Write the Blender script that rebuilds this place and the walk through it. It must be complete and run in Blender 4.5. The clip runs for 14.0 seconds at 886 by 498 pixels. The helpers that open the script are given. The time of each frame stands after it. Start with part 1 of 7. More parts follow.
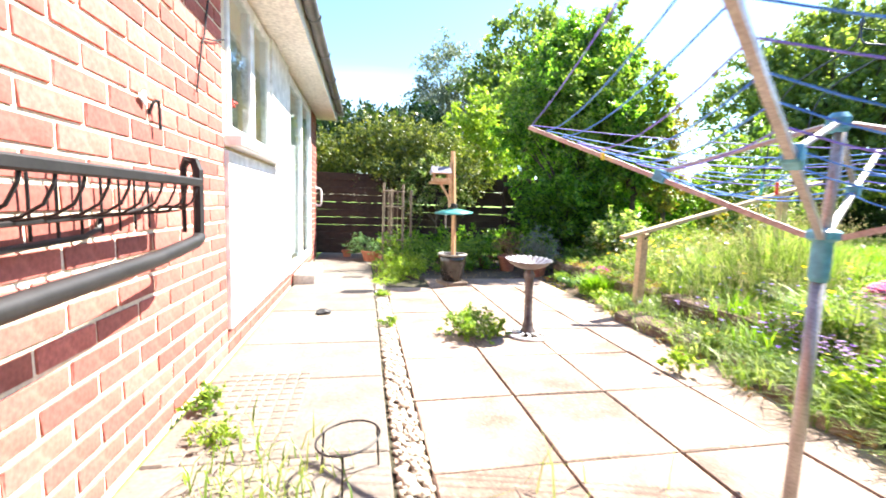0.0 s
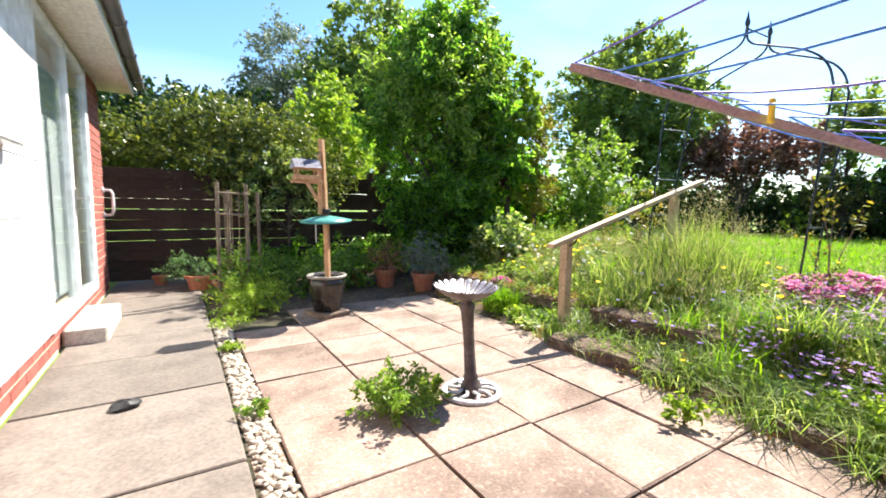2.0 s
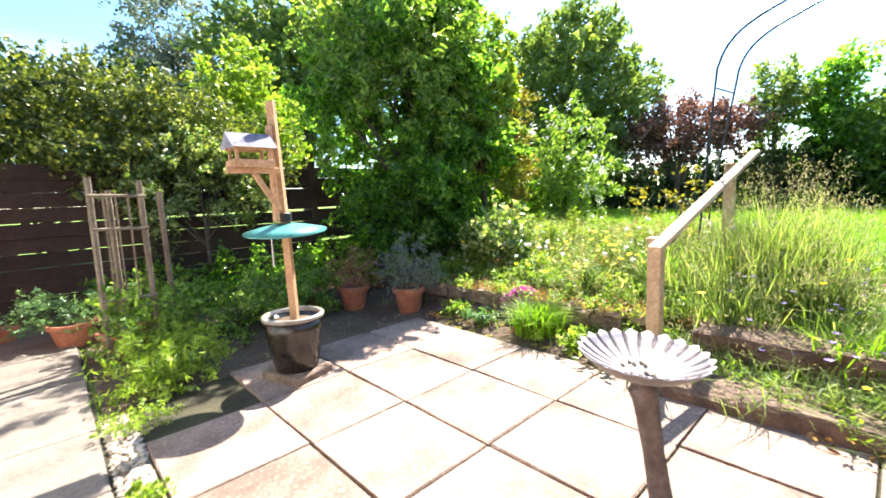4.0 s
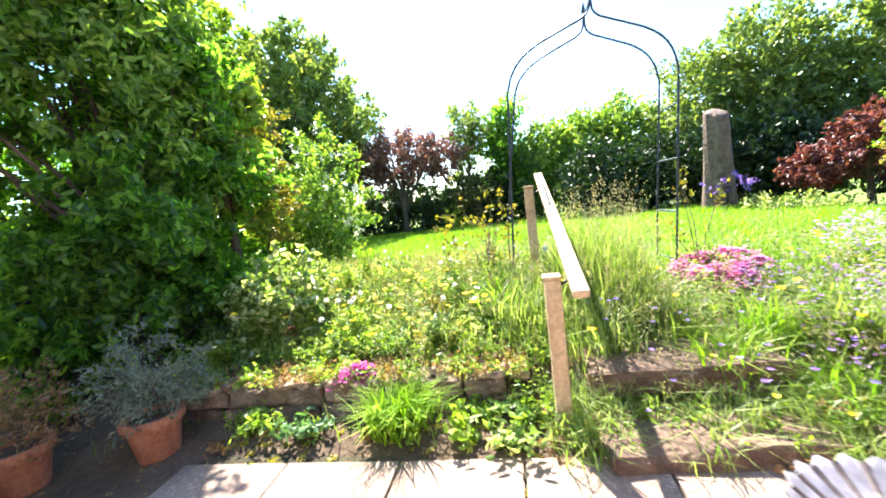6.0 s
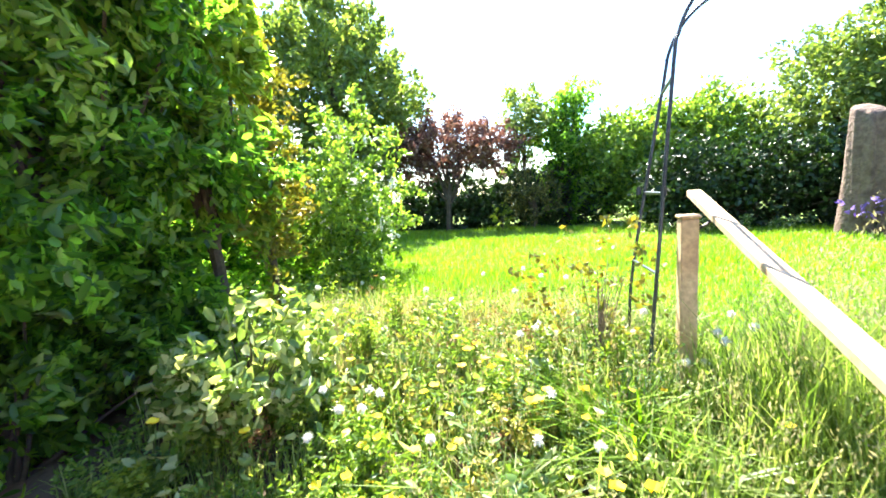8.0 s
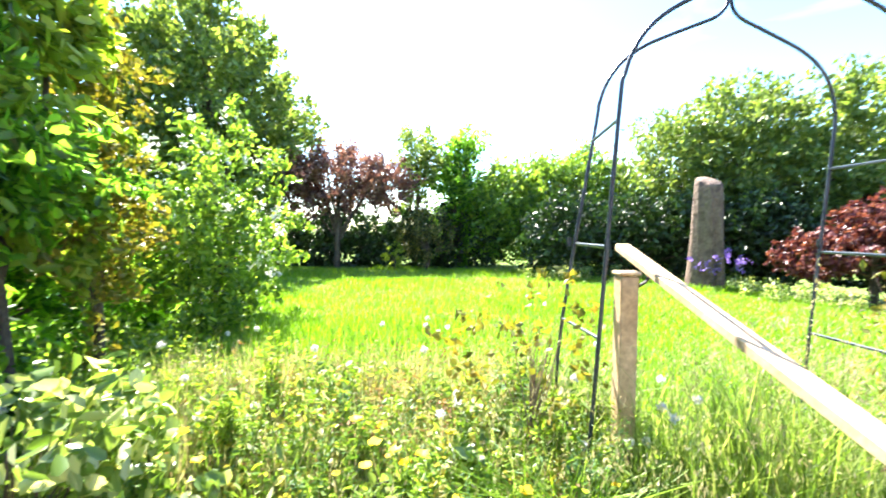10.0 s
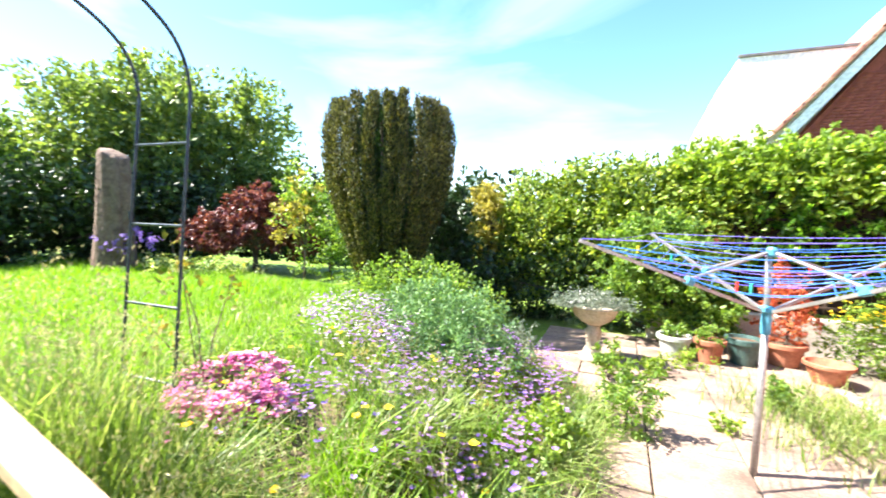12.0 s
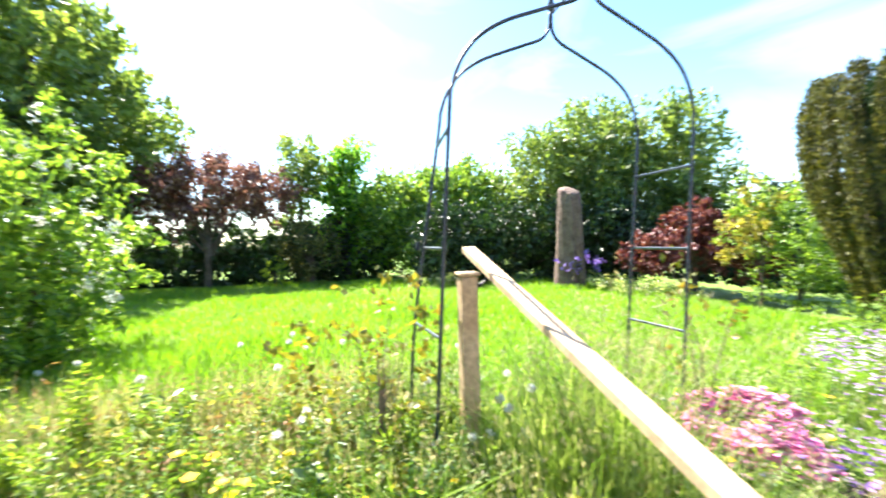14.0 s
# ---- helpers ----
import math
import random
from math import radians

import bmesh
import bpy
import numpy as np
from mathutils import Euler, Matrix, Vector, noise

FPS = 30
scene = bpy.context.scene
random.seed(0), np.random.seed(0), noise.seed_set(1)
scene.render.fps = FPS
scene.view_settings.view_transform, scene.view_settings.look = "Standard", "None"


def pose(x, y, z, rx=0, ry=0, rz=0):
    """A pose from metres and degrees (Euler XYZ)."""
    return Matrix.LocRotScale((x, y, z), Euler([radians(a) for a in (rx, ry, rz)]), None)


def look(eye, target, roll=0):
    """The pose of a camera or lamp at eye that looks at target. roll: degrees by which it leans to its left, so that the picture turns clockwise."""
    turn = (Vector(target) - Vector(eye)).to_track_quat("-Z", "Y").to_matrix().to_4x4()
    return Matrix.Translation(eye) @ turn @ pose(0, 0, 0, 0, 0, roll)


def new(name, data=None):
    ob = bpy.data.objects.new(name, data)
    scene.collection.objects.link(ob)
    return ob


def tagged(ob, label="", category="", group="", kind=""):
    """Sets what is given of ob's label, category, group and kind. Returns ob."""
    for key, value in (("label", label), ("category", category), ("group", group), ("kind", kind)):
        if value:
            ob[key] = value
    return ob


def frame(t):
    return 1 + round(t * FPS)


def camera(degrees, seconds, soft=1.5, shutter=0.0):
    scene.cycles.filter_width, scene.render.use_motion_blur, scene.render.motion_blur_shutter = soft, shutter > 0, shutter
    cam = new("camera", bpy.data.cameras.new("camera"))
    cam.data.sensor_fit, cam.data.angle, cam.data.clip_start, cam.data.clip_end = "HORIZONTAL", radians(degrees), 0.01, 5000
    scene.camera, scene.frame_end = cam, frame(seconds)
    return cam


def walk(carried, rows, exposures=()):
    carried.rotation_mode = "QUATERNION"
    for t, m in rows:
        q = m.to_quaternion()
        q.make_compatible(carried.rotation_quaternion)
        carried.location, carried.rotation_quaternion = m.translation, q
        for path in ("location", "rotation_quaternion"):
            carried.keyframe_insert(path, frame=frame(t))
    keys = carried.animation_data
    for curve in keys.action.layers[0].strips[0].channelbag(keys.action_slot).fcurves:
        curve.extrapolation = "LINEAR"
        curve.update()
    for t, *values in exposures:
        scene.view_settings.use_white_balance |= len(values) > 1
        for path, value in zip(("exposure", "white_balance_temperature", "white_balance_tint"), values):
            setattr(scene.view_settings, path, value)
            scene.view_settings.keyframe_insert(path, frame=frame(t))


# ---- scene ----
cam = camera(92.9, 14.0, soft=1.7, shutter=0.3)

# path
PATH = [
    (0, (1.61, 0.961, 1.015), (1.977, 2.915, 0.801), 1.9),
    (0.5, (1.51, 1.248, 1.026), (1.749, 3.228, 0.88), 0.7),
    (1, (1.469, 1.54, 1.035), (2.002, 3.46, 0.866), 0.3),
    (1.5, (1.484, 1.869, 1.039), (2.385, 3.651, 0.914), -2.4),
    (2, (1.527, 2.171, 1.03), (2.585, 3.858, 0.842), 0.7),
    (2.5, (1.497, 2.443, 1.023), (2.741, 3.991, 0.784), 0.1),
    (2.7, (1.488, 2.589, 1.055), (2.718, 4.138, 0.754), -1.4),
    (5, (1.786, 4.267, 1.095), (3.505, 5.288, 1.063), -2.8),
    (5.5, (1.815, 4.48, 1.185), (3.768, 4.862, 0.99), -3.5),
    (6, (2.19, 4.72, 1.19), (4.151, 5.05, 0.979), -6.9),
    (6.5, (2.582, 4.934, 1.302), (4.563, 5.146, 1.126), -4.0),
    (7, (2.9, 5.107, 1.367), (4.851, 5.363, 1.01), -7.7),
    (7.5, (3.284, 5.137, 1.396), (5.203, 5.643, 1.141), -3.4),
    (10, (4.017, 5.351, 1.42), (6.015, 5.316, 1.331), 0.4),
    (10.5, (4.035, 5.181, 1.417), (5.951, 4.615, 1.331), 1.3),
    (11, (3.991, 5.032, 1.413), (5.692, 3.984, 1.331), 1.0),
    (11.5, (3.851, 4.899, 1.408), (5.112, 3.352, 1.28), 0.4),
    (12, (3.706, 4.832, 1.39), (4.486, 2.995, 1.26), 1.9),
    (12.2, (3.692, 4.822, 1.38), (4.404, 2.956, 1.263), 2.2),
    (12.5, (3.733, 4.831, 1.389), (4.591, 3.03, 1.262), 1.8),
    (13, (3.824, 4.883, 1.396), (5.03, 3.291, 1.288), 1.5),
    (13.5, (3.934, 4.999, 1.395), (5.608, 3.907, 1.311), 0.3),
    (14, (4.01, 5.125, 1.394), (5.942, 4.609, 1.354), -1.4),
]
EXPOSURES = [(0.0, 2.6), (0.5, 2.38), (1.0, 2.2), (1.6, 1.84), (2.7, 1.8), (4.8, 2.68), (5.6, 2.6), (6.2, 2.62), (7.0, 2.93), (7.7, 2.88), (10.0, 2.9), (10.6, 2.6), (11.5, 2.5), (12.5, 2.45), (14.0, 2.55)]
walk(cam, [(t, look(e, g, r)) for t, e, g, r in PATH], EXPOSURES)

# ---- light ----
SUN_TO = Vector((0.72, 0.27, 1.0)).normalized()
SUN_EL = math.asin(SUN_TO.z)
SUN_ROT = math.atan2(SUN_TO.x, SUN_TO.y)
world = bpy.data.worlds.new("sky")
scene.world = world
world.use_nodes = True
wn, wl = world.node_tree.nodes, world.node_tree.links
bg = wn["Background"]
sky = wn.new("ShaderNodeTexSky")
sky.sky_type = "NISHITA"
sky.sun_disc = False
sky.sun_elevation, sky.sun_rotation = SUN_EL, SUN_ROT
sky.air_density, sky.dust_density, sky.ozone_density = 1.0, 0.4, 2.5
wtc, wmap, wno, wramp, wmix = (wn.new("ShaderNodeTexCoord"), wn.new("ShaderNodeMapping"), wn.new("ShaderNodeTexNoise"),
                               wn.new("ShaderNodeMapRange"), wn.new("ShaderNodeMix"))
wmap.inputs["Scale"].default_value = (1.2, 2.6, 6.0)
wno.inputs["Scale"].default_value, wno.inputs["Detail"].default_value, wno.inputs["Distortion"].default_value = 1.1, 6.0, 0.6
wramp.inputs["From Min"].default_value, wramp.inputs["From Max"].default_value = 0.48, 0.95
wramp.inputs["To Max"].default_value = 0.30
wmix.data_type = "RGBA"
wmix.inputs["B"].default_value = (9.0, 9.0, 9.2, 1)
wl.new(wtc.outputs["Generated"], wmap.inputs["Vector"])
wl.new(wmap.outputs["Vector"], wno.inputs["Vector"])
wl.new(wno.outputs["Fac"], wramp.inputs["Value"])
wl.new(wramp.outputs["Result"], wmix.inputs["Factor"])
wsat = wn.new("ShaderNodeHueSaturation")
wsat.inputs["Saturation"].default_value = 1.18
wl.new(sky.outputs["Color"], wsat.inputs["Color"])
wl.new(wsat.outputs["Color"], wmix.inputs["A"])
wl.new(wmix.outputs["Result"], bg.inputs["Color"])
bg.inputs["Strength"].default_value = 0.09
sun = new("sun", bpy.data.lights.new("sun", "SUN"))
sun.data.energy, sun.data.angle, sun.data.color = 5.0, radians(0.6), (1.0, 0.93, 0.83)
sun.matrix_world = look((0, 0, 30), Vector((0, 0, 30)) - SUN_TO)


# ---- materials ----
def material(name):
    m = bpy.data.materials.new(name)
    m.use_nodes = True
    return m, m.node_tree.nodes, m.node_tree.links, m.node_tree.nodes["Principled BSDF"]


def noise_node(n, l, scale, detail=4.0, kind="Object"):
    tc, no = n.new("ShaderNodeTexCoord"), n.new("ShaderNodeTexNoise")
    no.inputs["Scale"].default_value, no.inputs["Detail"].default_value = scale, detail
    l.new(tc.outputs[kind], no.inputs["Vector"])
    return no


def ramp_node(n, l, fac, stops):
    r = n.new("ShaderNodeValToRGB")
    while len(r.color_ramp.elements) < len(stops):
        r.color_ramp.elements.new(0.5)
    for e, (p, c) in zip(r.color_ramp.elements, stops):
        e.position, e.color = p, (*c, 1)
    l.new(fac, r.inputs["Fac"])
    return r


def mixed(n, l, fac, a, b, mode="MIX"):
    m = n.new("ShaderNodeMix")
    m.data_type, m.blend_type = "RGBA", mode
    for key, v in (("Factor", fac), ("A", a), ("B", b)):
        if isinstance(v, (int, float)):
            m.inputs[key].default_value = v
        elif isinstance(v, tuple):
            m.inputs[key].default_value = (*v, 1)
        else:
            l.new(v, m.inputs[key])
    return m.outputs["Result"]


def surface(name, a, b, rough=0.8, scale=6.0, fine=60.0, bump=0.25, depth=0.004, metal=0.0, third=None, objects=0.0, space="Object"):
    """Two tones in blotches and grain, a relief, and a tone of each object's own."""
    m, n, l, p = material(name)
    big, small = noise_node(n, l, scale, 5, space), noise_node(n, l, fine, 6, space)
    stops = [(0.32, a), (0.68, b)] if third is None else [(0.3, a), (0.5, b), (0.72, third)]
    col = ramp_node(n, l, big.outputs["Fac"], stops).outputs["Color"]
    grain = ramp_node(n, l, small.outputs["Fac"], [(0.3, (0.72, 0.72, 0.72)), (0.7, (1.15, 1.15, 1.15))]).outputs["Color"]
    col = mixed(n, l, 1.0, col, grain, "MULTIPLY")
    if objects:
        oi, mr, hs = n.new("ShaderNodeObjectInfo"), n.new("ShaderNodeMapRange"), n.new("ShaderNodeHueSaturation")
        mr.inputs["To Min"].default_value, mr.inputs["To Max"].default_value = 1 - objects, 1 + objects
        l.new(oi.outputs["Random"], mr.inputs["Value"])
        l.new(mr.outputs["Result"], hs.inputs["Value"])
        l.new(col, hs.inputs["Color"])
        col = hs.outputs["Color"]
    l.new(col, p.inputs["Base Color"])
    p.inputs["Roughness"].default_value, p.inputs["Metallic"].default_value = rough, metal
    bp = n.new("ShaderNodeBump")
    bp.inputs["Strength"].default_value, bp.inputs["Distance"].default_value = bump, depth
    l.new(small.outputs["Fac"], bp.inputs["Height"])
    l.new(bp.outputs["Normal"], p.inputs["Normal"])
    return m


def leafy(name, dark, mid, light, glow=0.45, rough=0.45, through_tint=(1.9, 1.8, 0.75)):
    """Leaves: each its own tone between three, shiny above and letting light through."""
    m, n, l, p = material(name)
    geo = n.new("ShaderNodeNewGeometry")
    col = ramp_node(n, l, geo.outputs["Random Per Island"], [(0.0, dark), (0.5, mid), (1.0, light)]).outputs["Color"]
    l.new(col, p.inputs["Base Color"])
    p.inputs["Roughness"].default_value = rough
    tr, mx = n.new("ShaderNodeBsdfTranslucent"), n.new("ShaderNodeMixShader")
    warm = mixed(n, l, 1.0, col, through_tint, "MULTIPLY")
    l.new(warm, tr.inputs["Color"])
    mx.inputs["Fac"].default_value = glow
    l.new(p.outputs["BSDF"], mx.inputs[1])
    l.new(tr.outputs["BSDF"], mx.inputs[2])
    l.new(mx.outputs["Shader"], n["Material Output"].inputs["Surface"])
    return m


def glassy(name, tint=(1, 1, 1)):
    m, n, l, p = material(name)
    gl, tp, mx, lw = (n.new("ShaderNodeBsdfGlossy"), n.new("ShaderNodeBsdfTransparent"), n.new("ShaderNodeMixShader"), n.new("ShaderNodeLayerWeight"))
    pw, mr = n.new("ShaderNodeMath"), n.new("ShaderNodeMapRange")
    pw.operation = "POWER"
    pw.inputs[1].default_value = 5.0
    mr.inputs["To Min"].default_value, mr.inputs["To Max"].default_value = 0.04, 0.9
    gl.inputs["Roughness"].default_value = 0.01
    tp.inputs["Color"].default_value = (0.88 * tint[0], 0.94 * tint[1], 0.93 * tint[2], 1)
    l.new(lw.outputs["Facing"], pw.inputs[0])
    l.new(pw.outputs["Value"], mr.inputs["Value"])
    l.new(mr.outputs["Result"], mx.inputs["Fac"])
    l.new(tp.outputs["BSDF"], mx.inputs[1])
    l.new(gl.outputs["BSDF"], mx.inputs[2])
    l.new(mx.outputs["Shader"], n["Material Output"].inputs["Surface"])
    return m


M = {}
M["brick"] = surface("brick", (0.31, 0.068, 0.05), (0.44, 0.135, 0.105), 0.85, 5, 55, 0.5, 0.004, third=(0.36, 0.10, 0.08), objects=0.35)
M["brick_far"] = surface("brick_far", (0.21, 0.042, 0.034), (0.31, 0.07, 0.052), 0.85, 9, 60, 0.4, 0.004)
M["mortar"] = surface("mortar", (0.72, 0.60, 0.43), (0.80, 0.70, 0.55), 0.95, 8, 90, 0.5, 0.003)
M["white"] = surface("white_upvc", (0.76, 0.77, 0.78), (0.82, 0.82, 0.83), 0.35, 1.5, 12, 0.03, 0.001)
M["cream"] = surface("cream_paint", (0.70, 0.65, 0.58), (0.78, 0.74, 0.68), 0.6, 2.5, 30, 0.1, 0.002)
M["grey_plastic"] = surface("grey_plastic", (0.09, 0.085, 0.085), (0.16, 0.15, 0.15), 0.5, 4, 40, 0.1, 0.002)
M["roof_tile"] = surface("roof_tile", (0.16, 0.10, 0.08), (0.24, 0.15, 0.11), 0.9, 3, 40, 0.4, 0.004)
M["roof_red"] = surface("roof_red", (0.32, 0.14, 0.11), (0.46, 0.25, 0.19), 0.9, 3, 40, 0.4, 0.004, objects=0.1)


def worn_slab():
    m = surface("paving_slab", (0.175, 0.118, 0.09), (0.28, 0.208, 0.165), 0.9, 3.2, 70, 0.6, 0.005, third=(0.22, 0.145, 0.115), objects=0.10)
    n, l = m.node_tree.nodes, m.node_tree.links
    p = n["Principled BSDF"]
    col = p.inputs["Base Color"].links[0].from_socket
    st, li = noise_node(n, l, 1.7, 6, "Object"), noise_node(n, l, 44.0, 4, "Object")
    oi, off = n.new("ShaderNodeObjectInfo"), n.new("ShaderNodeVectorMath")
    off.operation = "MULTIPLY_ADD"
    tc = n.new("ShaderNodeTexCoord")
    l.new(oi.outputs["Location"], off.inputs[0])
    off.inputs[1].default_value = (3.7, 3.7, 3.7)
    l.new(tc.outputs["Object"], off.inputs[2])
    l.new(off.outputs["Vector"], st.inputs["Vector"])
    l.new(off.outputs["Vector"], li.inputs["Vector"])
    stain = ramp_node(n, l, st.outputs["Fac"], [(0.34, (0.50, 0.47, 0.45)), (0.50, (0.92, 0.92, 0.92)), (0.72, (1.15, 1.12, 1.1))]).outputs["Color"]
    spots = ramp_node(n, l, li.outputs["Fac"], [(0.56, (1, 1, 1)), (0.66, (1.6, 1.62, 1.58))]).outputs["Color"]
    c2 = mixed(n, l, 1.0, col, stain, "MULTIPLY")
    l.new(mixed(n, l, 0.9, c2, mixed(n, l, 1.0, c2, spots, "MULTIPLY")), p.inputs["Base Color"])
    return m


M["slab"] = worn_slab()
M["concrete"] = surface("concrete_path", (0.098, 0.080, 0.066), (0.165, 0.138, 0.115), 0.9, 2.0, 60, 0.35, 0.003, third=(0.125, 0.102, 0.085), objects=0.14)
M["soil"] = surface("soil", (0.065, 0.042, 0.026), (0.13, 0.09, 0.055), 1.0, 3, 30, 0.8, 0.02)
M["ground"] = surface("meadow_soil", (0.10, 0.17, 0.014), (0.15, 0.24, 0.022), 1.0, 1.3, 16, 0.8, 0.03)
M["stone"] = surface("rough_stone", (0.12, 0.082, 0.058), (0.25, 0.185, 0.135), 0.95, 7, 45, 0.9, 0.015, objects=0.35)
M["cap_stone"] = surface("pale_capping", (0.15, 0.105, 0.08), (0.31, 0.225, 0.17), 0.95, 9, 40, 0.9, 0.012, third=(0.28, 0.19, 0.15), objects=0.15)
M["step_stone"] = surface("brown_step_stone", (0.07, 0.043, 0.031), (0.16, 0.105, 0.075), 0.95, 6, 35, 1.0, 0.02, third=(0.10, 0.063, 0.048))
M["joint"] = surface("mossy_joint", (0.022, 0.018, 0.010), (0.05, 0.045, 0.02), 1.0, 5, 60, 0.8, 0.006)
M["pebble"] = surface("pebble", (0.30, 0.25, 0.19), (0.50, 0.44, 0.36), 0.8, 12, 60, 0.2, 0.002)
M["alu"] = surface("grey_aluminium", (0.30, 0.28, 0.275), (0.42, 0.40, 0.39), 0.42, 9, 120, 0.06, 0.001, metal=0.6)
M["blue_plastic"] = surface("blue_plastic", (0.06, 0.26, 0.38), (0.10, 0.34, 0.46), 0.45, 5, 40, 0.03, 0.001)
M["line_blue"] = surface("blue_cord", (0.03, 0.16, 0.62), (0.08, 0.27, 0.76), 0.5, 5, 60, 0.05, 0.001)
M["line_violet"] = surface("violet_cord", (0.13, 0.10, 0.55), (0.22, 0.18, 0.66), 0.5, 5, 60, 0.05, 0.001)
M["black_iron"] = surface("black_iron", (0.006, 0.006, 0.007), (0.016, 0.015, 0.016), 0.55, 12, 70, 0.2, 0.002)
M["arch_iron"] = surface("arch_iron", (0.02, 0.035, 0.05), (0.06, 0.075, 0.09), 0.38, 9, 70, 0.1, 0.001, metal=0.4)
M["bath_bronze"] = surface("weathered_bronze", (0.06, 0.045, 0.042), (0.15, 0.12, 0.11), 0.5, 10, 60, 0.3, 0.003, metal=0.3)
M["shell"] = surface("shell_bowl", (0.12, 0.115, 0.14), (0.30, 0.285, 0.32), 0.42, 14, 50, 0.3, 0.002, metal=0.15)
M["base_grey"] = surface("pale_casting", (0.5, 0.5, 0.5), (0.68, 0.68, 0.68), 0.5, 12, 60, 0.2, 0.002)
M["rail_wood"] = surface("bleached_softwood", (0.46, 0.32, 0.18), (0.58, 0.44, 0.28), 0.75, 4, 45, 0.3, 0.003)
M["pine"] = surface("new_pine", (0.40, 0.21, 0.10), (0.54, 0.33, 0.18), 0.7, 5, 50, 0.25, 0.003)
M["old_wood"] = surface("old_wood", (0.15, 0.11, 0.075), (0.25, 0.19, 0.13), 0.9, 5, 45, 0.5, 0.005)
M["dark_wood"] = surface("dark_fence", (0.026, 0.015, 0.010), (0.055, 0.033, 0.021), 0.85, 4, 45, 0.5, 0.005, objects=0.25)
M["stump"] = surface("standing_log", (0.075, 0.047, 0.038), (0.19, 0.135, 0.105), 0.95, 4, 22, 0.9, 0.03, third=(0.12, 0.078, 0.06))
M["bark"] = surface("bark", (0.06, 0.045, 0.032), (0.13, 0.10, 0.075), 0.95, 6, 30, 0.9, 0.02)
M["felt"] = surface("grey_felt_roof", (0.30, 0.30, 0.36), (0.42, 0.42, 0.47), 0.8, 8, 90, 0.3, 0.002)
M["green_metal"] = surface("green_enamel", (0.05, 0.22, 0.19), (0.09, 0.30, 0.27), 0.3, 4, 40, 0.05, 0.001)
M["black_glaze"] = surface("black_glaze", (0.014, 0.012, 0.010), (0.04, 0.033, 0.026), 0.16, 6, 40, 0.06, 0.002)
M["rim_glaze"] = surface("worn_rim", (0.18, 0.16, 0.13), (0.34, 0.31, 0.27), 0.4, 9, 40, 0.1, 0.002)
M["terracotta"] = surface("terracotta", (0.33, 0.105, 0.055), (0.46, 0.19, 0.11), 0.85, 8, 50, 0.3, 0.003, objects=0.15)
M["green_pot"] = surface("dark_green_plastic", (0.03, 0.07, 0.065), (0.06, 0.11, 0.10), 0.45, 8, 50, 0.1, 0.002)
M["pale_pot"] = surface("pale_glaze", (0.38, 0.42, 0.38), (0.52, 0.55, 0.5), 0.5, 8, 50, 0.1, 0.002)
M["sandstone"] = surface("cast_sandstone", (0.42, 0.35, 0.26), (0.58, 0.50, 0.39), 0.9, 9, 60, 0.5, 0.004)
M["render"] = surface("pale_render", (0.42, 0.38, 0.33), (0.55, 0.50, 0.44), 0.9, 4, 50, 0.3, 0.003)
M["yellow"] = surface("yellow_plastic", (0.75, 0.60, 0.03), (0.85, 0.70, 0.06), 0.4, 5, 40, 0.02, 0.001)
M["red"] = surface("red_plastic", (0.62, 0.03, 0.03), (0.75, 0.06, 0.05), 0.4, 5, 40, 0.02, 0.001)
M["green"] = surface("green_plastic", (0.02, 0.42, 0.28), (0.04, 0.5, 0.36), 0.4, 5, 40, 0.02, 0.001)
M["room"] = surface("dim_room", (0.55, 0.55, 0.53), (0.66, 0.66, 0.64), 0.9, 2, 20, 0.05, 0.001)
M["curtain"] = surface("pale_curtain", (0.6, 0.62, 0.63), (0.72, 0.73, 0.74), 0.9, 3, 60, 0.1, 0.002)
M["glass"] = glassy("window_glass")
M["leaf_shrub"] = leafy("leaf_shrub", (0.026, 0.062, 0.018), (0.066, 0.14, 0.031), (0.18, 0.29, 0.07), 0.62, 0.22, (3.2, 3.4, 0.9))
M["leaf_mid"] = leafy("leaf_mid", (0.056, 0.116, 0.022), (0.13, 0.24, 0.038), (0.27, 0.39, 0.075))
M["leaf_olive"] = leafy("leaf_olive", (0.030, 0.055, 0.014), (0.080, 0.120, 0.025), (0.24, 0.28, 0.07), 0.4, 0.35, (1.6, 1.5, 0.6))
M["leaf_lime"] = leafy("leaf_lime", (0.10, 0.185, 0.02), (0.20, 0.31, 0.035), (0.36, 0.46, 0.085), 0.5, 0.45, (1.5, 1.5, 0.6))
M["leaf_far"] = leafy("leaf_far", (0.068, 0.120, 0.035), (0.127, 0.200, 0.056), (0.215, 0.288, 0.080), 0.42)
# Near-black leaf tone; on yew, ivy, holly and lawn hedges it includes painted shade.
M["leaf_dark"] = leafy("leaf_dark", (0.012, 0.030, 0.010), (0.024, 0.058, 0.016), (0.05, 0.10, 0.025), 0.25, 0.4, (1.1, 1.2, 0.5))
M["leaf_grey"] = leafy("leaf_grey", (0.10, 0.14, 0.10), (0.16, 0.20, 0.15), (0.24, 0.28, 0.21), 0.3, 0.6, (1.1, 1.1, 0.8))
M["leaf_brown"] = leafy("leaf_copper", (0.10, 0.05, 0.045), (0.17, 0.09, 0.075), (0.26, 0.17, 0.13), 0.35, 0.45, (1.4, 1.1, 0.9))
M["leaf_maple"] = leafy("leaf_maple", (0.065, 0.017, 0.023), (0.125, 0.033, 0.043), (0.22, 0.085, 0.09), 0.3)
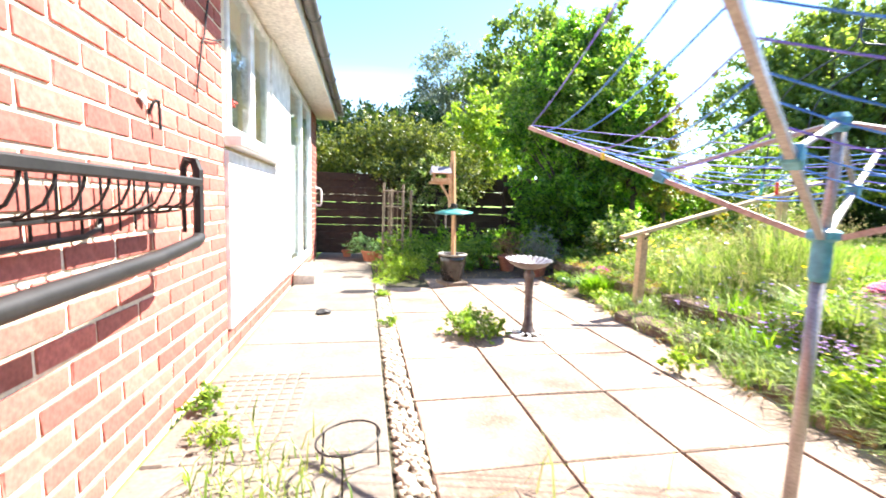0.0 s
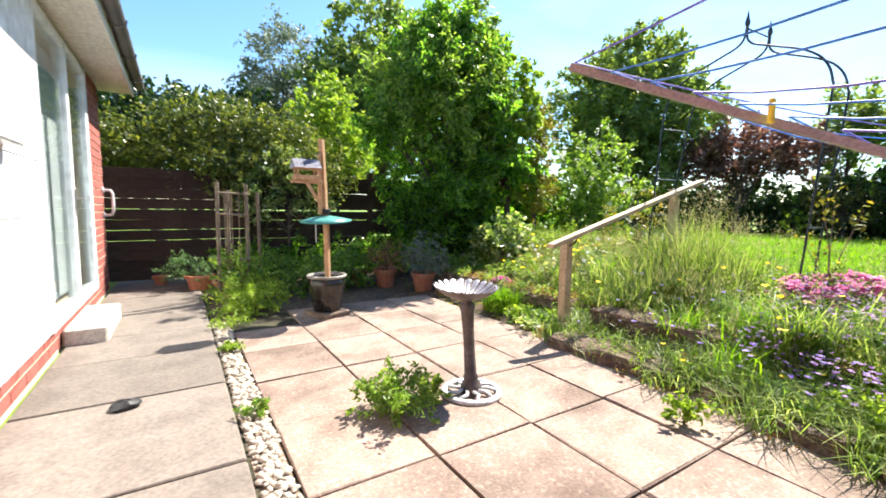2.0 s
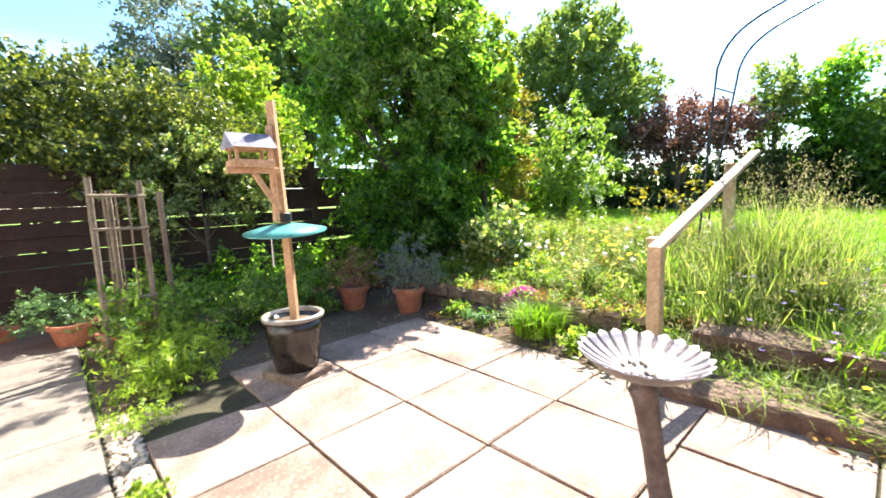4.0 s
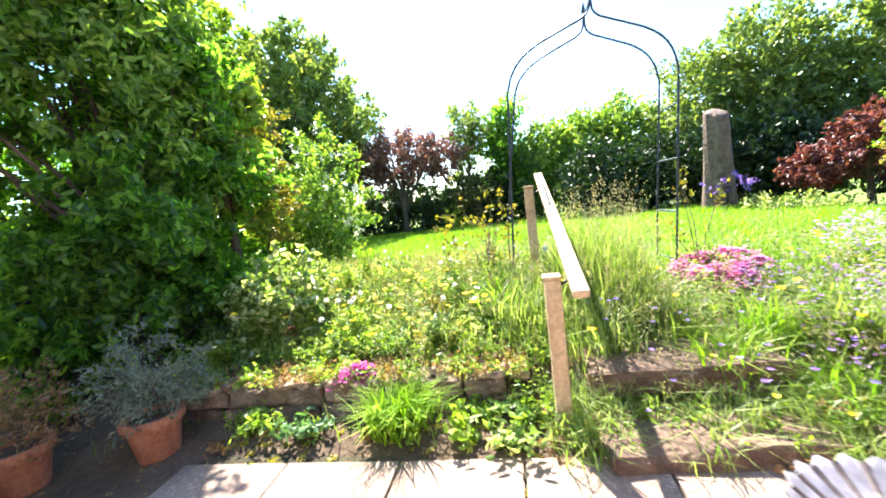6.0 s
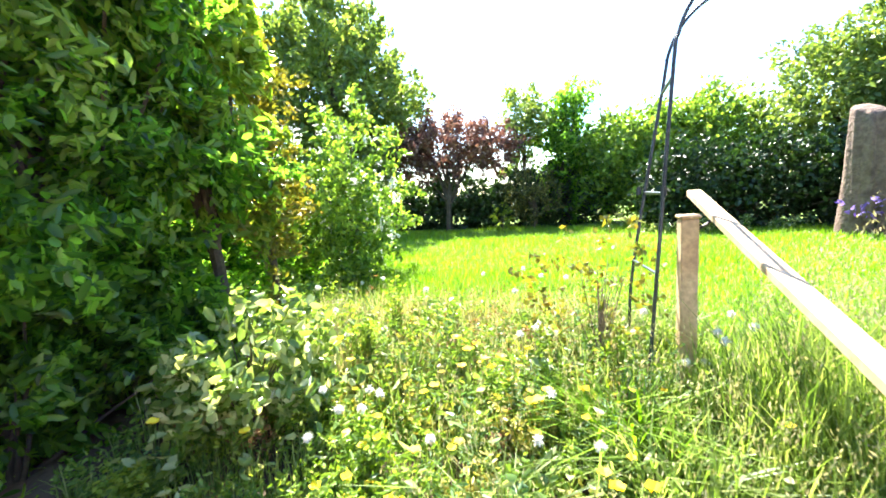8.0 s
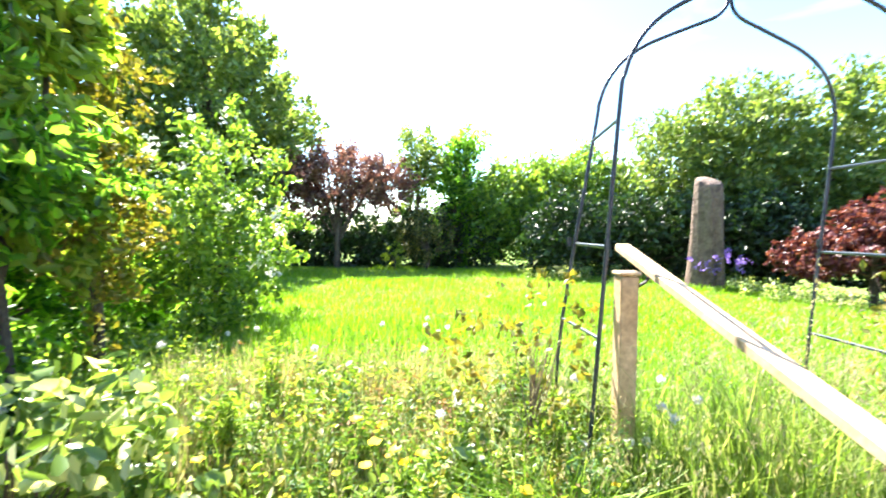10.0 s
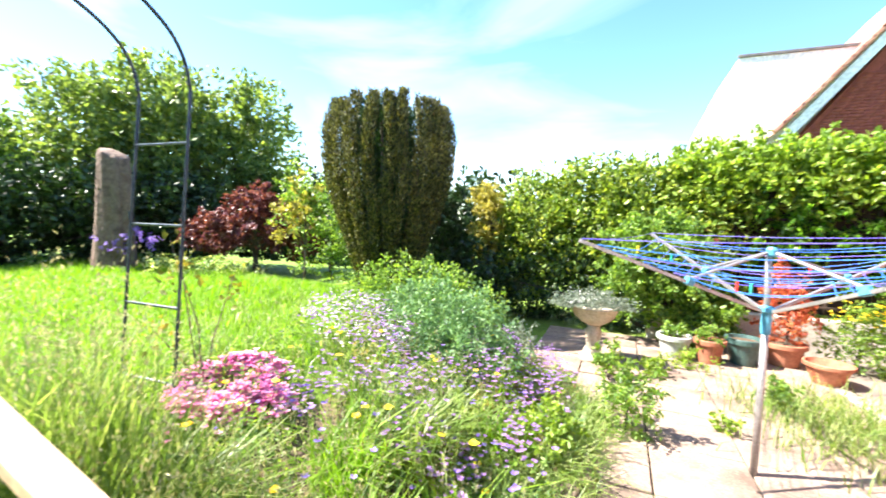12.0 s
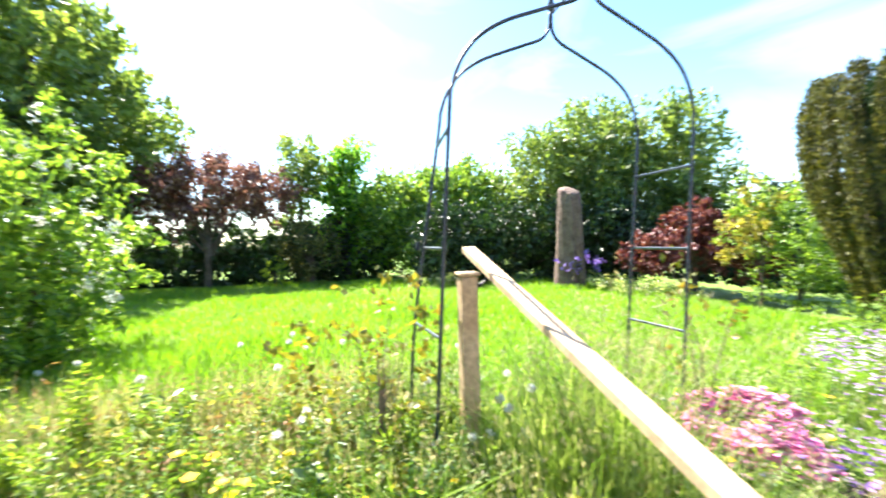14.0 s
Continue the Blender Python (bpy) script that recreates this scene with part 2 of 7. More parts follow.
M["leaf_red"] = leafy("leaf_red", (0.30, 0.05, 0.025), (0.42, 0.10, 0.05), (0.5, 0.2, 0.09), 0.35)
M["leaf_yew"] = leafy("leaf_yew", (0.018, 0.024, 0.006), (0.06, 0.07, 0.014), (0.23, 0.23, 0.055), 0.25, 0.55, (1.2, 1.1, 0.5))
M["leaf_ivy"] = leafy("leaf_ivy", (0.05, 0.10, 0.012), (0.15, 0.24, 0.03), (0.37, 0.45, 0.085), 0.35, 0.35)
M["leaf_gold"] = leafy("leaf_gold", (0.20, 0.20, 0.04), (0.32, 0.30, 0.07), (0.42, 0.38, 0.12), 0.4)
M["leaf_orange"] = leafy("leaf_orange", (0.11, 0.135, 0.025), (0.19, 0.21, 0.035), (0.30, 0.25, 0.05), 0.45, 0.45, (1.3, 1.15, 0.4))
M["leaf_blue"] = leafy("leaf_bluegreen", (0.06, 0.14, 0.055), (0.115, 0.23, 0.085), (0.22, 0.36, 0.15), 0.38, 0.45, (1.2, 1.25, 0.6))
M["grass"] = leafy("grass_blade", (0.075, 0.135, 0.022), (0.18, 0.27, 0.055), (0.38, 0.43, 0.17), 0.5, 0.42, (1.4, 1.45, 0.7))
M["lawn"] = leafy("lawn_blade", (0.118, 0.235, 0.010), (0.180, 0.330, 0.016), (0.285, 0.420, 0.034), 0.5, 0.5, (1.25, 1.4, 0.5))
M["seed"] = leafy("grass_seed_head", (0.24, 0.23, 0.11), (0.36, 0.34, 0.19), (0.48, 0.45, 0.30), 0.45, 0.6, (1.2, 1.15, 0.8))
M["pink"] = leafy("pink_petal", (0.74, 0.15, 0.42), (0.82, 0.28, 0.54), (0.86, 0.46, 0.68), 0.35, 0.6, (1, 1, 1))
M["magenta"] = leafy("magenta_petal", (0.50, 0.04, 0.28), (0.62, 0.09, 0.38), (0.7, 0.18, 0.48), 0.4, 0.6, (1, 1, 1))
M["violet"] = leafy("violet_petal", (0.16, 0.08, 0.42), (0.24, 0.15, 0.52), (0.36, 0.26, 0.62), 0.4, 0.6, (1, 1, 1))
M["yellow_petal"] = leafy("yellow_petal", (0.72, 0.48, 0.02), (0.80, 0.62, 0.03), (0.85, 0.72, 0.06), 0.4, 0.6)
M["mauve"] = leafy("mauve_petal", (0.24, 0.10, 0.36), (0.33, 0.17, 0.44), (0.44, 0.29, 0.54), 0.4, 0.6, (1, 1, 1))
M["white_petal"] = leafy("white_petal", (0.7, 0.7, 0.66), (0.78, 0.78, 0.75), (0.82, 0.82, 0.8), 0.4, 0.6, (1, 1, 1))
M["dry"] = leafy("dry_leaf", (0.14, 0.075, 0.035), (0.24, 0.14, 0.07), (0.36, 0.24, 0.14), 0.3, 0.8)
M["blossom"] = leafy("pale_blossom_leaf", (0.07, 0.14, 0.03), (0.16, 0.25, 0.07), (0.48, 0.52, 0.32), 0.42, 0.26)


# ---- building helpers ----
def thing(name, at, label, category, group="", kind="", turn=0.0):
    ob = new(name)
    ob.matrix_world = pose(*at, 0, 0, turn)
    ob.empty_display_size = 0.1
    return tagged(ob, label, category, group, kind)


def part(name, bm, mat, parent=None, label="", smooth=False):
    """Links a bmesh as one mesh object under a thing or part."""
    me = bpy.data.meshes.new(name)
    bm.to_mesh(me)
    bm.free()
    return mesh_part(name, me, mat, parent, label, smooth)


def mesh_part(name, me, mat, parent=None, label="", smooth=False):
    if not me.materials:
        me.materials.append(mat)
    if smooth:
        me.shade_smooth()
    ob = new(name, me)
    if parent is not None:
        ob.parent = parent
    if label:
        tagged(ob, label)
    return ob


def box(x0, x1, y0, y1, z0, z1, bevel=0.0, bm=None):
    own = bmesh.new()
    vs = [own.verts.new(c) for c in ((x0, y0, z0), (x1, y0, z0), (x1, y1, z0), (x0, y1, z0), (x0, y0, z1), (x1, y0, z1), (x1, y1, z1), (x0, y1, z1))]
    for f in ((3, 2, 1, 0), (4, 5, 6, 7), (0, 1, 5, 4), (1, 2, 6, 5), (2, 3, 7, 6), (3, 0, 4, 7)):
        own.faces.new([vs[i] for i in f])
    if bevel:
        bmesh.ops.bevel(own, geom=own.edges[:], offset=bevel, segments=1, affect="EDGES")
    if bm is None:
        return own
    me = bpy.data.meshes.new("tmp")
    own.to_mesh(me)
    own.free()
    bm.from_mesh(me)
    bpy.data.meshes.remove(me)
    return bm


def lathe(profile, n=28, bm=None, cap=True, wave=None):
    """Turns a profile of (radius, height) round z. wave(angle, radius, i) shifts the radius and the height."""
    bm = bm or bmesh.new()
    rings = []
    for i, (r, z) in enumerate(profile):
        ring = []
        for k in range(n):
            a = 2 * math.pi * k / n
            dr, dz = wave(a, r, i) if wave else (0, 0)
            ring.append(bm.verts.new(((r + dr) * math.cos(a), (r + dr) * math.sin(a), z + dz)))
        rings.append(ring)
    for a, b in zip(rings, rings[1:]):
        for k in range(n):
            bm.faces.new((a[k], a[(k + 1) % n], b[(k + 1) % n], b[k]))
    if cap:
        bm.faces.new(rings[0][::-1])
        bm.faces.new(rings[-1])
    return bm


def tube(points, radius, n=8, bm=None, flat=1.0):
    """A rod along points; radius may be one number or one for each point."""
    bm = bm or bmesh.new()
    pts = [Vector(p) for p in points]
    rad = radius if isinstance(radius, (list, tuple)) else [radius] * len(pts)
    rings, side = [], None
    for i, p in enumerate(pts):
        d = (pts[min(i + 1, len(pts) - 1)] - pts[max(i - 1, 0)]).normalized()
        if side is None:
            side = d.orthogonal().normalized() if abs(d.z) > 0.9 else d.cross(Vector((0, 0, 1))).normalized()
        side = (side - d * side.dot(d)).normalized()
        up = d.cross(side)
        rings.append([bm.verts.new(p + (side * math.cos(a) + up * math.sin(a) * flat) * rad[i]) for a in (2 * math.pi * (k + 0.5) / n for k in range(n))])
    for a, b in zip(rings, rings[1:]):
        for k in range(n):
            bm.faces.new((a[k], a[(k + 1) % n], b[(k + 1) % n], b[k]))
    bm.faces.new(rings[0][::-1])
    bm.faces.new(rings[-1])
    return bm


def curve(points, n=5):
    """More points on a smooth line through the given ones."""
    p = [Vector(q) for q in points]
    p = [p[0] * 2 - p[1]] + p + [p[-1] * 2 - p[-2]]
    out = []
    for a, b, c, d in zip(p, p[1:], p[2:], p[3:]):
        for k in range(n):
            t = k / n
            out.append(0.5 * (2 * b + (c - a) * t + (2 * a - 5 * b + 4 * c - d) * t * t + (3 * b - a - 3 * c + d) * t ** 3))
    return out + [p[-2]]


def raw_mesh(name, verts, faces):
    """A mesh from arrays; all faces have the same number of corners."""
    me = bpy.data.meshes.new(name)
    k = faces.shape[1]
    me.vertices.add(len(verts))
    me.vertices.foreach_set("co", np.ascontiguousarray(verts, dtype=np.float32).ravel())
    me.loops.add(faces.size)
    me.loops.foreach_set("vertex_index", np.ascontiguousarray(faces, dtype=np.int32).ravel())
    me.polygons.add(len(faces))
    me.polygons.foreach_set("loop_start", np.arange(0, faces.size, k, dtype=np.int32))
    me.update(calc_edges=True)
    return me


def unit(v):
    return v / np.maximum(np.linalg.norm(v, axis=1, keepdims=True), 1e-6)


def leaf_mesh(name, rng, at, tip, length, width, fold=0.18, rounded=False):
    """One leaf at each place, pointing along tip, folded at its rib."""
    n = len(at)
    side = unit(np.cross(tip, rng.normal(size=(n, 3))))
    up = np.cross(side, tip)
    length = length * rng.uniform(0.65, 1.3, (n, 1))
    width = width * rng.uniform(0.7, 1.25, (n, 1))
    if rounded:
        a, b = at - tip * length * 0.5, at + tip * length * 0.5 - up * width * fold
        l0, l1 = at - tip * length * 0.22 + up * width * fold, at + tip * length * 0.2 + up * width * fold * 0.7
        v = np.stack((a, l0 + side * width * 0.45, l1 + side * width * 0.42, b, l1 - side * width * 0.42, l0 - side * width * 0.45), axis=1).reshape(-1, 3)
        i = np.arange(n)[:, None] * 6
        return raw_mesh(name, v, np.concatenate((i + [[0, 1, 2, 3]], i + [[0, 3, 4, 5]])))
    v = np.stack((at - tip * length * 0.5, at + side * width * 0.5 + up * width * fold, at + tip * length * 0.5 - up * width * fold,
                  at - side * width * 0.5 + up * width * fold), axis=1).reshape(-1, 3)
    i = np.arange(n)[:, None] * 4
    return raw_mesh(name, v, np.concatenate((i + [[0, 1, 2]], i + [[0, 2, 3]])))


def crown_points(rng, blobs, n, clumps, spread, inner=0.22, flat=1.0, ragged=0.0):
    """Places and ways of leaves set along short twigs that grow out of lumps (x, y, z, rx, ry, rz)."""
    b = np.array(blobs, dtype=float)
    size = (b[:, 3] * b[:, 4] * b[:, 5]) ** (2 / 3)
    which = rng.choice(len(b), clumps, p=size / size.sum())
    way = unit(rng.normal(size=(clumps, 3)))
    far = np.where(rng.random((clumps, 1)) < inner, rng.uniform(0.2, 0.8, (clumps, 1)), rng.uniform(0.76 - ragged, 1.02 + ragged, (clumps, 1)))
    mid = b[which, :3] + way * far * b[which, 3:]
    twig = unit(way * 0.8 + rng.normal(size=(clumps, 3)) * 0.45 + np.array([0, 0, 0.25]))
    reach = spread * rng.uniform(1.2, 3.6, (clumps, 1))
    pick = np.sort(rng.integers(0, clumps, n))
    u = rng.uniform(-0.55, 1.0, (n, 1))
    bend = np.array([[0, 0, -0.28]]) * (u * np.abs(u)) * reach[pick]
    wide = spread * (0.62 - 0.36 * u)
    at = mid[pick] + twig[pick] * reach[pick] * u + bend + rng.normal(size=(n, 3)) * wide * np.array([1, 1, flat])
    return at, unit(twig[pick] * 0.75 + way[pick] * 0.4)


def stems(rng, base, blobs, trunk, count):
    """A tapered trunk and limbs that reach into the lumps."""
    bm = bmesh.new()
    b = Vector(base)
    top = Vector(blobs[0][:3])
    mid = b.lerp(top, 0.55) + Vector((rng.normal() * trunk, rng.normal() * trunk, 0))
    tube([b - Vector((0, 0, 0.1)), b.lerp(mid, 0.5) + Vector((rng.normal() * trunk * 0.5, 0, 0)), mid, top], [trunk * 1.25, trunk, trunk * 0.75, trunk * 0.25], 8, bm)
    for i in range(count):
        q = blobs[i % len(blobs)]
        w = unit(rng.normal(size=(1, 3)))[0]
        w[2] = abs(w[2])
        e = Vector((q[0] + w[0] * q[3] * 0.6, q[1] + w[1] * q[4] * 0.6, q[2] + w[2] * q[5] * 0.6))
        s = b.lerp(mid, 0.4 + 0.6 * rng.random())
        m = s.lerp(e, 0.5) + Vector((rng.normal(), rng.normal(), rng.normal() + 0.5)) * trunk
        tube([s, m, e], [trunk * 0.5, trunk * 0.3, trunk * 0.08], 6, bm)
    return bm


def plant(name, label, category, base, blobs, n, leaf, mat, seed, trunk=0.05, limbs=6, clumps=None, spread=None, width=0.55, inner=0.22,
          droop=0.0, group="", crown="crown", bark="bark", flat=1.0, out=0.6, kind="", ragged=0.04, rounded=False):
    """A tree or bush at base; lumps are given about its base."""
    rng = np.random.default_rng(seed)
    ob = thing(name, base, label, category, group, kind)
    mean = float(np.mean([max(q[3:]) for q in blobs]))
    small = mean < 0.3
    at, way = crown_points(rng, blobs, n, clumps or max(24, n // (12 if category == "hedge" else 20 if small else 34)), spread or min(mean * (0.16 if small else 0.105), 0.16), inner, flat, max(ragged, 0.25) if small else ragged)
    at[:, 2] = np.maximum(at[:, 2], 0.02)
    tip = unit(way * out + rng.normal(size=(n, 3)) * 0.75 + np.array([0, 0, -droop]))
    mesh_part(crown, leaf_mesh(crown, rng, at, tip, leaf, leaf * width, rounded=rounded), M[mat], ob)
    if trunk:
        part("trunk" if category == "tree" else "stem", stems(rng, (0, 0, 0), blobs, trunk, limbs), M[bark], ob)
    return ob


def blade_mesh(name, rng, at, height, width, lean):
    """Bent grass blades of three pieces each."""
    n = len(at)
    h = (height if isinstance(height, np.ndarray) else np.full(n, height))[:, None] * rng.uniform(0.55, 1.25, (n, 1))
    a = rng.uniform(0, 2 * math.pi, n)
    out = np.stack((np.cos(a), np.sin(a), np.zeros(n)), axis=1)
    side = np.stack((-np.sin(a), np.cos(a), np.zeros(n)), axis=1) * width * rng.uniform(0.6, 1.3, (n, 1)) * 0.5
    le = lean * rng.uniform(0.3, 1.4, (n, 1))
    up = np.array([[0, 0, 1.0]])
    p1 = at + up * h * 0.5 + out * h * le * 0.22
    p2 = at + up * h * (0.92 - 0.25 * le) + out * h * le * 0.8
    v = np.stack((at - side, at + side, p1 + side * 0.85, p1 - side * 0.85, p2), axis=1).reshape(-1, 3)
    i = np.arange(n)[:, None] * 5
    return raw_mesh(name, v, np.concatenate((i + [[0, 1, 2]], i + [[0, 2, 3]], i + [[3, 2, 4]])))


def smooth01(a, b, v):
    k = np.clip((v - a) / (b - a), 0, 1)
    return k * k * (3 - 2 * k)


def bed_edge(y):
    """Where the paving ends and the planting begins."""
    return 3.78 + 0.22 * smooth01(3.6, 4.6, y) + 0.75 * (1 - smooth01(0.2, 1.5, y)) + 0.06 * np.sin(y * 2.3)


def land(x, y):
    """The height of the ground."""
    x, y = np.asarray(x, dtype=float), np.asarray(y, dtype=float)
    d = x - bed_edge(y)
    rise = 0.05 * smooth01(0, 0.3, d) + 0.17 * smooth01(0.55, 0.7, d) + 0.25 * smooth01(0.7, 2.6, d)
    rise = rise * smooth01(-2.5, 0.6, y) + 0.0
    bump = 0.02 * np.sin(x * 2.1 + y) * np.cos(y * 1.7 - x * 0.6) * smooth01(0.2, 1.0, d)
    return -0.035 + rise + bump


# ---- ground, paving ----
def ground_sheet():
    xs = np.concatenate((np.linspace(-300, -6, 12), np.linspace(-5, 16, 140), np.linspace(17, 40, 24), np.linspace(60, 400, 10)))
    ys = np.concatenate((np.linspace(-300, -8, 12), np.linspace(-7, 13, 130), np.linspace(14, 40, 24), np.linspace(60, 400, 10)))
    gx, gy = np.meshgrid(xs, ys, indexing="ij")
    v = np.stack((gx, gy, land(gx, gy)), axis=-1).reshape(-1, 3)
    i, j = np.meshgrid(np.arange(len(xs) - 1), np.arange(len(ys) - 1), indexing="ij")
    a = (i * len(ys) + j).ravel()
    f = np.stack((a, a + len(ys), a + len(ys) + 1, a + 1), axis=1)
    ob = mesh_part("ground", raw_mesh("ground", v, f), M["ground"], smooth=True)
    return tagged(ob, "earth and rough turf under the garden", "ground", kind="structure")


ground_sheet()

pavement = thing("pavement", (0, 0, 0), "sunlit patio of weathered buff paving slabs", "pavement", kind="structure")
path = thing("path", (0, 0, 0), "grey concrete slab path along the house", "path", kind="structure")
house_x = 0.77


# ---- the bungalow ----
WALL_T = 0.28
Y0, Y1 = -0.7, 8.75
TOP = 2.42
WIN = (3.84, 5.00, 1.40, 2.39)
DOOR = (5.95, 7.66, 0.16, 2.36)


def house():
    w = thing("wall_west", (0, 0, 0), "red brick bungalow wall with pale mortar joints", "wall", kind="structure")
    bm = bmesh.new()
    x0, x1 = house_x - WALL_T, house_x - 0.012
    box(x0, x1, Y0, 3.78, -0.1, TOP, 0, bm)
    box(x0, x1, 3.78, DOOR[0], -0.1, WIN[2], 0, bm)
    box(x0, x1, 3.78, WIN[0], WIN[2], TOP, 0, bm)
    box(x0, x1, WIN[1], DOOR[0], WIN[2], TOP, 0, bm)
    box(x0, x1, WIN[0], WIN[1], WIN[3], TOP, 0, bm)
    box(x0, x1, DOOR[0], DOOR[1], -0.1, DOOR[2], 0, bm)
    box(x0, x1, DOOR[0], DOOR[1], DOOR[3], TOP, 0, bm)
    box(x0, x1, DOOR[1], Y1, -0.1, TOP, 0, bm)
    part("mortar_core", bm, M["mortar"], w)
    other = bmesh.new()
    box(-6.0, x0, Y1 - WALL_T, Y1 - 0.012, -0.1, TOP, 0, other)
    box(-6.0, x0, Y0, Y0 + WALL_T, -0.1, TOP, 0, other)
    box(-6.0, -5.75, Y0 + WALL_T, Y1 - WALL_T, -0.1, TOP, 0, other)
    part("rear_wall", other, M["brick_far"], w)
    room = thing("room_interior", (0, 0, 0), "dim plain room seen through the bungalow window", "room", kind="structure")
    bm = bmesh.new()
    box(-2.6, -2.55, 3.0, 8.3, 0.1, 2.34, 0, bm)
    box(-2.55, x0 - 0.01, 3.0, 3.05, 0.1, 2.34, 0, bm)
    box(-2.55, x0 - 0.01, 8.25, 8.3, 0.1, 2.34, 0, bm)
    part("inner_wall", bm, M["room"], room)
    part("inner_floor", box(-2.6, x0 - 0.01, 3.0, 8.3, 0.02, 0.1), M["old_wood"], room)
    ceil = tagged(part("ceiling", box(-5.7, x0 - 0.005, Y0 + 0.3, Y1 - 0.3, 2.40, 2.415), M["room"]), "plain pale ceiling of the dim room", "ceiling", kind="structure")
    # white cladding round the window
    clad = thing("wall_cladding", (0, 0, 0), "white plastic cladding panels below and beside the window", "cladding", kind="structure")
    levels = (0.17, 0.56, 0.95, 1.30)
    for a, b in zip(levels, levels[1:]):
        part("panel", box(house_x - 0.012, house_x + 0.018, 3.78, DOOR[0] - 0.062, a + 0.003, b - 0.003, 0.003), M["white"], clad)
    part("panel", box(house_x - 0.012, house_x + 0.018, WIN[1] + 0.07, DOOR[0] - 0.062, 1.303, TOP - 0.005, 0.003), M["white"], clad)
    part("panel", box(house_x - 0.012, house_x + 0.018, DOOR[1] + 0.083, 7.785, 0.17, TOP - 0.005, 0.003), M["white"], clad)
    # window
    win = thing("window_1", (0, 0, 0), "white plastic window reflecting sky and trees", "window", kind="structure")
    fr = bmesh.new()
    fx0, fx1 = house_x - 0.06, house_x + 0.008
    y0, y1, z0, z1 = WIN
    for y, wd in ((y0, 0.05), (y0 + 0.54, 0.10), (y1 - 0.062, 0.062)):
        box(fx0, fx1, y, y + wd, z0, z1, 0.004, fr)
    for z in (z0, z1 - 0.06):
        for ya, yb in ((y0 + 0.05, y0 + 0.54), (y0 + 0.64, y1 - 0.062)):
            box(fx0, fx1, ya, yb, z, z + 0.06, 0.006, fr)
    part("window_frame", fr, M["white"], win)
    for ya, yb in ((y0 + 0.048, y0 + 0.542), (y0 + 0.638, y1 - 0.06)):
        p = part("pane", box(house_x - 0.012, house_x - 0.004, ya, yb, z0 + 0.055, z1 - 0.055), M["glass"], win)
        p.visible_shadow = False
    part("window_sill", box(house_x - 0.05, house_x + 0.10, y0 - 0.05, y1 + 0.2, z0 - 0.075, z0 - 0.002, 0.01), M["white"], win, "projecting white sill")
    flowers = thing("houseplant", (house_x - 0.16, 4.02, 1.402), "red flowering houseplant in a white pot behind the window", "plant")
    part("pot", lathe([(0.05, 0.0), (0.075, 0.12), (0.08, 0.13), (0.065, 0.13), (0.06, 0.11)], 16), M["white"], flowers, smooth=True)
    rng = np.random.default_rng(5)
    at, way = crown_points(rng, [(0, 0, 0.30, 0.13, 0.16, 0.12)], 260, 25, 0.03)
    mesh_part("blooms", leaf_mesh("blooms", rng, at, unit(way + rng.normal(size=at.shape)), 0.05, 0.045), M["red"], flowers)
    part("stem", stems(rng, (0, 0, 0.1), [(0, 0, 0.30, 0.1, 0.1, 0.1)], 0.008, 6), M["leaf_mid"], flowers)
    tagged(part("inner_sill", box(house_x - 0.55, house_x - 0.285, 3.4, 5.8, 1.28, 1.32), M["white"], None), "white inner window board", "window board", kind="structure")
    # Added pale sheets that catch sun and stand in for bright pane reflections.
    for k, (ya, yb) in enumerate(((3.86, 4.42), (4.43, 4.98))):
        bm = bmesh.new()
        rows = [[bm.verts.new((house_x - 0.262 + 0.010 * math.sin(y * 95 + k), y, z)) for z in (1.41, 1.75, 2.38)] for y in np.linspace(ya, yb, 60)]
        for q, r in zip(rows, rows[1:]):
            for i in range(2):
                bm.faces.new((q[i], r[i], r[i + 1], q[i + 1]))
        bmesh.ops.solidify(bm, geom=bm.faces[:], thickness=0.002)
        part("pane_lightener", bm, M["curtain"], win, "pale gathered sheet added to lighten the window panes", smooth=True)
    # patio door
    dr = thing("door_1", (0, 0, 0), "white plastic patio door with tall glass panes", "door", kind="structure")
    y0, y1, z0, z1 = DOOR
    fr = bmesh.new()
    for y, wd in ((y0 - 0.06, 0.07), (y0 + 0.86, 0.08), (y1 - 0.01, 0.09)):
        box(fx0, fx1 + 0.012, y, y + wd, z0, z1, 0.006, fr)
    for z, hgt in ((z0, 0.09), (z1 - 0.07, 0.07)):
        box(fx0, fx1 + 0.010, y0 + 0.012, y0 + 0.858, z, z + hgt, 0.006, fr)
        box(fx0, fx1 + 0.010, y0 + 0.942, y1 - 0.012, z, z + hgt, 0.006, fr)
    part("door_frame", fr, M["white"], dr)
    for ya, yb in ((y0 + 0.01, y0 + 0.862), (y0 + 0.938, y1 - 0.01)):
        p = part("pane", box(house_x - 0.012, house_x - 0.004, ya, yb, z0 + 0.08, z1 - 0.065), M["glass"], dr)
        p.visible_shadow = False
    hd = bmesh.new()
    box(house_x + 0.024, house_x + 0.034, y0 + 0.885, y0 + 0.915, 0.95, 1.17, 0.004, hd)
    tube([(house_x + 0.034, y0 + 0.90, 1.08), (house_x + 0.075, y0 + 0.90, 1.08), (house_x + 0.078, y0 + 1.0, 1.08)], 0.009, 8, hd)
    part("door_handle", hd, M["alu"], dr)
    # pale vertical blind behind the door panes
    for k in range(19):
        part("blind_slat", box(house_x - 0.125, house_x - 0.121, y0 + 0.03 + k * 0.086, y0 + 0.11 + k * 0.086, 0.25, 2.28, 0.001), M["curtain"], dr)
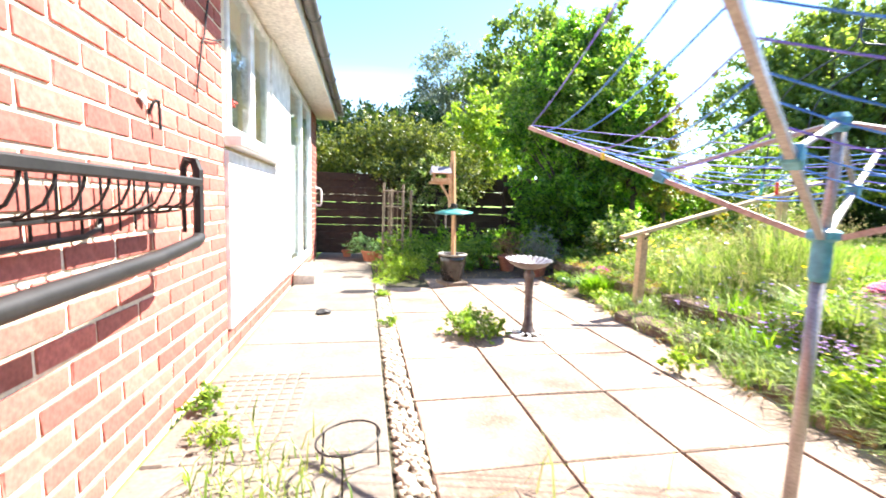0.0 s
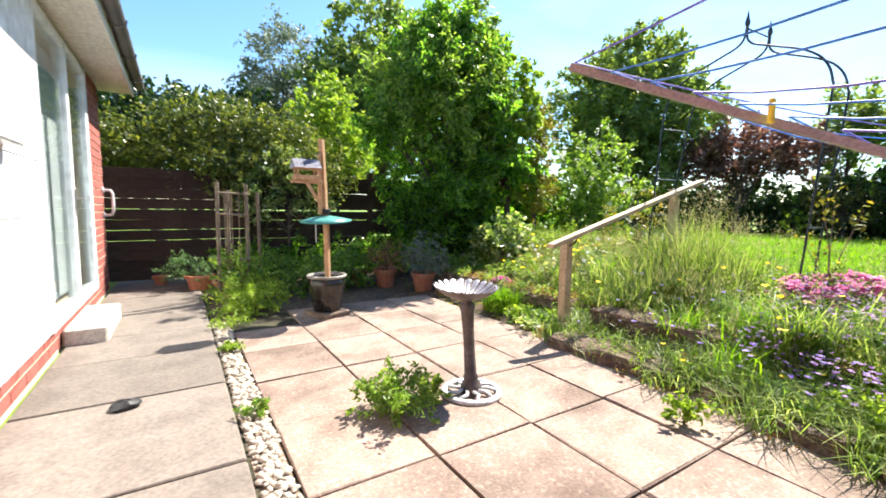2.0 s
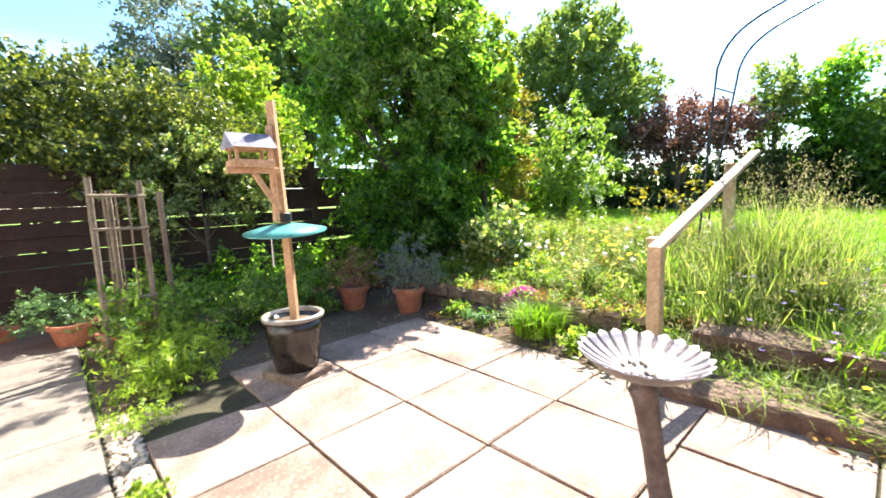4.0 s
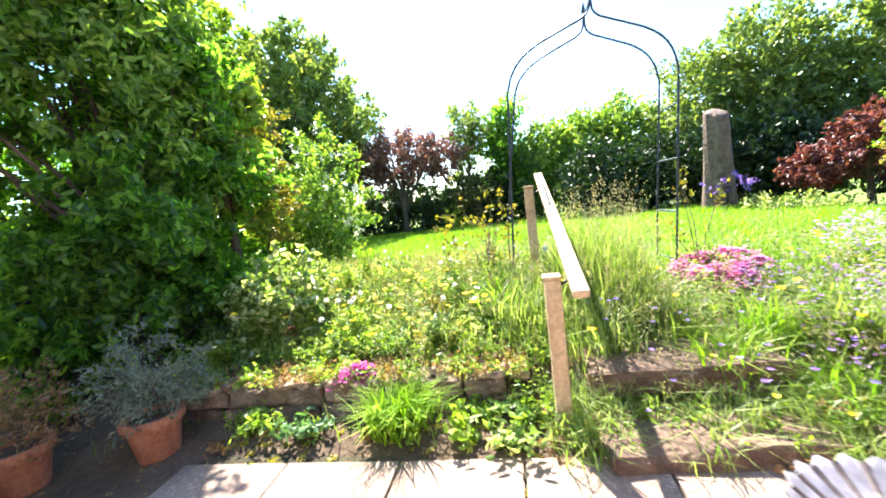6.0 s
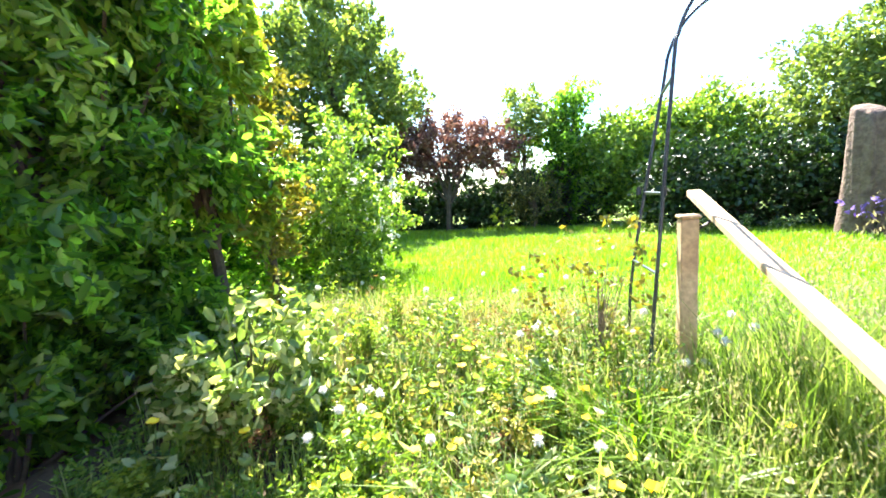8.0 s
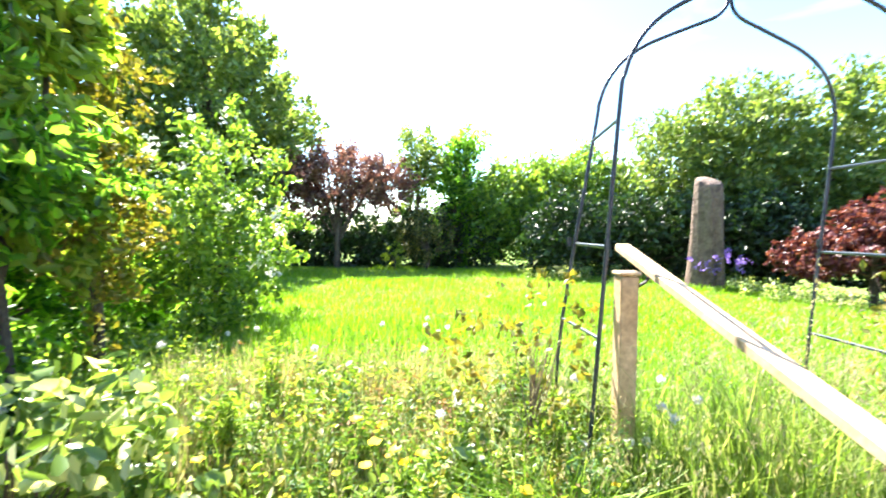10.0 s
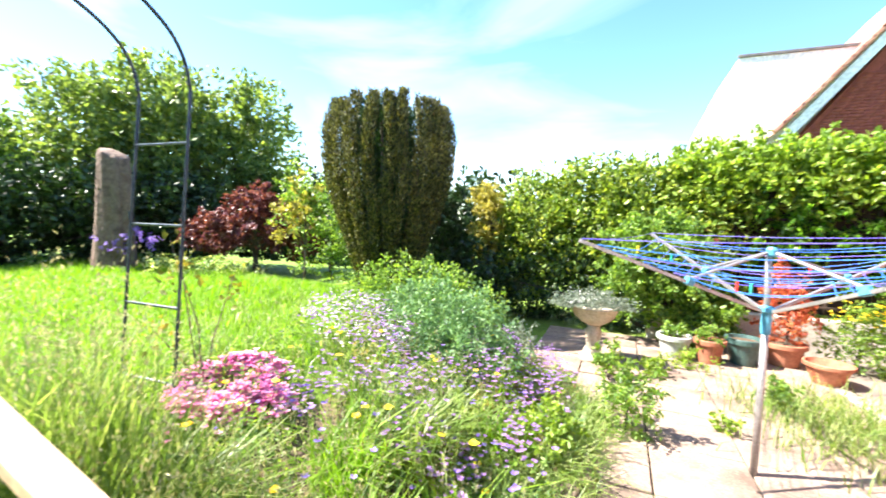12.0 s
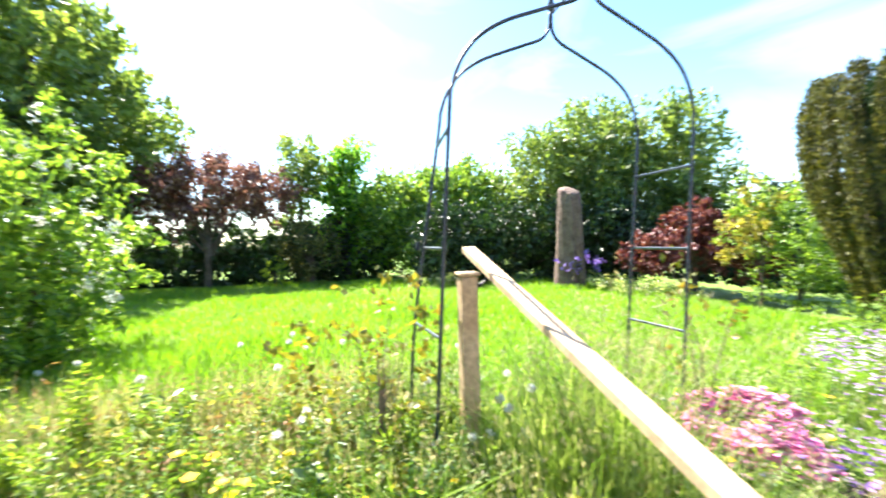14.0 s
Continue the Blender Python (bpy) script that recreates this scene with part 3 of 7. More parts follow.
    tagged(part("door_step", box(house_x + 0.005, house_x + 0.27, 6.15, 7.05, -0.02, 0.125, 0.015), M["render"]), "low pale concrete door step", "step")
    # eaves
    soff = tagged(part("soffit", box(house_x - 0.02, 1.08, Y0 - 0.2, Y1 + 0.18, TOP + 0.004, TOP + 0.024, 0.003), M["cream"]), "cream painted soffit board under the eaves", "soffit", kind="structure")
    fa = tagged(part("fascia", box(1.082, 1.104, Y0 - 0.2, Y1 + 0.18, TOP - 0.02, TOP + 0.15, 0.003), M["cream"]), "cream fascia board", "fascia", kind="structure")
    gut = thing("gutter", (0, 0, 0), "dark grey plastic half-round gutter", "gutter", kind="structure")
    bm = bmesh.new()
    prof = [(0.056 * math.cos(a), 0.056 * math.sin(a)) for a in np.linspace(math.pi, 2 * math.pi, 10)]
    prof += [(0.050 * math.cos(a), 0.050 * math.sin(a)) for a in np.linspace(2 * math.pi, math.pi, 10)]
    ends = [[bm.verts.new((1.164 + px, y, TOP + 0.13 + pz)) for px, pz in prof] for y in (Y0 - 0.2, Y1 + 0.2)]
    for k in range(len(prof)):
        bm.faces.new((ends[0][k], ends[0][(k + 1) % len(prof)], ends[1][(k + 1) % len(prof)], ends[1][k]))
    channel = part("channel", bm, M["grey_plastic"], gut, smooth=False)
    for y in np.arange(Y0, Y1, 0.92):
        b2 = bmesh.new()
        tube([(1.164 + 0.060 * math.cos(a), y, TOP + 0.13 + 0.060 * math.sin(a)) for a in np.linspace(math.pi, 2 * math.pi, 9)], 0.012, 6, b2)
        part("bracket", b2, M["grey_plastic"], channel)
    rf = thing("roof", (0, 0, 0), "dark tiled bungalow roof rising from the eaves", "roof", kind="structure")
    bm = bmesh.new()
    for k in range(14):
        xa, za = 1.18 - k * 0.26, TOP + 0.15 + k * 0.115
        vs = [bm.verts.new(c) for c in ((xa, Y0 - 0.22, za), (xa, Y1 + 0.22, za), (xa - 0.30, Y1 + 0.22, za + 0.112), (xa - 0.30, Y0 - 0.22, za + 0.112))]
        lo = [bm.verts.new(v.co - Vector((0, 0, 0.022))) for v in vs]
        bm.faces.new(vs)
        bm.faces.new(lo[::-1])
        for i in range(4):
            bm.faces.new((vs[i], lo[i], lo[(i + 1) % 4], vs[(i + 1) % 4]))
    part("tile_courses", bm, M["roof_tile"], rf)
    part("gable_wall", box(-2.4, house_x - 0.3, Y1 - 0.24, Y1 - 0.02, TOP + 0.03, TOP + 0.3), M["brick_far"], rf)
    # grab handle on the brick pier
    gh = thing("grab_handle", (house_x, 8.60, 0), "white tubular grab handle on the brick pier", "handle")
    part("bar", tube([(0.0, 0, 1.21), (0.075, 0, 1.205), (0.095, 0, 1.16), (0.095, 0, 0.96), (0.075, 0, 0.915), (0.0, 0, 0.91)], 0.015, 10), M["white"], gh, smooth=True)
    for z in (1.21, 0.91):
        part("flange", lathe([(0.034, -0.006), (0.034, 0.006)], 14), M["white"], gh).matrix_local = pose(0.006, 0, z, 0, 90, 0)


house()


def hay_rack():
    ob = thing("wall_planter", (house_x, 0, 0), "empty black wrought-iron hayrack planter hung on the brick wall", "planter")
    ya, yb = 1.30, 2.90
    for y in (ya, yb):
        part("upright", tube([(0.095, y, 0.86), (0.095, y, 1.00), (0.097, y, 1.13), (0.11, y, 1.158), (0.14, y, 1.158), (0.152, y, 1.12), (0.152, y, 0.95), (0.15, y, 0.83)], [0.009, 0.009, 0.014, 0.019, 0.021, 0.021, 0.021, 0.021], 6), M["black_iron"], ob)
        part("wall_peg", tube([(0.0, y, 0.965), (0.095, y, 0.965)], 0.007, 6), M["black_iron"], ob)
    part("top_bar", box(0.155, 0.185, ya, yb - 0.03, 1.052, 1.085, 0.006), M["black_iron"], ob)
    part("bottom_bar", tube([(0.15, yb, 0.84), (0.155, yb - 0.05, 0.825), (0.16, yb - 0.4, 0.80), (0.165, ya + 0.2, 0.775), (0.15, ya, 0.79)], 0.027, 8), M["black_iron"], ob, smooth=True)
    part("mid_rail", tube([(0.02, yb - 0.12, 0.97), (0.03, yb - 0.3, 0.945), (0.045, ya + 0.2, 0.925), (0.02, ya + 0.05, 0.94)], 0.008, 6), M["black_iron"], ob)
    part("low_rail", tube([(0.01, yb - 0.42, 0.93), (0.02, yb - 0.45, 0.90), (0.04, yb - 0.55, 0.885), (0.06, ya + 0.2, 0.865)], 0.009, 6), M["black_iron"], ob)
    for k in range(15):
        y = yb - 0.06 - k * 0.10
        if y < ya + 0.02:
            break
        part("wire", tube([(0.17, y, 1.06), (0.168, y - 0.005, 1.03), (0.15, y - 0.012, 0.985), (0.11, y - 0.022, 0.955), (0.06, y - 0.035, 0.945), (0.035, y - 0.045, 0.942)], 0.0045, 5), M["black_iron"], ob)
        part("wire", tube([(0.012, y - 0.05, 1.08), (0.012, y - 0.05, 0.885)], 0.0045, 5), M["black_iron"], ob)


hay_rack()


def wall_bits():
    hk = thing("wall_hook", (house_x, 2.87, 1.33), "bent iron hook on a patch of white filler", "hook")
    part("shank", tube([(0.0, -0.02, 0.0), (0.012, -0.02, 0.035), (0.02, -0.008, 0.055), (0.022, 0.01, 0.055), (0.02, 0.022, 0.03), (0.02, 0.024, -0.055)], 0.0065, 6), M["black_iron"], hk)
    bm = lathe([(0.026, 0.0), (0.022, 0.004), (0.012, 0.006)], 14, wave=lambda a, r, i: (0.008 * math.sin(3 * a) * (r > 0.02), 0))
    part("filler_patch", bm, M["white"], hk).matrix_local = pose(0.004, -0.07, 0.05, 0, 90, 0)
    cb = thing("cable", (house_x, 0, 0), "thin dark cable clipped to the brick wall", "cable")
    part("cord", tube([(0.006, 3.33, 1.53), (0.006, 3.42, 1.80), (0.006, 3.45, 1.84), (0.006, 3.52, 2.05), (0.006, 3.5, 2.3)], 0.005, 6), M["black_iron"], cb)
    part("cord", tube([(0.006, 3.45, 1.83), (0.008, 3.6, 1.87), (0.006, 3.78, 1.94)], 0.004, 6), M["black_iron"], cb)


wall_bits()


# ---- fence and things at the end of the patio ----
def fence():
    ob = thing("fence", (0, 0, 0), "dark brown slatted fence with gaps of daylight", "fence")
    rng = random.Random(4)
    z = 0.03
    k = 0
    while z < 1.5:
        h = 0.135
        for xa, xb in ((0.10, 2.42), (2.50, 4.30), (4.38, 6.2)):
            bm = box(xa, xb, -0.012, 0.012, 0, h, 0.003)
            p = part("slat", bm, M["dark_wood"], ob)
            p.matrix_local = pose(0, 9.05 + (k % 2) * 0.016, z, rng.uniform(-1, 1), rng.uniform(-0.25, 0.25), 0)
        z += h + (0.006 if k in (3, 4, 5, 6, 7) else -0.004)
        k += 1
    for x in (0.06, 2.46, 4.34, 6.24):
        part("post", box(x - 0.035, x + 0.035, 9.0, 9.12, -0.05, 1.62, 0.006), M["dark_wood"], ob)


fence()


def obelisk():
    ob = thing("trellis", (2.02, 7.35, 0), "weathered wooden trellis frame with climbing shoots", "trellis")
    for dx, dy, h in ((-0.14, 0, 1.30), (0.16, 0.02, 1.28), (-0.02, 0.16, 1.22), (0.30, 0.12, 1.2)):
        part("upright", tube([(dx, dy, -0.05), (dx * 0.95, dy, h)], 0.021, 6), M["old_wood"], ob)
    for z in (0.45, 0.95, 1.18):
        part("rung", tube([(-0.15, -0.02, z), (0.18, 0.0, z - 0.01)], 0.011, 6), M["old_wood"], ob)
    for k in range(3):
        part("lath", box(-0.07 + k * 0.07, -0.058 + k * 0.07, 0.02, 0.028, 0.35, 1.2, 0.002), M["old_wood"], ob)


obelisk()


def pot_mesh(r, h, lip=0.02):
    return lathe([(r * 0.66, 0), (r * 0.7, 0.01), (r * 0.92, h * 0.78), (r * 0.93, h * 0.8), (r + lip * 0.4, h * 0.81), (r + lip * 0.5, h * 0.97), (r + lip * 0.3, h),
                  (r - 0.018, h), (r - 0.03, h * 0.84), (r * 0.6, h * 0.80)], 26)


def bird_table():
    pot = thing("plant_pot", (2.71, 6.15, 0), "tall black glazed pot holding the bird table post", "plant pot")
    part("body", lathe([(0.118, 0.045), (0.126, 0.05), (0.152, 0.16), (0.170, 0.30), (0.173, 0.37), (0.158, 0.37), (0.145, 0.33)], 32), M["black_glaze"], pot, smooth=True)
    part("rim", lathe([(0.171, 0.366), (0.186, 0.372), (0.188, 0.390), (0.178, 0.396), (0.160, 0.394), (0.157, 0.37)], 32, cap=False), M["rim_glaze"], pot, smooth=True)
    part("soil", lathe([(0.15, 0.30), (0.148, 0.345), (0.05, 0.355)], 24), M["soil"], pot)
    bm = box(-0.15, 0.15, -0.16, 0.16, -0.01, 0.048, 0.012)
    tagged(part("stone_block", bm, M["stone"]), "flat stone block under the black pot", "stone").matrix_world = pose(2.71, 6.15, 0.002, 0, 0, 18)
    ob = thing("bird_table", (2.71, 6.15, 0.35), "pine bird table with a small grey felt roof on a post", "bird table", turn=0)
    part("post", tube([(0.01, 0, 0), (0.0, 0.0, 0.5), (-0.05, -0.05, 1.305)], 0.030, 4), M["pine"], ob)
    part("back_plate", box(-0.085, -0.06, -0.075, -0.03, 0.62, 1.17, 0.003), M["pine"], ob)
    hx, hy, hz = -0.215, -0.05, 0.94
    part("arm", box(hx - 0.12, -0.06, hy - 0.075, hy - 0.035, hz - 0.045, hz - 0.012, 0.003), M["pine"], ob)
    part("brace", tube([(hx + 0.02, hy - 0.055, hz - 0.04), (-0.07, hy - 0.055, hz - 0.25)], 0.018, 4), M["pine"], ob)
    tr = part("tray", box(hx - 0.12, hx + 0.11, hy - 0.10, hy + 0.06, hz - 0.01, hz + 0.004, 0.002), M["pine"], ob)
    for a in (box(-0.12, 0.11, -0.113, -0.101, -0.015, 0.03, 0.002), box(-0.12, 0.11, 0.061, 0.073, -0.015, 0.03, 0.002), box(-0.133, -0.121, -0.113, 0.073, -0.015, 0.03, 0.002), box(0.111, 0.123, -0.113, 0.073, -0.015, 0.03, 0.002)):
        part("tray_edge", a, M["pine"], tr).matrix_local = pose(hx, hy, hz)
    for dx in (-0.108, 0.098):
        for dy in (-0.09, 0.05):
            part("corner_post", box(-0.010, 0.010, -0.010, 0.010, 0.004, 0.10, 0.002), M["pine"], ob).matrix_local = pose(hx + dx, hy + dy, hz)
    for y, s in ((-0.095, 1), (0.055, -1)):
        part("eave_rail", box(-0.13, 0.12, -0.008, 0.008, 0.085, 0.105, 0.002), M["pine"], ob).matrix_local = pose(hx, hy + y, hz)
        bm = bmesh.new()
        vs = [bm.verts.new(c) for c in ((-0.15, -0.125 * s, 0.095), (0.135, -0.125 * s, 0.095), (0.135, 0.0, 0.185), (-0.15, 0.0, 0.185))]
        bm.faces.new(vs)
        bmesh.ops.solidify(bm, geom=bm.faces[:], thickness=0.010)
        part("roof_slope", bm, M["felt"], ob).matrix_local = pose(hx, hy - 0.02, hz)
    for c in list(ob.children):
        if c.name.split(".")[0] in ("tray", "corner_post", "eave_rail", "roof_slope"):
            c.matrix_basis = Matrix.Translation((-0.07, -0.06, hz)) @ Matrix.Diagonal((0.83, 0.83, 0.95, 1)) @ Matrix.Translation((0.07, 0.06, -hz)) @ c.matrix_basis
    dk = part("baffle", lathe([(0.238, -0.012), (0.241, -0.004), (0.145, 0.02), (0.05, 0.04), (0.022, 0.045), (0.022, 0.037), (0.145, 0.012), (0.235, -0.012)], 40, cap=False), M["green_metal"], ob, "shallow green enamel cone", smooth=True)
    dk.matrix_local = pose(-0.005, -0.01, 0.565, 4, -3, 0)
    part("collar", lathe([(0.045, 0), (0.045, 0.05), (0.036, 0.055)], 16), M["black_iron"], ob).matrix_local = pose(-0.01, -0.012, 0.615)
    part("hanging_rod", tube([(-0.11, -0.05, 0.56), (-0.11, -0.05, 0.36)], 0.006, 6), M["alu"], ob)


bird_table()


def bird_bath():
    ob = thing("bird_bath", (2.888, 4.02, 0), "leaning bronze-effect bird bath with a scalloped shell bowl", "bird bath")
    tilt = pose(0, 0, 0, -11, 3, 0)
    level = pose(0.015, 0.125, -0.012, 3, 0, 0) @ Matrix.Diagonal((0.91, 0.91, 1, 1))
    bm = bmesh.new()
    n = 40
    lathe([(0.165, 0.0), (0.172, 0.006), (0.172, 0.018), (0.160, 0.026), (0.145, 0.026), (0.138, 0.018), (0.138, 0.0)], n, bm, cap=False)
    for k in range(9):
        a = 2 * math.pi * k / 9
        pts = [(0.045 * math.cos(a), 0.045 * math.sin(a), 0.03), (0.09 * math.cos(a + 0.35), 0.09 * math.sin(a + 0.35), 0.026), (0.145 * math.cos(a + 0.1), 0.145 * math.sin(a + 0.1), 0.018)]
        tube(pts, 0.011, 6, bm)
    part("base_ring", bm, M["base_grey"], ob, "openwork pale cast base", smooth=True)
    part("column", lathe([(0.062, 0.0), (0.058, 0.05), (0.040, 0.075), (0.044, 0.09), (0.034, 0.11), (0.030, 0.30), (0.036, 0.45), (0.046, 0.485), (0.036, 0.498), (0.030, 0.515), (0.05, 0.535)], 20,
                          wave=lambda a, r, i: (0.003 * math.cos(8 * a) if 4 <= i <= 6 else 0, 0)), M["bath_bronze"], ob, smooth=True).matrix_local = tilt

    def scallop(a, r, i):
        k = r / 0.2
        return 0.006 * k * math.cos(22 * a), 0.0045 * k * math.cos(22 * a)
    inner = [(0.012, 0.546), (0.05, 0.547), (0.10, 0.557), (0.145, 0.575), (0.18, 0.595), (0.198, 0.608)]
    outer = [(0.202, 0.606), (0.18, 0.586), (0.145, 0.564), (0.10, 0.545), (0.06, 0.536), (0.03, 0.534)]
    part("bowl", lathe(inner + [(0.201, 0.6075)] + [(r, z + 0.006) for r, z in outer[1:]], 240, cap=True, wave=scallop), M["shell"], ob, "pale ribbed scallop shell bowl", smooth=True).matrix_local = level
    part("underside", lathe(outer[::-1], 240, cap=False, wave=scallop), M["bath_bronze"], ob, "dark bronze-coloured outside of the bowl", smooth=True).matrix_local = level
    crumbs = random.Random(12)
    for k in range(9):
        c = 2 * math.pi * crumbs.random()
        q = 0.065 * math.sqrt(crumbs.random())
        part("dry_debris", lathe([(0.004, 0), (0.012, 0.002), (0.008, 0.006), (0.002, 0.007)], 7, wave=lambda a, r, i: (0.004 * math.sin(2 * a + 9 * q), 0)), M["bark"], ob).matrix_local = level @ pose(q * math.cos(c), q * math.sin(c), 0.5485)
    for k in range(22):
        a = 2 * math.pi * (k + 0.5) / 22
        pts = []
        for r, z in inner[1:]:
            dr, dz = scallop(a, r, 0)
            pts.append(((r + dr) * math.cos(a), (r + dr) * math.sin(a), z + dz + 0.0005))
        part("groove", tube(pts, [0.0015, 0.004, 0.0065, 0.008, 0.0085], 5, None, 0.45), M["bath_bronze"], ob).matrix_local = level
    return ob


bird_bath()


# ---- rotary clothes airer ----
def airer():
    hx, hy = 2.94, 1.975
    ob = thing("rotary_airer", (hx, hy, 0), "grey metal rotary clothes airer with blue lines", "clothes airer")
    part("pole", tube([(0, 0, -0.03), (0.0, 0, 0.84)], 0.019, 14), M["alu"], ob, smooth=True)
    part("mast", tube([(0, 0, 0.84), (0.012, 0, 1.30)], 0.015, 14), M["alu"], ob, smooth=True)
    part("lower_hub", lathe([(0.022, 0.82), (0.026, 0.835), (0.026, 0.94), (0.042, 0.95), (0.042, 0.97), (0.024, 0.98)], 16), M["blue_plastic"], ob, smooth=False)
    part("top_hub", lathe([(0.020, 1.255), (0.028, 1.265), (0.028, 1.295), (0.018, 1.31)], 16), M["blue_plastic"], ob, smooth=False)
    a0 = math.atan2(0.97, -0.55)
    length, rises = 1.115, (0.44, 0.43, 0.39, 0.36)
    tips = []
    for k in range(4):
        a = a0 + k * math.pi / 2
        c, s = math.cos(a), math.sin(a)
        tips.append((c, s))
        rise = rises[k]
        arm = part("arm", tube([(0.04 * c, 0.04 * s, 0.955), (length * c, length * s, 0.955 + rise)], 0.0125, 4), M["alu"], ob)
        part("strut", tube([(0.03 * c, 0.03 * s, 1.275), (0.47 * c, 0.47 * s, 0.955 + rise * 0.47 / length + 0.02)], 0.0085, 8), M["alu"], ob)
        part("clip", box(-0.024, 0.024, -0.019, 0.019, -0.022, 0.024, 0.005), M["blue_plastic"], arm).matrix_local = pose(0.48 * c, 0.48 * s, 0.955 + rise * 0.48 / length, 0, -21, math.degrees(a))
    rng = random.Random(7)
    for i in range(9):
        f = 0.36 + 0.63 * i / 8
        for k in range(4):
            (c0, s0), (c1, s1) = tips[k], tips[(k + 1) % 4]
            za, zb = (0.955 + rises[q % 4] * f + 0.014 for q in (k, k + 1))
            pts = []
            sag = 0.02 if i == 8 else 0.045 + 0.04 * rng.random()
            for j in range(9):
                u = j / 8
                pts.append((length * f * (c0 * (1 - u) + c1 * u), length * f * (s0 * (1 - u) + s1 * u), za * (1 - u) + zb * u - sag * 4 * u * (1 - u)))
            part("washing_line", tube(pts, 0.0023, 5), M["line_violet" if i % 3 == 2 else "line_blue"], ob)
    # pegs
    for k, f, u, col, lab in ((0, 0.66, 0.05, "yellow", "yellow"), (3, 0.52, 0.35, "red", "red"), (3, 0.52, 0.42, "green", "green"), (2, 0.9, 0.45, "yellow", "yellow"), (1, 0.6, 0.3, "red", "red"), (2, 0.7, 0.2, "green", "green")):
        (c0, s0), (c1, s1) = tips[k], tips[(k + 1) % 4]
        x, y = hx + length * f * (c0 * (1 - u) + c1 * u), hy + length * f * (s0 * (1 - u) + s1 * u)
        z = 0.955 + (rises[k] * (1 - u) + rises[(k + 1) % 4] * u) * f + 0.014 - 0.2 * u * (1 - u)
        pg = thing("clothes_peg", (x, y, z), lab + " plastic clothes peg clipped on a washing line", "peg", "pegs on the airer", turn=20 * k)
        part("jaw", box(-0.007, -0.001, -0.005, 0.005, -0.036, 0.014, 0.002), M[col], pg)
        part("jaw", box(0.001, 0.007, -0.005, 0.005, -0.036, 0.014, 0.002), M[col], pg)


airer()


# ---- handrail, arch, steps, low wall ----
def handrail():
    ob = thing("handrail", (0, 0, 0), "bleached timber handrail on two square posts by the garden steps", "handrail")
    g1, g2 = float(land(4.22, 4.55)), float(land(5.76, 4.55))
    p1 = part("post", box(4.185, 4.26, 4.52, 4.595, g1 - 0.1, 0.775, 0.005), M["rail_wood"], ob)
    part("cap", box(4.178, 4.267, 4.513, 4.602, 0.777, 0.795, 0.006), M["rail_wood"], p1)
    p2 = part("post", box(5.72, 5.795, 4.515, 4.59, g2 - 0.1, 1.235, 0.005), M["rail_wood"], ob)
    part("cap", box(5.713, 5.802, 4.508, 4.597, 1.237, 1.255, 0.006), M["rail_wood"], p2)
    a, b = Vector((3.94, 4.467, 0.757)), Vector((6.05, 4.445, 1.345))
    slope = math.degrees(math.atan2(b.z - a.z, b.x - a.x))
    bm = box(0, (b - a).length, -0.034, 0.034, -0.017, 0.017, 0.004)
    part("rail", bm, M["rail_wood"], ob).matrix_local = pose(*a, 0, -slope, math.degrees(math.atan2(b.y - a.y, b.x - a.x)))
    for x, z in ((4.22, 0.745), (5.757, 1.18)):
        part("bracket", tube([(x, 4.52, z), (x, 4.47, z + 0.03), (x, 4.445, z + 0.07)], 0.008, 6), M["black_iron"], ob)


handrail()


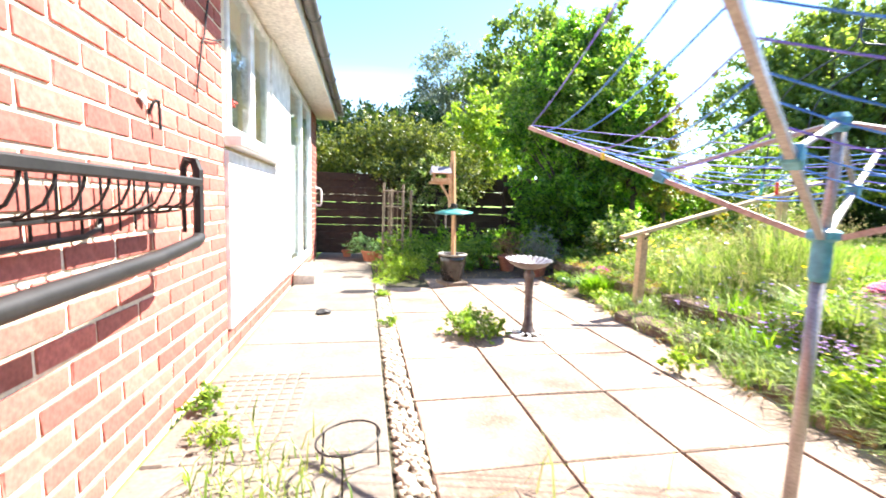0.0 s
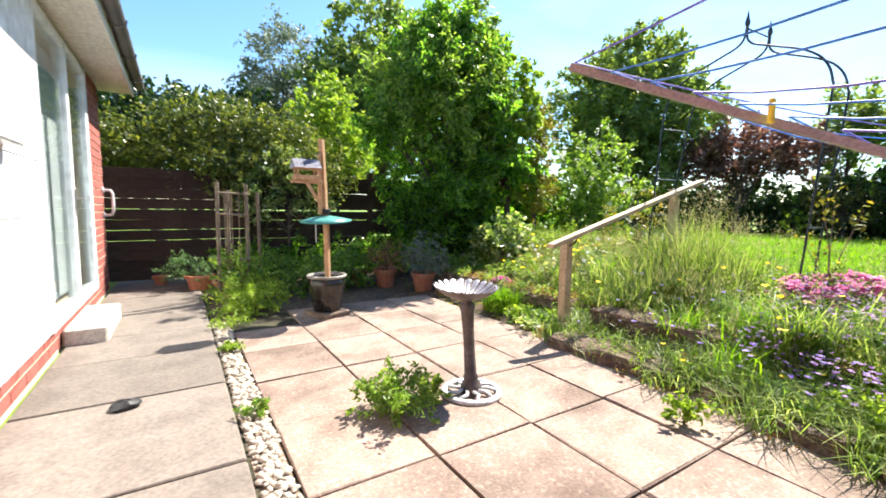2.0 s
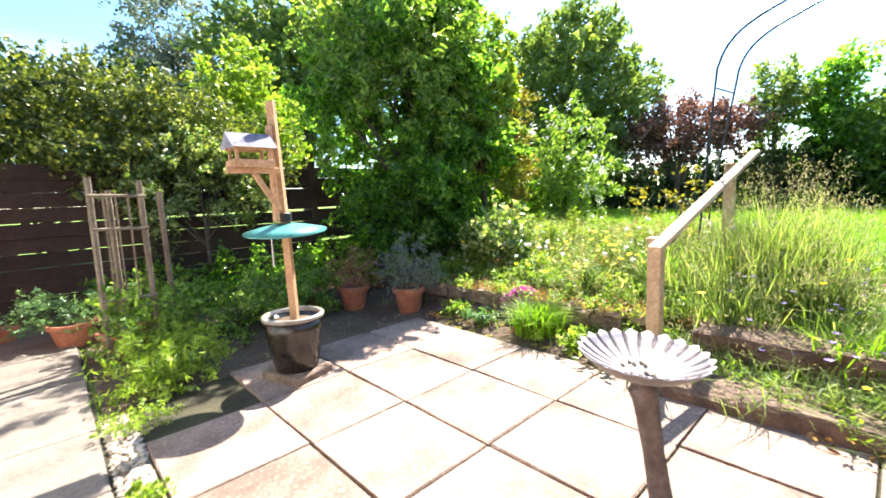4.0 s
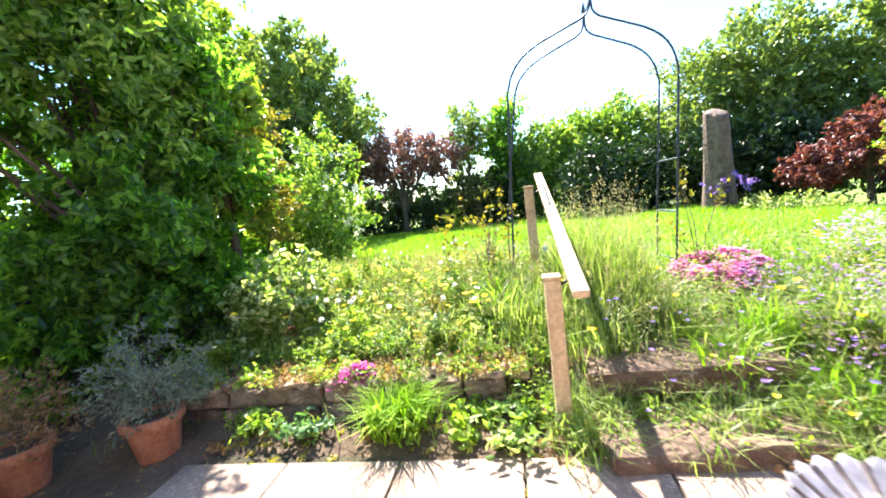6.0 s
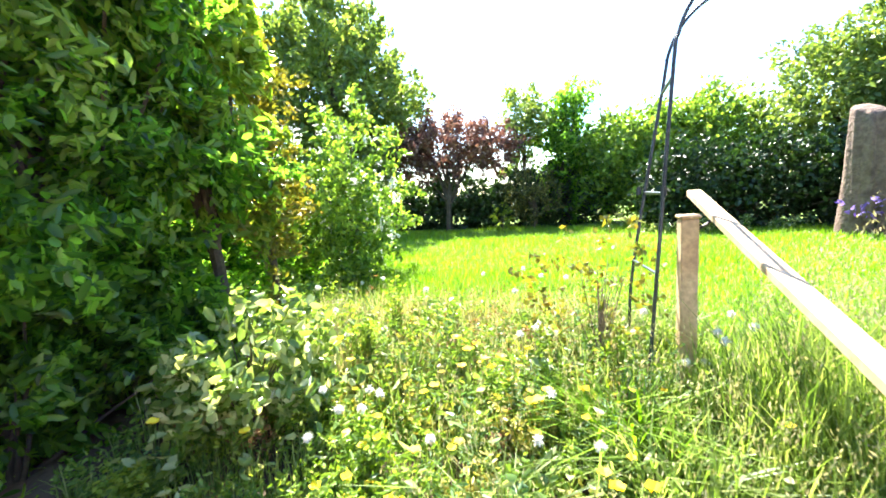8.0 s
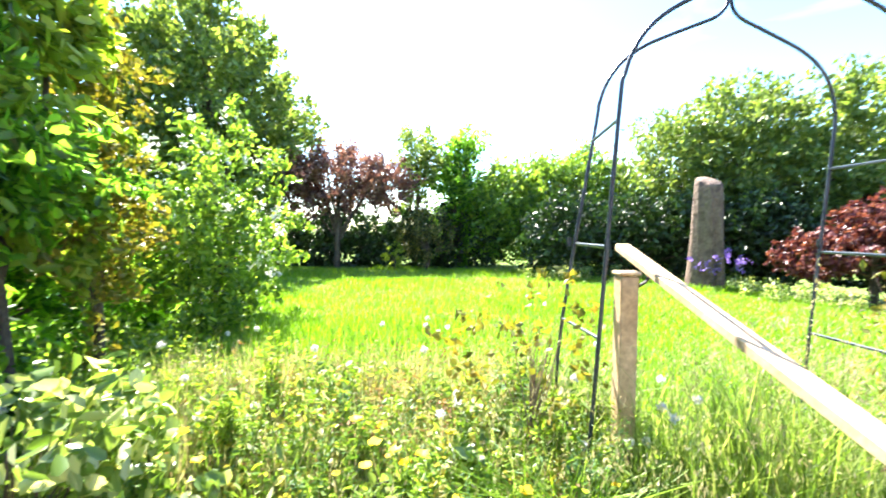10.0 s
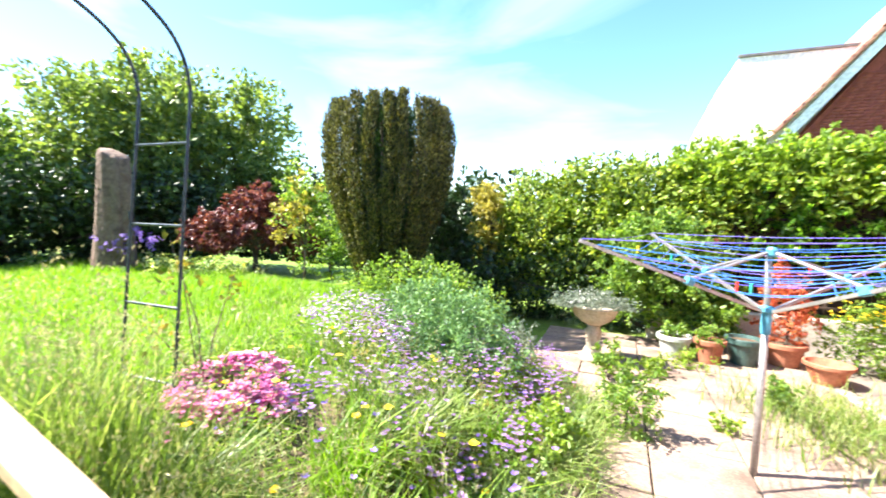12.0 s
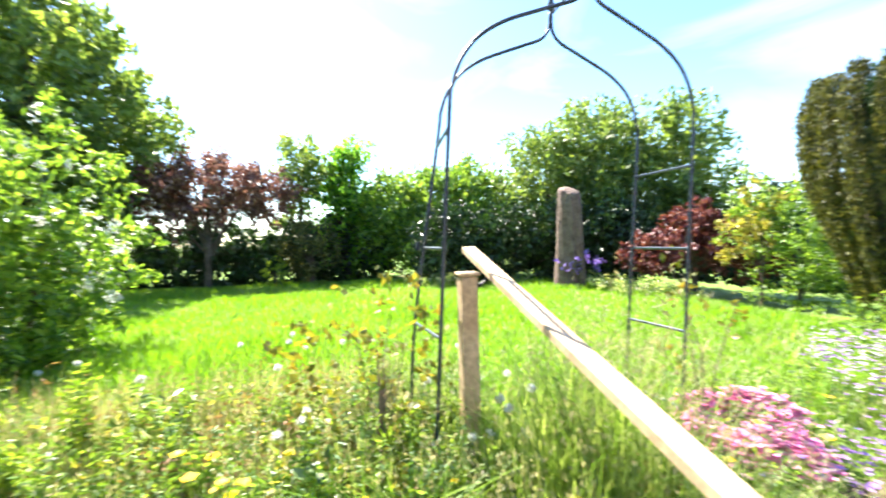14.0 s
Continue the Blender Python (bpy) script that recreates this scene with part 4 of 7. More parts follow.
def arch():
    ob = thing("garden_arch", (0, 0, 0), "thin blue-black metal garden arch with an ogee top", "arch")
    feet = {0: {0: (5.70, 3.45), 1: (5.64, 4.715)}, 1: {0: (6.08, 3.47), 1: (6.02, 4.745)}}

    def lean(z, hoop=0, side=0.0):
        return -0.065 * (z - 0.9) - hoop * (0.045 + 0.035 * side) * min(max((z - 1.0) / 0.9, 0.0), 1.0)
    tops = []
    for hoop in (0, 1):
        (xa, ya), (xb, yb) = feet[hoop][0], feet[hoop][1]
        mid, half = Vector(((xa + xb) / 2, (ya + yb) / 2, 0)), Vector(((xb - xa) / 2, (yb - ya) / 2, 0))
        bm = bmesh.new()
        for s in (-1, 1):
            g = float(land(mid.x, mid.y))
            prof = [(1.0, g - 0.1), (1.0, 0.6), (1.0, 1.0), (1.0, 1.90), (0.985, 2.02), (0.93, 2.13), (0.82, 2.225), (0.65, 2.30), (0.45, 2.355), (0.25, 2.405), (0.10, 2.445), (0.03, 2.49), (0.010, 2.54), (0.006, 2.60)]
            tube(curve([(mid.x + s * o * half.x, mid.y + s * o * half.y + lean(z, hoop, s * o), z) for o, z in prof], 4), 0.0085, 8, bm)
        part("hoop", bm, M["arch_iron"], ob, smooth=True)
        tops.append((mid.x, mid.y + lean(2.6, hoop)))
        part("finial", lathe([(0.009, 2.57), (0.009, 2.60), (0.016, 2.61), (0.020, 2.635), (0.011, 2.67), (0.002, 2.73)], 10), M["arch_iron"], ob, smooth=True).matrix_local = pose(tops[-1][0], tops[-1][1], 0)
    part("ridge_bar", tube([(*tops[0], 2.585), (*tops[1], 2.585)], 0.006, 6), M["arch_iron"], ob)
    for s in (0, 1):
        (xa, ya), (xb, yb) = feet[0][s], feet[1][s]
        for z in ((0.54, 0.917, 1.325, 1.735), (0.56, 1.0, 1.36, 1.85))[s]:
            part("rung", tube([(xa, ya + lean(z), z), (xb, yb + lean(z, 1, 2 * s - 1), z)], 0.0075, 6), M["arch_iron"], ob)
        for x, y in ((xa, ya), (xb, yb)):
            part("ferrule", lathe([(0.0125, 1.35), (0.0125, 1.39)], 8), M["arch_iron"], ob).matrix_local = pose(x, y + lean(1.37), 0)


arch()


def rough_block(sx, sy, sz, seed, wear=0.02):
    """A squared stone with chipped edges and an uneven face."""
    bm = box(-sx / 2, sx / 2, -sy / 2, sy / 2, -sz / 2, sz / 2, min(sx, sy, sz) * 0.09)
    bmesh.ops.subdivide_edges(bm, edges=[e for e in bm.edges if e.calc_length() > 0.07], cuts=3, use_grid_fill=True)
    for v in bm.verts:
        q = Vector((v.co.x * 13 + seed * 3.1, v.co.y * 13, v.co.z * 15))
        v.co += noise.noise_vector(q) * wear + noise.noise_vector(q * 3.1) * wear * 0.45
    return bm


def steps():
    for i, (x, d, z, ya, yb) in enumerate(((3.90, 0.40, 0.10, 3.52, 4.42), (4.34, 0.42, 0.27, 3.45, 4.40))):
        bm = rough_block(d, yb - ya, 0.15, 3 + i, 0.03)
        ob = tagged(part("garden_step", bm, M["step_stone"]), ("lower", "upper")[i] + " rough brown stone garden step overhung by grass", "step", "garden steps")
        ob.matrix_world = pose(x + d / 2, (ya + yb) / 2, z - 0.095, 0, 0, 2 - 3 * i)


steps()


def low_wall():
    ob = thing("stone_wall", (0, 0, 0), "low retaining wall of squared sandstone blocks with a broken capping", "stone wall")
    rng = random.Random(11)
    blocks = []
    for k in range(6):
        me = bpy.data.meshes.new("stone")
        bm = rough_block(0.20, 1.0 * (0.22, 0.30, 0.38)[k % 3], 0.105, 20 + k)
        bm.to_mesh(me)
        bm.free()
        me.materials.append(M["stone"])
        blocks.append((me, (0.22, 0.30, 0.38)[k % 3]))
    for row in range(2):
        y = 4.72 + 0.13 * row
        while y < 6.95:
            me, w = rng.choice(blocks)
            p = mesh_part("stone", me, M["stone"], ob)
            p.matrix_local = pose(4.52 + 0.015 * row + rng.uniform(-0.015, 0.015), y + w / 2, 0.035 + row * 0.112, rng.uniform(-2, 2), rng.uniform(-3, 3), rng.uniform(-4, 4))
            y += w + 0.012
    caps = []
    for k in range(4):
        me = bpy.data.meshes.new("capping_stone")
        bm = rough_block(0.15, (0.10, 0.15)[k % 2], 0.042, 40 + k, 0.026)
        bm.to_mesh(me)
        bm.free()
        me.materials.append(M["cap_stone"])
        caps.append((me, (0.10, 0.15)[k % 2]))
    y = 4.72
    while y < 6.9:
        me, w = rng.choice(caps)
        if rng.random() < 0.86:
            p = mesh_part("capping_stone", me, M["cap_stone"], ob)
            p.matrix_local = pose(4.53 + rng.uniform(-0.045, 0.045), y + w / 2, 0.212 + rng.uniform(-0.012, 0.012), rng.uniform(-7, 7), rng.uniform(-7, 7), rng.uniform(-18, 18))
        y += w + 0.015
    y = 1.2
    while y < 3.4:
        me, w = rng.choice(blocks)
        if rng.random() < 0.5:
            y += w + 0.1
            continue
        p = mesh_part("stone", me, M["stone"], ob)
        p.matrix_local = pose(4.02 + 0.15 * math.sin(y * 2), y, 0.02, rng.uniform(-8, 8), rng.uniform(-8, 8), rng.uniform(-30, 30)) @ Matrix.Diagonal((0.8, 0.8, 0.9, 1))
        y += w + 0.05


low_wall()


# ---- trees and hedges ----
def greenery():
    # behind the fence at the end of the patio
    plant("climber_hedge", "tangled green climber spilling over the fence", "hedge", (2.0, 9.5, 0),
          [(-0.8, 0, 1.75, 0.75, 0.5, 0.5), (0.1, 0.1, 1.95, 0.8, 0.5, 0.65), (0.9, -0.2, 1.85, 0.75, 0.5, 0.6), (1.5, -0.5, 1.55, 0.5, 0.45, 0.55), (0.3, -0.3, 1.5, 0.7, 0.3, 0.4), (-1.2, 0.3, 1.6, 0.5, 0.4, 0.4), (0.35, -0.62, 1.4, 0.36, 0.16, 0.42), (0.75, -0.65, 1.55, 0.4, 0.18, 0.4), (0.05, -0.6, 1.6, 0.35, 0.14, 0.25), (0.45, -0.66, 0.95, 0.2, 0.12, 0.4), (1.3, -0.62, 1.6, 0.4, 0.16, 0.3)],
          25000, 0.06, "leaf_olive", 21, 0.04, 10, inner=0.3, ragged=0.2, clumps=900, spread=0.07)
    plant("honeysuckle", "sunlit yellow-green honeysuckle on top of the fence", "climber", (2.0, 9.5, 0),
          [(-0.8, 0, 2.05, 0.7, 0.4, 0.3), (0.1, 0.1, 2.4, 0.7, 0.4, 0.3), (0.9, -0.2, 2.25, 0.6, 0.4, 0.3), (-1.4, 0.2, 1.9, 0.5, 0.4, 0.3)], 6500, 0.06, "leaf_olive", 121, 0.02, 6, ragged=0.3, clumps=420, spread=0.07)
    plant("rose_climber", "rambling rose with pale leaves on the fence", "shrub", (2.9, 8.75, 0),
          [(0, 0, 1.45, 0.42, 0.3, 0.5), (0.35, -0.05, 1.2, 0.35, 0.25, 0.4), (-0.4, 0, 1.2, 0.3, 0.25, 0.4)], 3600, 0.055, "blossom", 22, 0.02, 6)
    plant("lime_shrub", "bright lime-green leafy shrub behind the fence", "shrub", (4.35, 11.4, 0),
          [(0, 0, 2.7, 0.75, 0.7, 1.15), (0.3, 0, 2.2, 0.7, 0.6, 0.9), (-0.3, 0.1, 2.3, 0.6, 0.6, 0.8)], 12000, 0.10, "leaf_lime", 23, 0.07, 8, inner=0.3)
    plant("birch_tree", "tall pale airy tree beyond the fence", "tree", (4.6, 17.2, 0),
          [(0, 0, 5.2, 1.1, 1.0, 1.8), (-0.7, 0, 4.3, 0.9, 0.9, 1.3), (0.9, 0, 4.6, 0.8, 0.8, 1.2)], 9000, 0.14, "leaf_grey", 24, 0.10, 14, inner=0.1, spread=0.22)
    plant("ash_tree", "large rounded green tree beyond the fence", "tree", (7.2, 15.2, 0),
          [(0, 0, 5.6, 1.8, 1.5, 1.9), (-1.2, 0, 4.6, 1.3, 1.2, 1.5), (1.4, -0.3, 4.9, 1.3, 1.2, 1.6), (0, 0.2, 3.3, 2.2, 1.4, 1.4)], 26000, 0.18, "leaf_far", 25, 0.16, 14, inner=0.3)
    plant("far_bush", "dark green bushes beyond the fence", "hedge", (1.2, 15.5, 0),
          [(-1.5, 0, 2.9, 1.5, 1.0, 1.2), (0.2, 0, 3.1, 1.5, 1.0, 1.1), (1.9, 0, 3.0, 1.4, 1.0, 1.2), (-3.2, 0, 2.6, 1.5, 1, 1.3)], 14000, 0.2, "leaf_dark", 26, 0.1, 10, inner=0.3)
    # the big shrub mass
    lr = random.Random(77)
    girth = lambda z: float(np.interp(z, (0.5, 1.2, 1.9, 2.6, 3.3, 4.0), (0.5, 1.0, 1.2, 1.05, 0.7, 0.2)))
    shrub_lumps = []
    for _ in range(58):
        a, z = lr.uniform(0, 2 * math.pi), lr.uniform(0.6, 3.9)
        d = girth(z) * lr.uniform(0.55, 1.12)
        r = lr.uniform(0.16, 0.44)
        shrub_lumps.append((d * math.cos(a), d * 0.9 * math.sin(a), z, r, r, r * lr.uniform(0.6, 1.0)))
    plant("viburnum_shrub", "huge dark evergreen shrub with glossy sunlit leaves", "shrub", (5.25, 8.15, 0.1),
          shrub_lumps + [(0, 0, 1.9, 0.6, 0.6, 1.0), (0.1, 0, 2.9, 0.4, 0.4, 0.7), (-0.3, 0.2, 1.6, 0.6, 0.5, 0.8), (0.35, -0.25, 1.3, 0.5, 0.45, 0.7), (0.75, -0.25, 0.75, 0.45, 0.4, 0.5), (0.3, -0.5, 0.6, 0.5, 0.35, 0.4)],
          58000, 0.082, "leaf_shrub", 27, 0.06, 40, inner=0.25, droop=0.45, clumps=1500, spread=0.075, ragged=0.30, rounded=True, width=0.42)
    plant("laurel_bush", "dark leafy laurel filling the gap behind the big shrub", "shrub", (6.75, 8.75, 0.2),
          [(0, 0, 1.0, 0.7, 0.5, 1.0), (-0.6, 0.1, 0.9, 0.6, 0.5, 0.9), (0.7, -0.1, 0.8, 0.6, 0.5, 0.8), (-0.2, 0, 1.9, 0.5, 0.4, 0.6), (1.4, -0.3, 0.7, 0.6, 0.5, 0.75)], 15000, 0.09, "leaf_shrub", 227, 0.04, 10, inner=0.35)
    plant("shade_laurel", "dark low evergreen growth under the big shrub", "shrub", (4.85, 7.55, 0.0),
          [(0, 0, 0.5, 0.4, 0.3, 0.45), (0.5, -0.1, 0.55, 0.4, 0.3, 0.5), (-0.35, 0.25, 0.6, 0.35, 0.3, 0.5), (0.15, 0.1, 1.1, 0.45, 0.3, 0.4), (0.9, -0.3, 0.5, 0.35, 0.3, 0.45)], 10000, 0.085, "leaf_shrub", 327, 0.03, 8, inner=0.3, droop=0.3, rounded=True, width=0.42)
    # Paler leaf colour laid over the upper shrub to paint its sunlit crown.
    plant("shrub_lit_crown", "lighter leaves painting sunlight on the crown of the big shrub", "shrub", (5.2, 8.15, 0.1),
          [(0.1, -0.1, 3.4, 0.65, 0.6, 0.65), (0.7, -0.45, 2.6, 0.4, 0.4, 0.9), (-0.6, 0.1, 2.9, 0.6, 0.5, 0.6), (0.3, -0.7, 1.9, 0.5, 0.3, 0.8), (-0.9, -0.5, 2.7, 0.5, 0.4, 0.8), (-0.35, -1.0, 2.5, 0.5, 0.3, 0.7), (0.4, -0.9, 2.9, 0.4, 0.3, 0.6)], 13000, 0.072, "leaf_mid", 127, 0.03, 8, clumps=620, spread=0.07, ragged=0.25, rounded=True, width=0.42, droop=0.3)
    plant("cherry_tree", "young tree with upright bright green shoots", "tree", (6.15, 7.5, 0.2),
          [(0, 0, 1.9, 0.4, 0.36, 0.7), (0.2, -0.1, 2.6, 0.24, 0.22, 0.55), (-0.2, 0.1, 3.1, 0.2, 0.2, 0.6), (-0.45, 0.3, 3.75, 0.16, 0.16, 0.5), (-0.2, 0.15, 2.4, 0.34, 0.3, 0.6), (0.3, 0.1, 1.3, 0.35, 0.3, 0.5)], 6500, 0.105, "leaf_lime", 28, 0.05, 12, inner=0.3, droop=0.7, rounded=True, width=0.4)
    plant("orange_shrub", "yellow-bronze leaved shrub at the edge of the big shrub", "shrub", (6.72, 7.5, 0.32),
          [(0, 0, 1.4, 0.26, 0.3, 0.7), (0.12, 0, 2.0, 0.18, 0.18, 0.55), (-0.1, -0.1, 0.9, 0.3, 0.26, 0.6)], 3000, 0.06, "leaf_orange", 29, 0.03, 8)
    plant("elder_bush", "pale green bush with creamy blossom", "shrub", (8.2, 7.55, 0.42),
          [(0, 0, 1.15, 0.75, 0.6, 0.85), (0.6, -0.1, 0.8, 0.55, 0.45, 0.65), (-0.4, 0, 0.7, 0.45, 0.4, 0.6)], 7000, 0.075, "leaf_mid", 30, 0.03, 10, ragged=0.25, rounded=True)
    plant("elder_blossom", "creamy flower heads over the pale green bush", "flowers", (8.2, 7.55, 0.42),
          [(0, 0, 1.2, 0.75, 0.6, 0.85), (0.6, -0.1, 0.85, 0.55, 0.45, 0.65)], 2000, 0.04, "white_petal", 230, 0, clumps=110, spread=0.03, crown="petals")
    plant("bramble_bush", "glossy pale-leaved bramble at the corner of the bed", "shrub", (5.22, 6.58, 0.15),
          [(0, 0, 0.62, 0.22, 0.2, 0.24), (0.22, -0.1, 0.45, 0.22, 0.2, 0.24), (-0.18, 0.05, 0.46, 0.2, 0.18, 0.24), (0.05, -0.15, 0.3, 0.26, 0.22, 0.2)], 1500, 0.07, "blossom", 31, 0.015, 10, out=0.4, ragged=0.3, rounded=True, spread=0.06)
    # beyond the lawn
    plant("oak_tree", "broad green tree behind the lawn", "tree", (14.0, 10.6, 0.4),
          [(0, 0, 4.1, 1.9, 1.8, 1.8), (0.8, -1.0, 3.4, 1.3, 1.2, 1.5), (-1.0, 1.0, 3.6, 1.5, 1.4, 1.6), (0.1, 0, 5.3, 1.3, 1.2, 1.0), (-0.2, 0, 2.0, 1.8, 1.5, 1.3)], 27000, 0.17, "leaf_far", 32, 0.16, 18, inner=0.25)
    plant("copper_tree", "small copper-leaved tree with a flat crown", "tree", (14.9, 7.9, 0.4),
          [(0, 0, 2.35, 0.85, 1.1, 0.65), (0, -1.0, 2.2, 0.7, 0.85, 0.5), (-0.1, 0.9, 2.1, 0.7, 0.7, 0.6)], 8000, 0.13, "leaf_brown", 33, 0.07, 12, inner=0.15, spread=0.16)
    # The far hedge's shaded look is put into its leaf colour.
    plant("dark_hedge", "hedge along the far side of the lawn, shade painted into its dark leaves", "hedge", (15.7, 7.4, 0.4),
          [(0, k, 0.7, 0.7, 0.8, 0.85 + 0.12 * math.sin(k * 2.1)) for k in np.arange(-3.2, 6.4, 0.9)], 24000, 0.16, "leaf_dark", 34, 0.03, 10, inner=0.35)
    plant("ivy_spire", "ivy-clad dead trunk standing above the hedge", "tree", (15.6, 4.6, 0.4),
          [(0, 0, 1.2, 0.6, 0.75, 1.3), (0, 0.15, 2.6, 0.35, 0.4, 0.8), (0.05, -0.12, 3.35, 0.42, 0.48, 0.45), (0, 0.3, 2.2, 0.3, 0.35, 0.4), (0, -0.35, 1.9, 0.3, 0.35, 0.5)], 9000, 0.12, "leaf_shrub", 35, 0.14, 10, inner=0.25, ragged=0.25, spread=0.13)
    plant("thin_tree", "sparse leaning young tree", "tree", (15.7, 5.9, 0.4),
          [(0, 0, 3.2, 0.6, 0.55, 0.5), (0.1, -0.4, 2.5, 0.5, 0.4, 0.6), (0, 0.2, 2.0, 0.4, 0.4, 0.5)], 2600, 0.14, "leaf_far", 36, 0.05, 12, inner=0.1, spread=0.16)
    plant("round_bush", "clipped brown-green round bush", "shrub", (14.6, 5.55, 0.42),
          [(0, 0, 0.9, 0.6, 0.7, 0.7)], 4200, 0.06, "leaf_yew", 37, 0.05, 6, inner=0.3)
    plant("lime_bush", "small bright lime bush by the dark hedge", "shrub", (14.3, 6.35, 0.42),
          [(0, 0, 0.4, 0.22, 0.28, 0.32)], 900, 0.055, "leaf_lime", 38, 0.015, 5)
    plant("hawthorn_hedge", "tall loose hawthorn hedge behind the lawn", "hedge", (15.5, 1.6, 0.4),
          [(0, 1.9, 1.5, 0.8, 0.9, 1.2), (0.1, 0.8, 1.6, 0.9, 1.0, 1.35), (0, -0.4, 1.7, 0.9, 1.0, 1.5)], 19000, 0.15, "leaf_mid", 39, 0.06, 12, inner=0.25, spread=0.17)
    plant("willow_tree", "wide domed tree of light sunlit leaves", "tree", (13.7, -1.6, 0.4),
          [(0, 0, 2.5, 1.3, 1.4, 1.85), (0.4, 1.2, 2.1, 1.1, 1.1, 1.6), (-0.6, -1.0, 2.5, 1.1, 1.1, 1.75), (-1.3, -1.9, 2.4, 0.9, 0.9, 1.9), (0, 0, 1.0, 1.5, 1.8, 1.1)], 37000, 0.145, "leaf_far", 40, 0.12, 22, inner=0.25, spread=0.2)
    # Dark green laurel, taken near black to include the shade under the hedges.
    plant("laurel_hedge", "dark green clipped laurel hedge beside the lawn, deepened by painted shade", "hedge", (13.0, 0.7, 0.42),
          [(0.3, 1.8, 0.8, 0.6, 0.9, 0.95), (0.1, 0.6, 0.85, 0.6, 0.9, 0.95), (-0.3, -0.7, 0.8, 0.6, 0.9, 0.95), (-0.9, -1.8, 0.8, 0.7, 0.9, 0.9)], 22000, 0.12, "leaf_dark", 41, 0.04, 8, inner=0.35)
    plant("japanese_maple", "low domed maple with dark red leaves", "shrub", (9.95, -1.0, 0.45),
          [(0, 0, 0.85, 0.72, 0.72, 0.5), (0.45, 0.45, 0.62, 0.5, 0.5, 0.36), (-0.5, -0.5, 0.62, 0.5, 0.5, 0.38), (0, 0, 1.2, 0.4, 0.4, 0.3)], 12000, 0.085, "leaf_maple", 42, 0.05, 12, inner=0.25, droop=0.4)
    plant("golden_shrub", "loose yellow-green shrub between maple and yew", "shrub", (8.35, -1.1, 0.42),
          [(0, 0, 0.85, 0.6, 0.6, 0.85), (-0.4, 0.3, 0.6, 0.45, 0.45, 0.6), (0.35, 0.3, 1.2, 0.4, 0.4, 0.6)], 6000, 0.06, "leaf_mid", 43, 0.03, 12, ragged=0.4, inner=0.3, spread=0.08)
    plant("lime_spray", "sprays of lime-yellow leaves on a shrub", "shrub", (8.6, -0.75, 0.42),
          [(0, 0, 1.2, 0.4, 0.45, 0.5), (0.3, 0.1, 0.9, 0.3, 0.3, 0.4)], 1500, 0.07, "leaf_gold", 44, 0.02, 6)
    # boundary hedge on the near side
    plant("ivy_hedge", "tall ivy-covered boundary with glossy yellow-green leaves", "hedge", (3.2, -1.75, 0),
          [(-0.45, 0.05, 1.2, 0.45, 0.35, 0.85), (2.15, 0.0, 0.9, 0.4, 0.35, 0.8), (1.75, 0.1, 1.25, 0.55, 0.4, 0.95), (1.0, 0, 1.3, 0.7, 0.4, 1.0), (0.2, 0, 1.35, 0.7, 0.42, 1.02), (0.6, 0, 1.6, 0.9, 0.42, 0.7)], 27000, 0.075, "leaf_ivy", 45, 0.04, 10, inner=0.3, rounded=True)
    # Lower part of the ivy in darker leaves: shade painted as colour.
    plant("shade_coloured_ivy", "ivy at the foot of the boundary, shade painted into its leaf colour", "hedge", (3.2, -1.6, 0),
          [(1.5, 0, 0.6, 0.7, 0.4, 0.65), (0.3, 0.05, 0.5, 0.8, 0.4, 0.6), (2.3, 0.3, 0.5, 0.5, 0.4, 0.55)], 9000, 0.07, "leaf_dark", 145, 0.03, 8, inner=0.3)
    plant("privet_hedge", "bright green hedge on top of a dark trellis", "hedge", (1.3, -1.85, 0),
          [(k, 0, 2.15 + 0.04 * math.sin(k * 3), 0.55, 0.42, 0.44) for k in np.arange(-2.4, 1.75, 0.55)] + [(k, 0.08, 1.88, 0.5, 0.36, 0.36) for k in np.arange(-2.2, 1.6, 0.6)], 36000, 0.085, "leaf_lime", 46, 0.035, 10, inner=0.3, rounded=True)
    plant("dark_climber", "shaded green climber on the boundary trellis", "shrub", (1.4, -1.75, 0),
          [(k, 0.16, 1.35 + 0.2 * math.sin(k * 4), 0.34, 0.16, 0.5) for k in np.arange(-1.7, 1.1, 0.4)], 9000, 0.075, "leaf_shrub", 47, 0.02, 10, inner=0.3)
    plant("cotoneaster_shrub", "dense green shrub behind the stone urn", "shrub", (3.1, -0.95, 0),
          [(0, 0, 0.75, 0.55, 0.4, 0.65), (0.45, 0.1, 0.85, 0.4, 0.35, 0.6), (-0.3, 0.1, 0.45, 0.4, 0.3, 0.45), (0.2, 0, 1.2, 0.5, 0.35, 0.35)], 13000, 0.065, "leaf_mid", 48, 0.025, 8, inner=0.3)
    plant("gold_dome", "rounded golden-leaved bush by the yew", "shrub", (5.62, -1.4, 0.1),
          [(0, 0, 1.62, 0.27, 0.28, 0.26), (0, 0, 1.1, 0.25, 0.25, 0.55)], 5000, 0.05, "leaf_gold", 49, 0.03, 8, inner=0.3)
    # Shadow between yew and ivy is painted by this holly's dark leaves.
    plant("shade_coloured_holly", "glossy holly beside the yew, shade painted into its dark leaf colour", "shrub", (6.35, -1.25, 0.1),
          [(0, 0, 1.4, 0.4, 0.4, 0.65), (0, 0, 0.7, 0.5, 0.45, 0.7), (-0.6, 0.4, 0.5, 0.5, 0.4, 0.5)], 9000, 0.075, "leaf_dark", 50, 0.04, 8, inner=0.3)
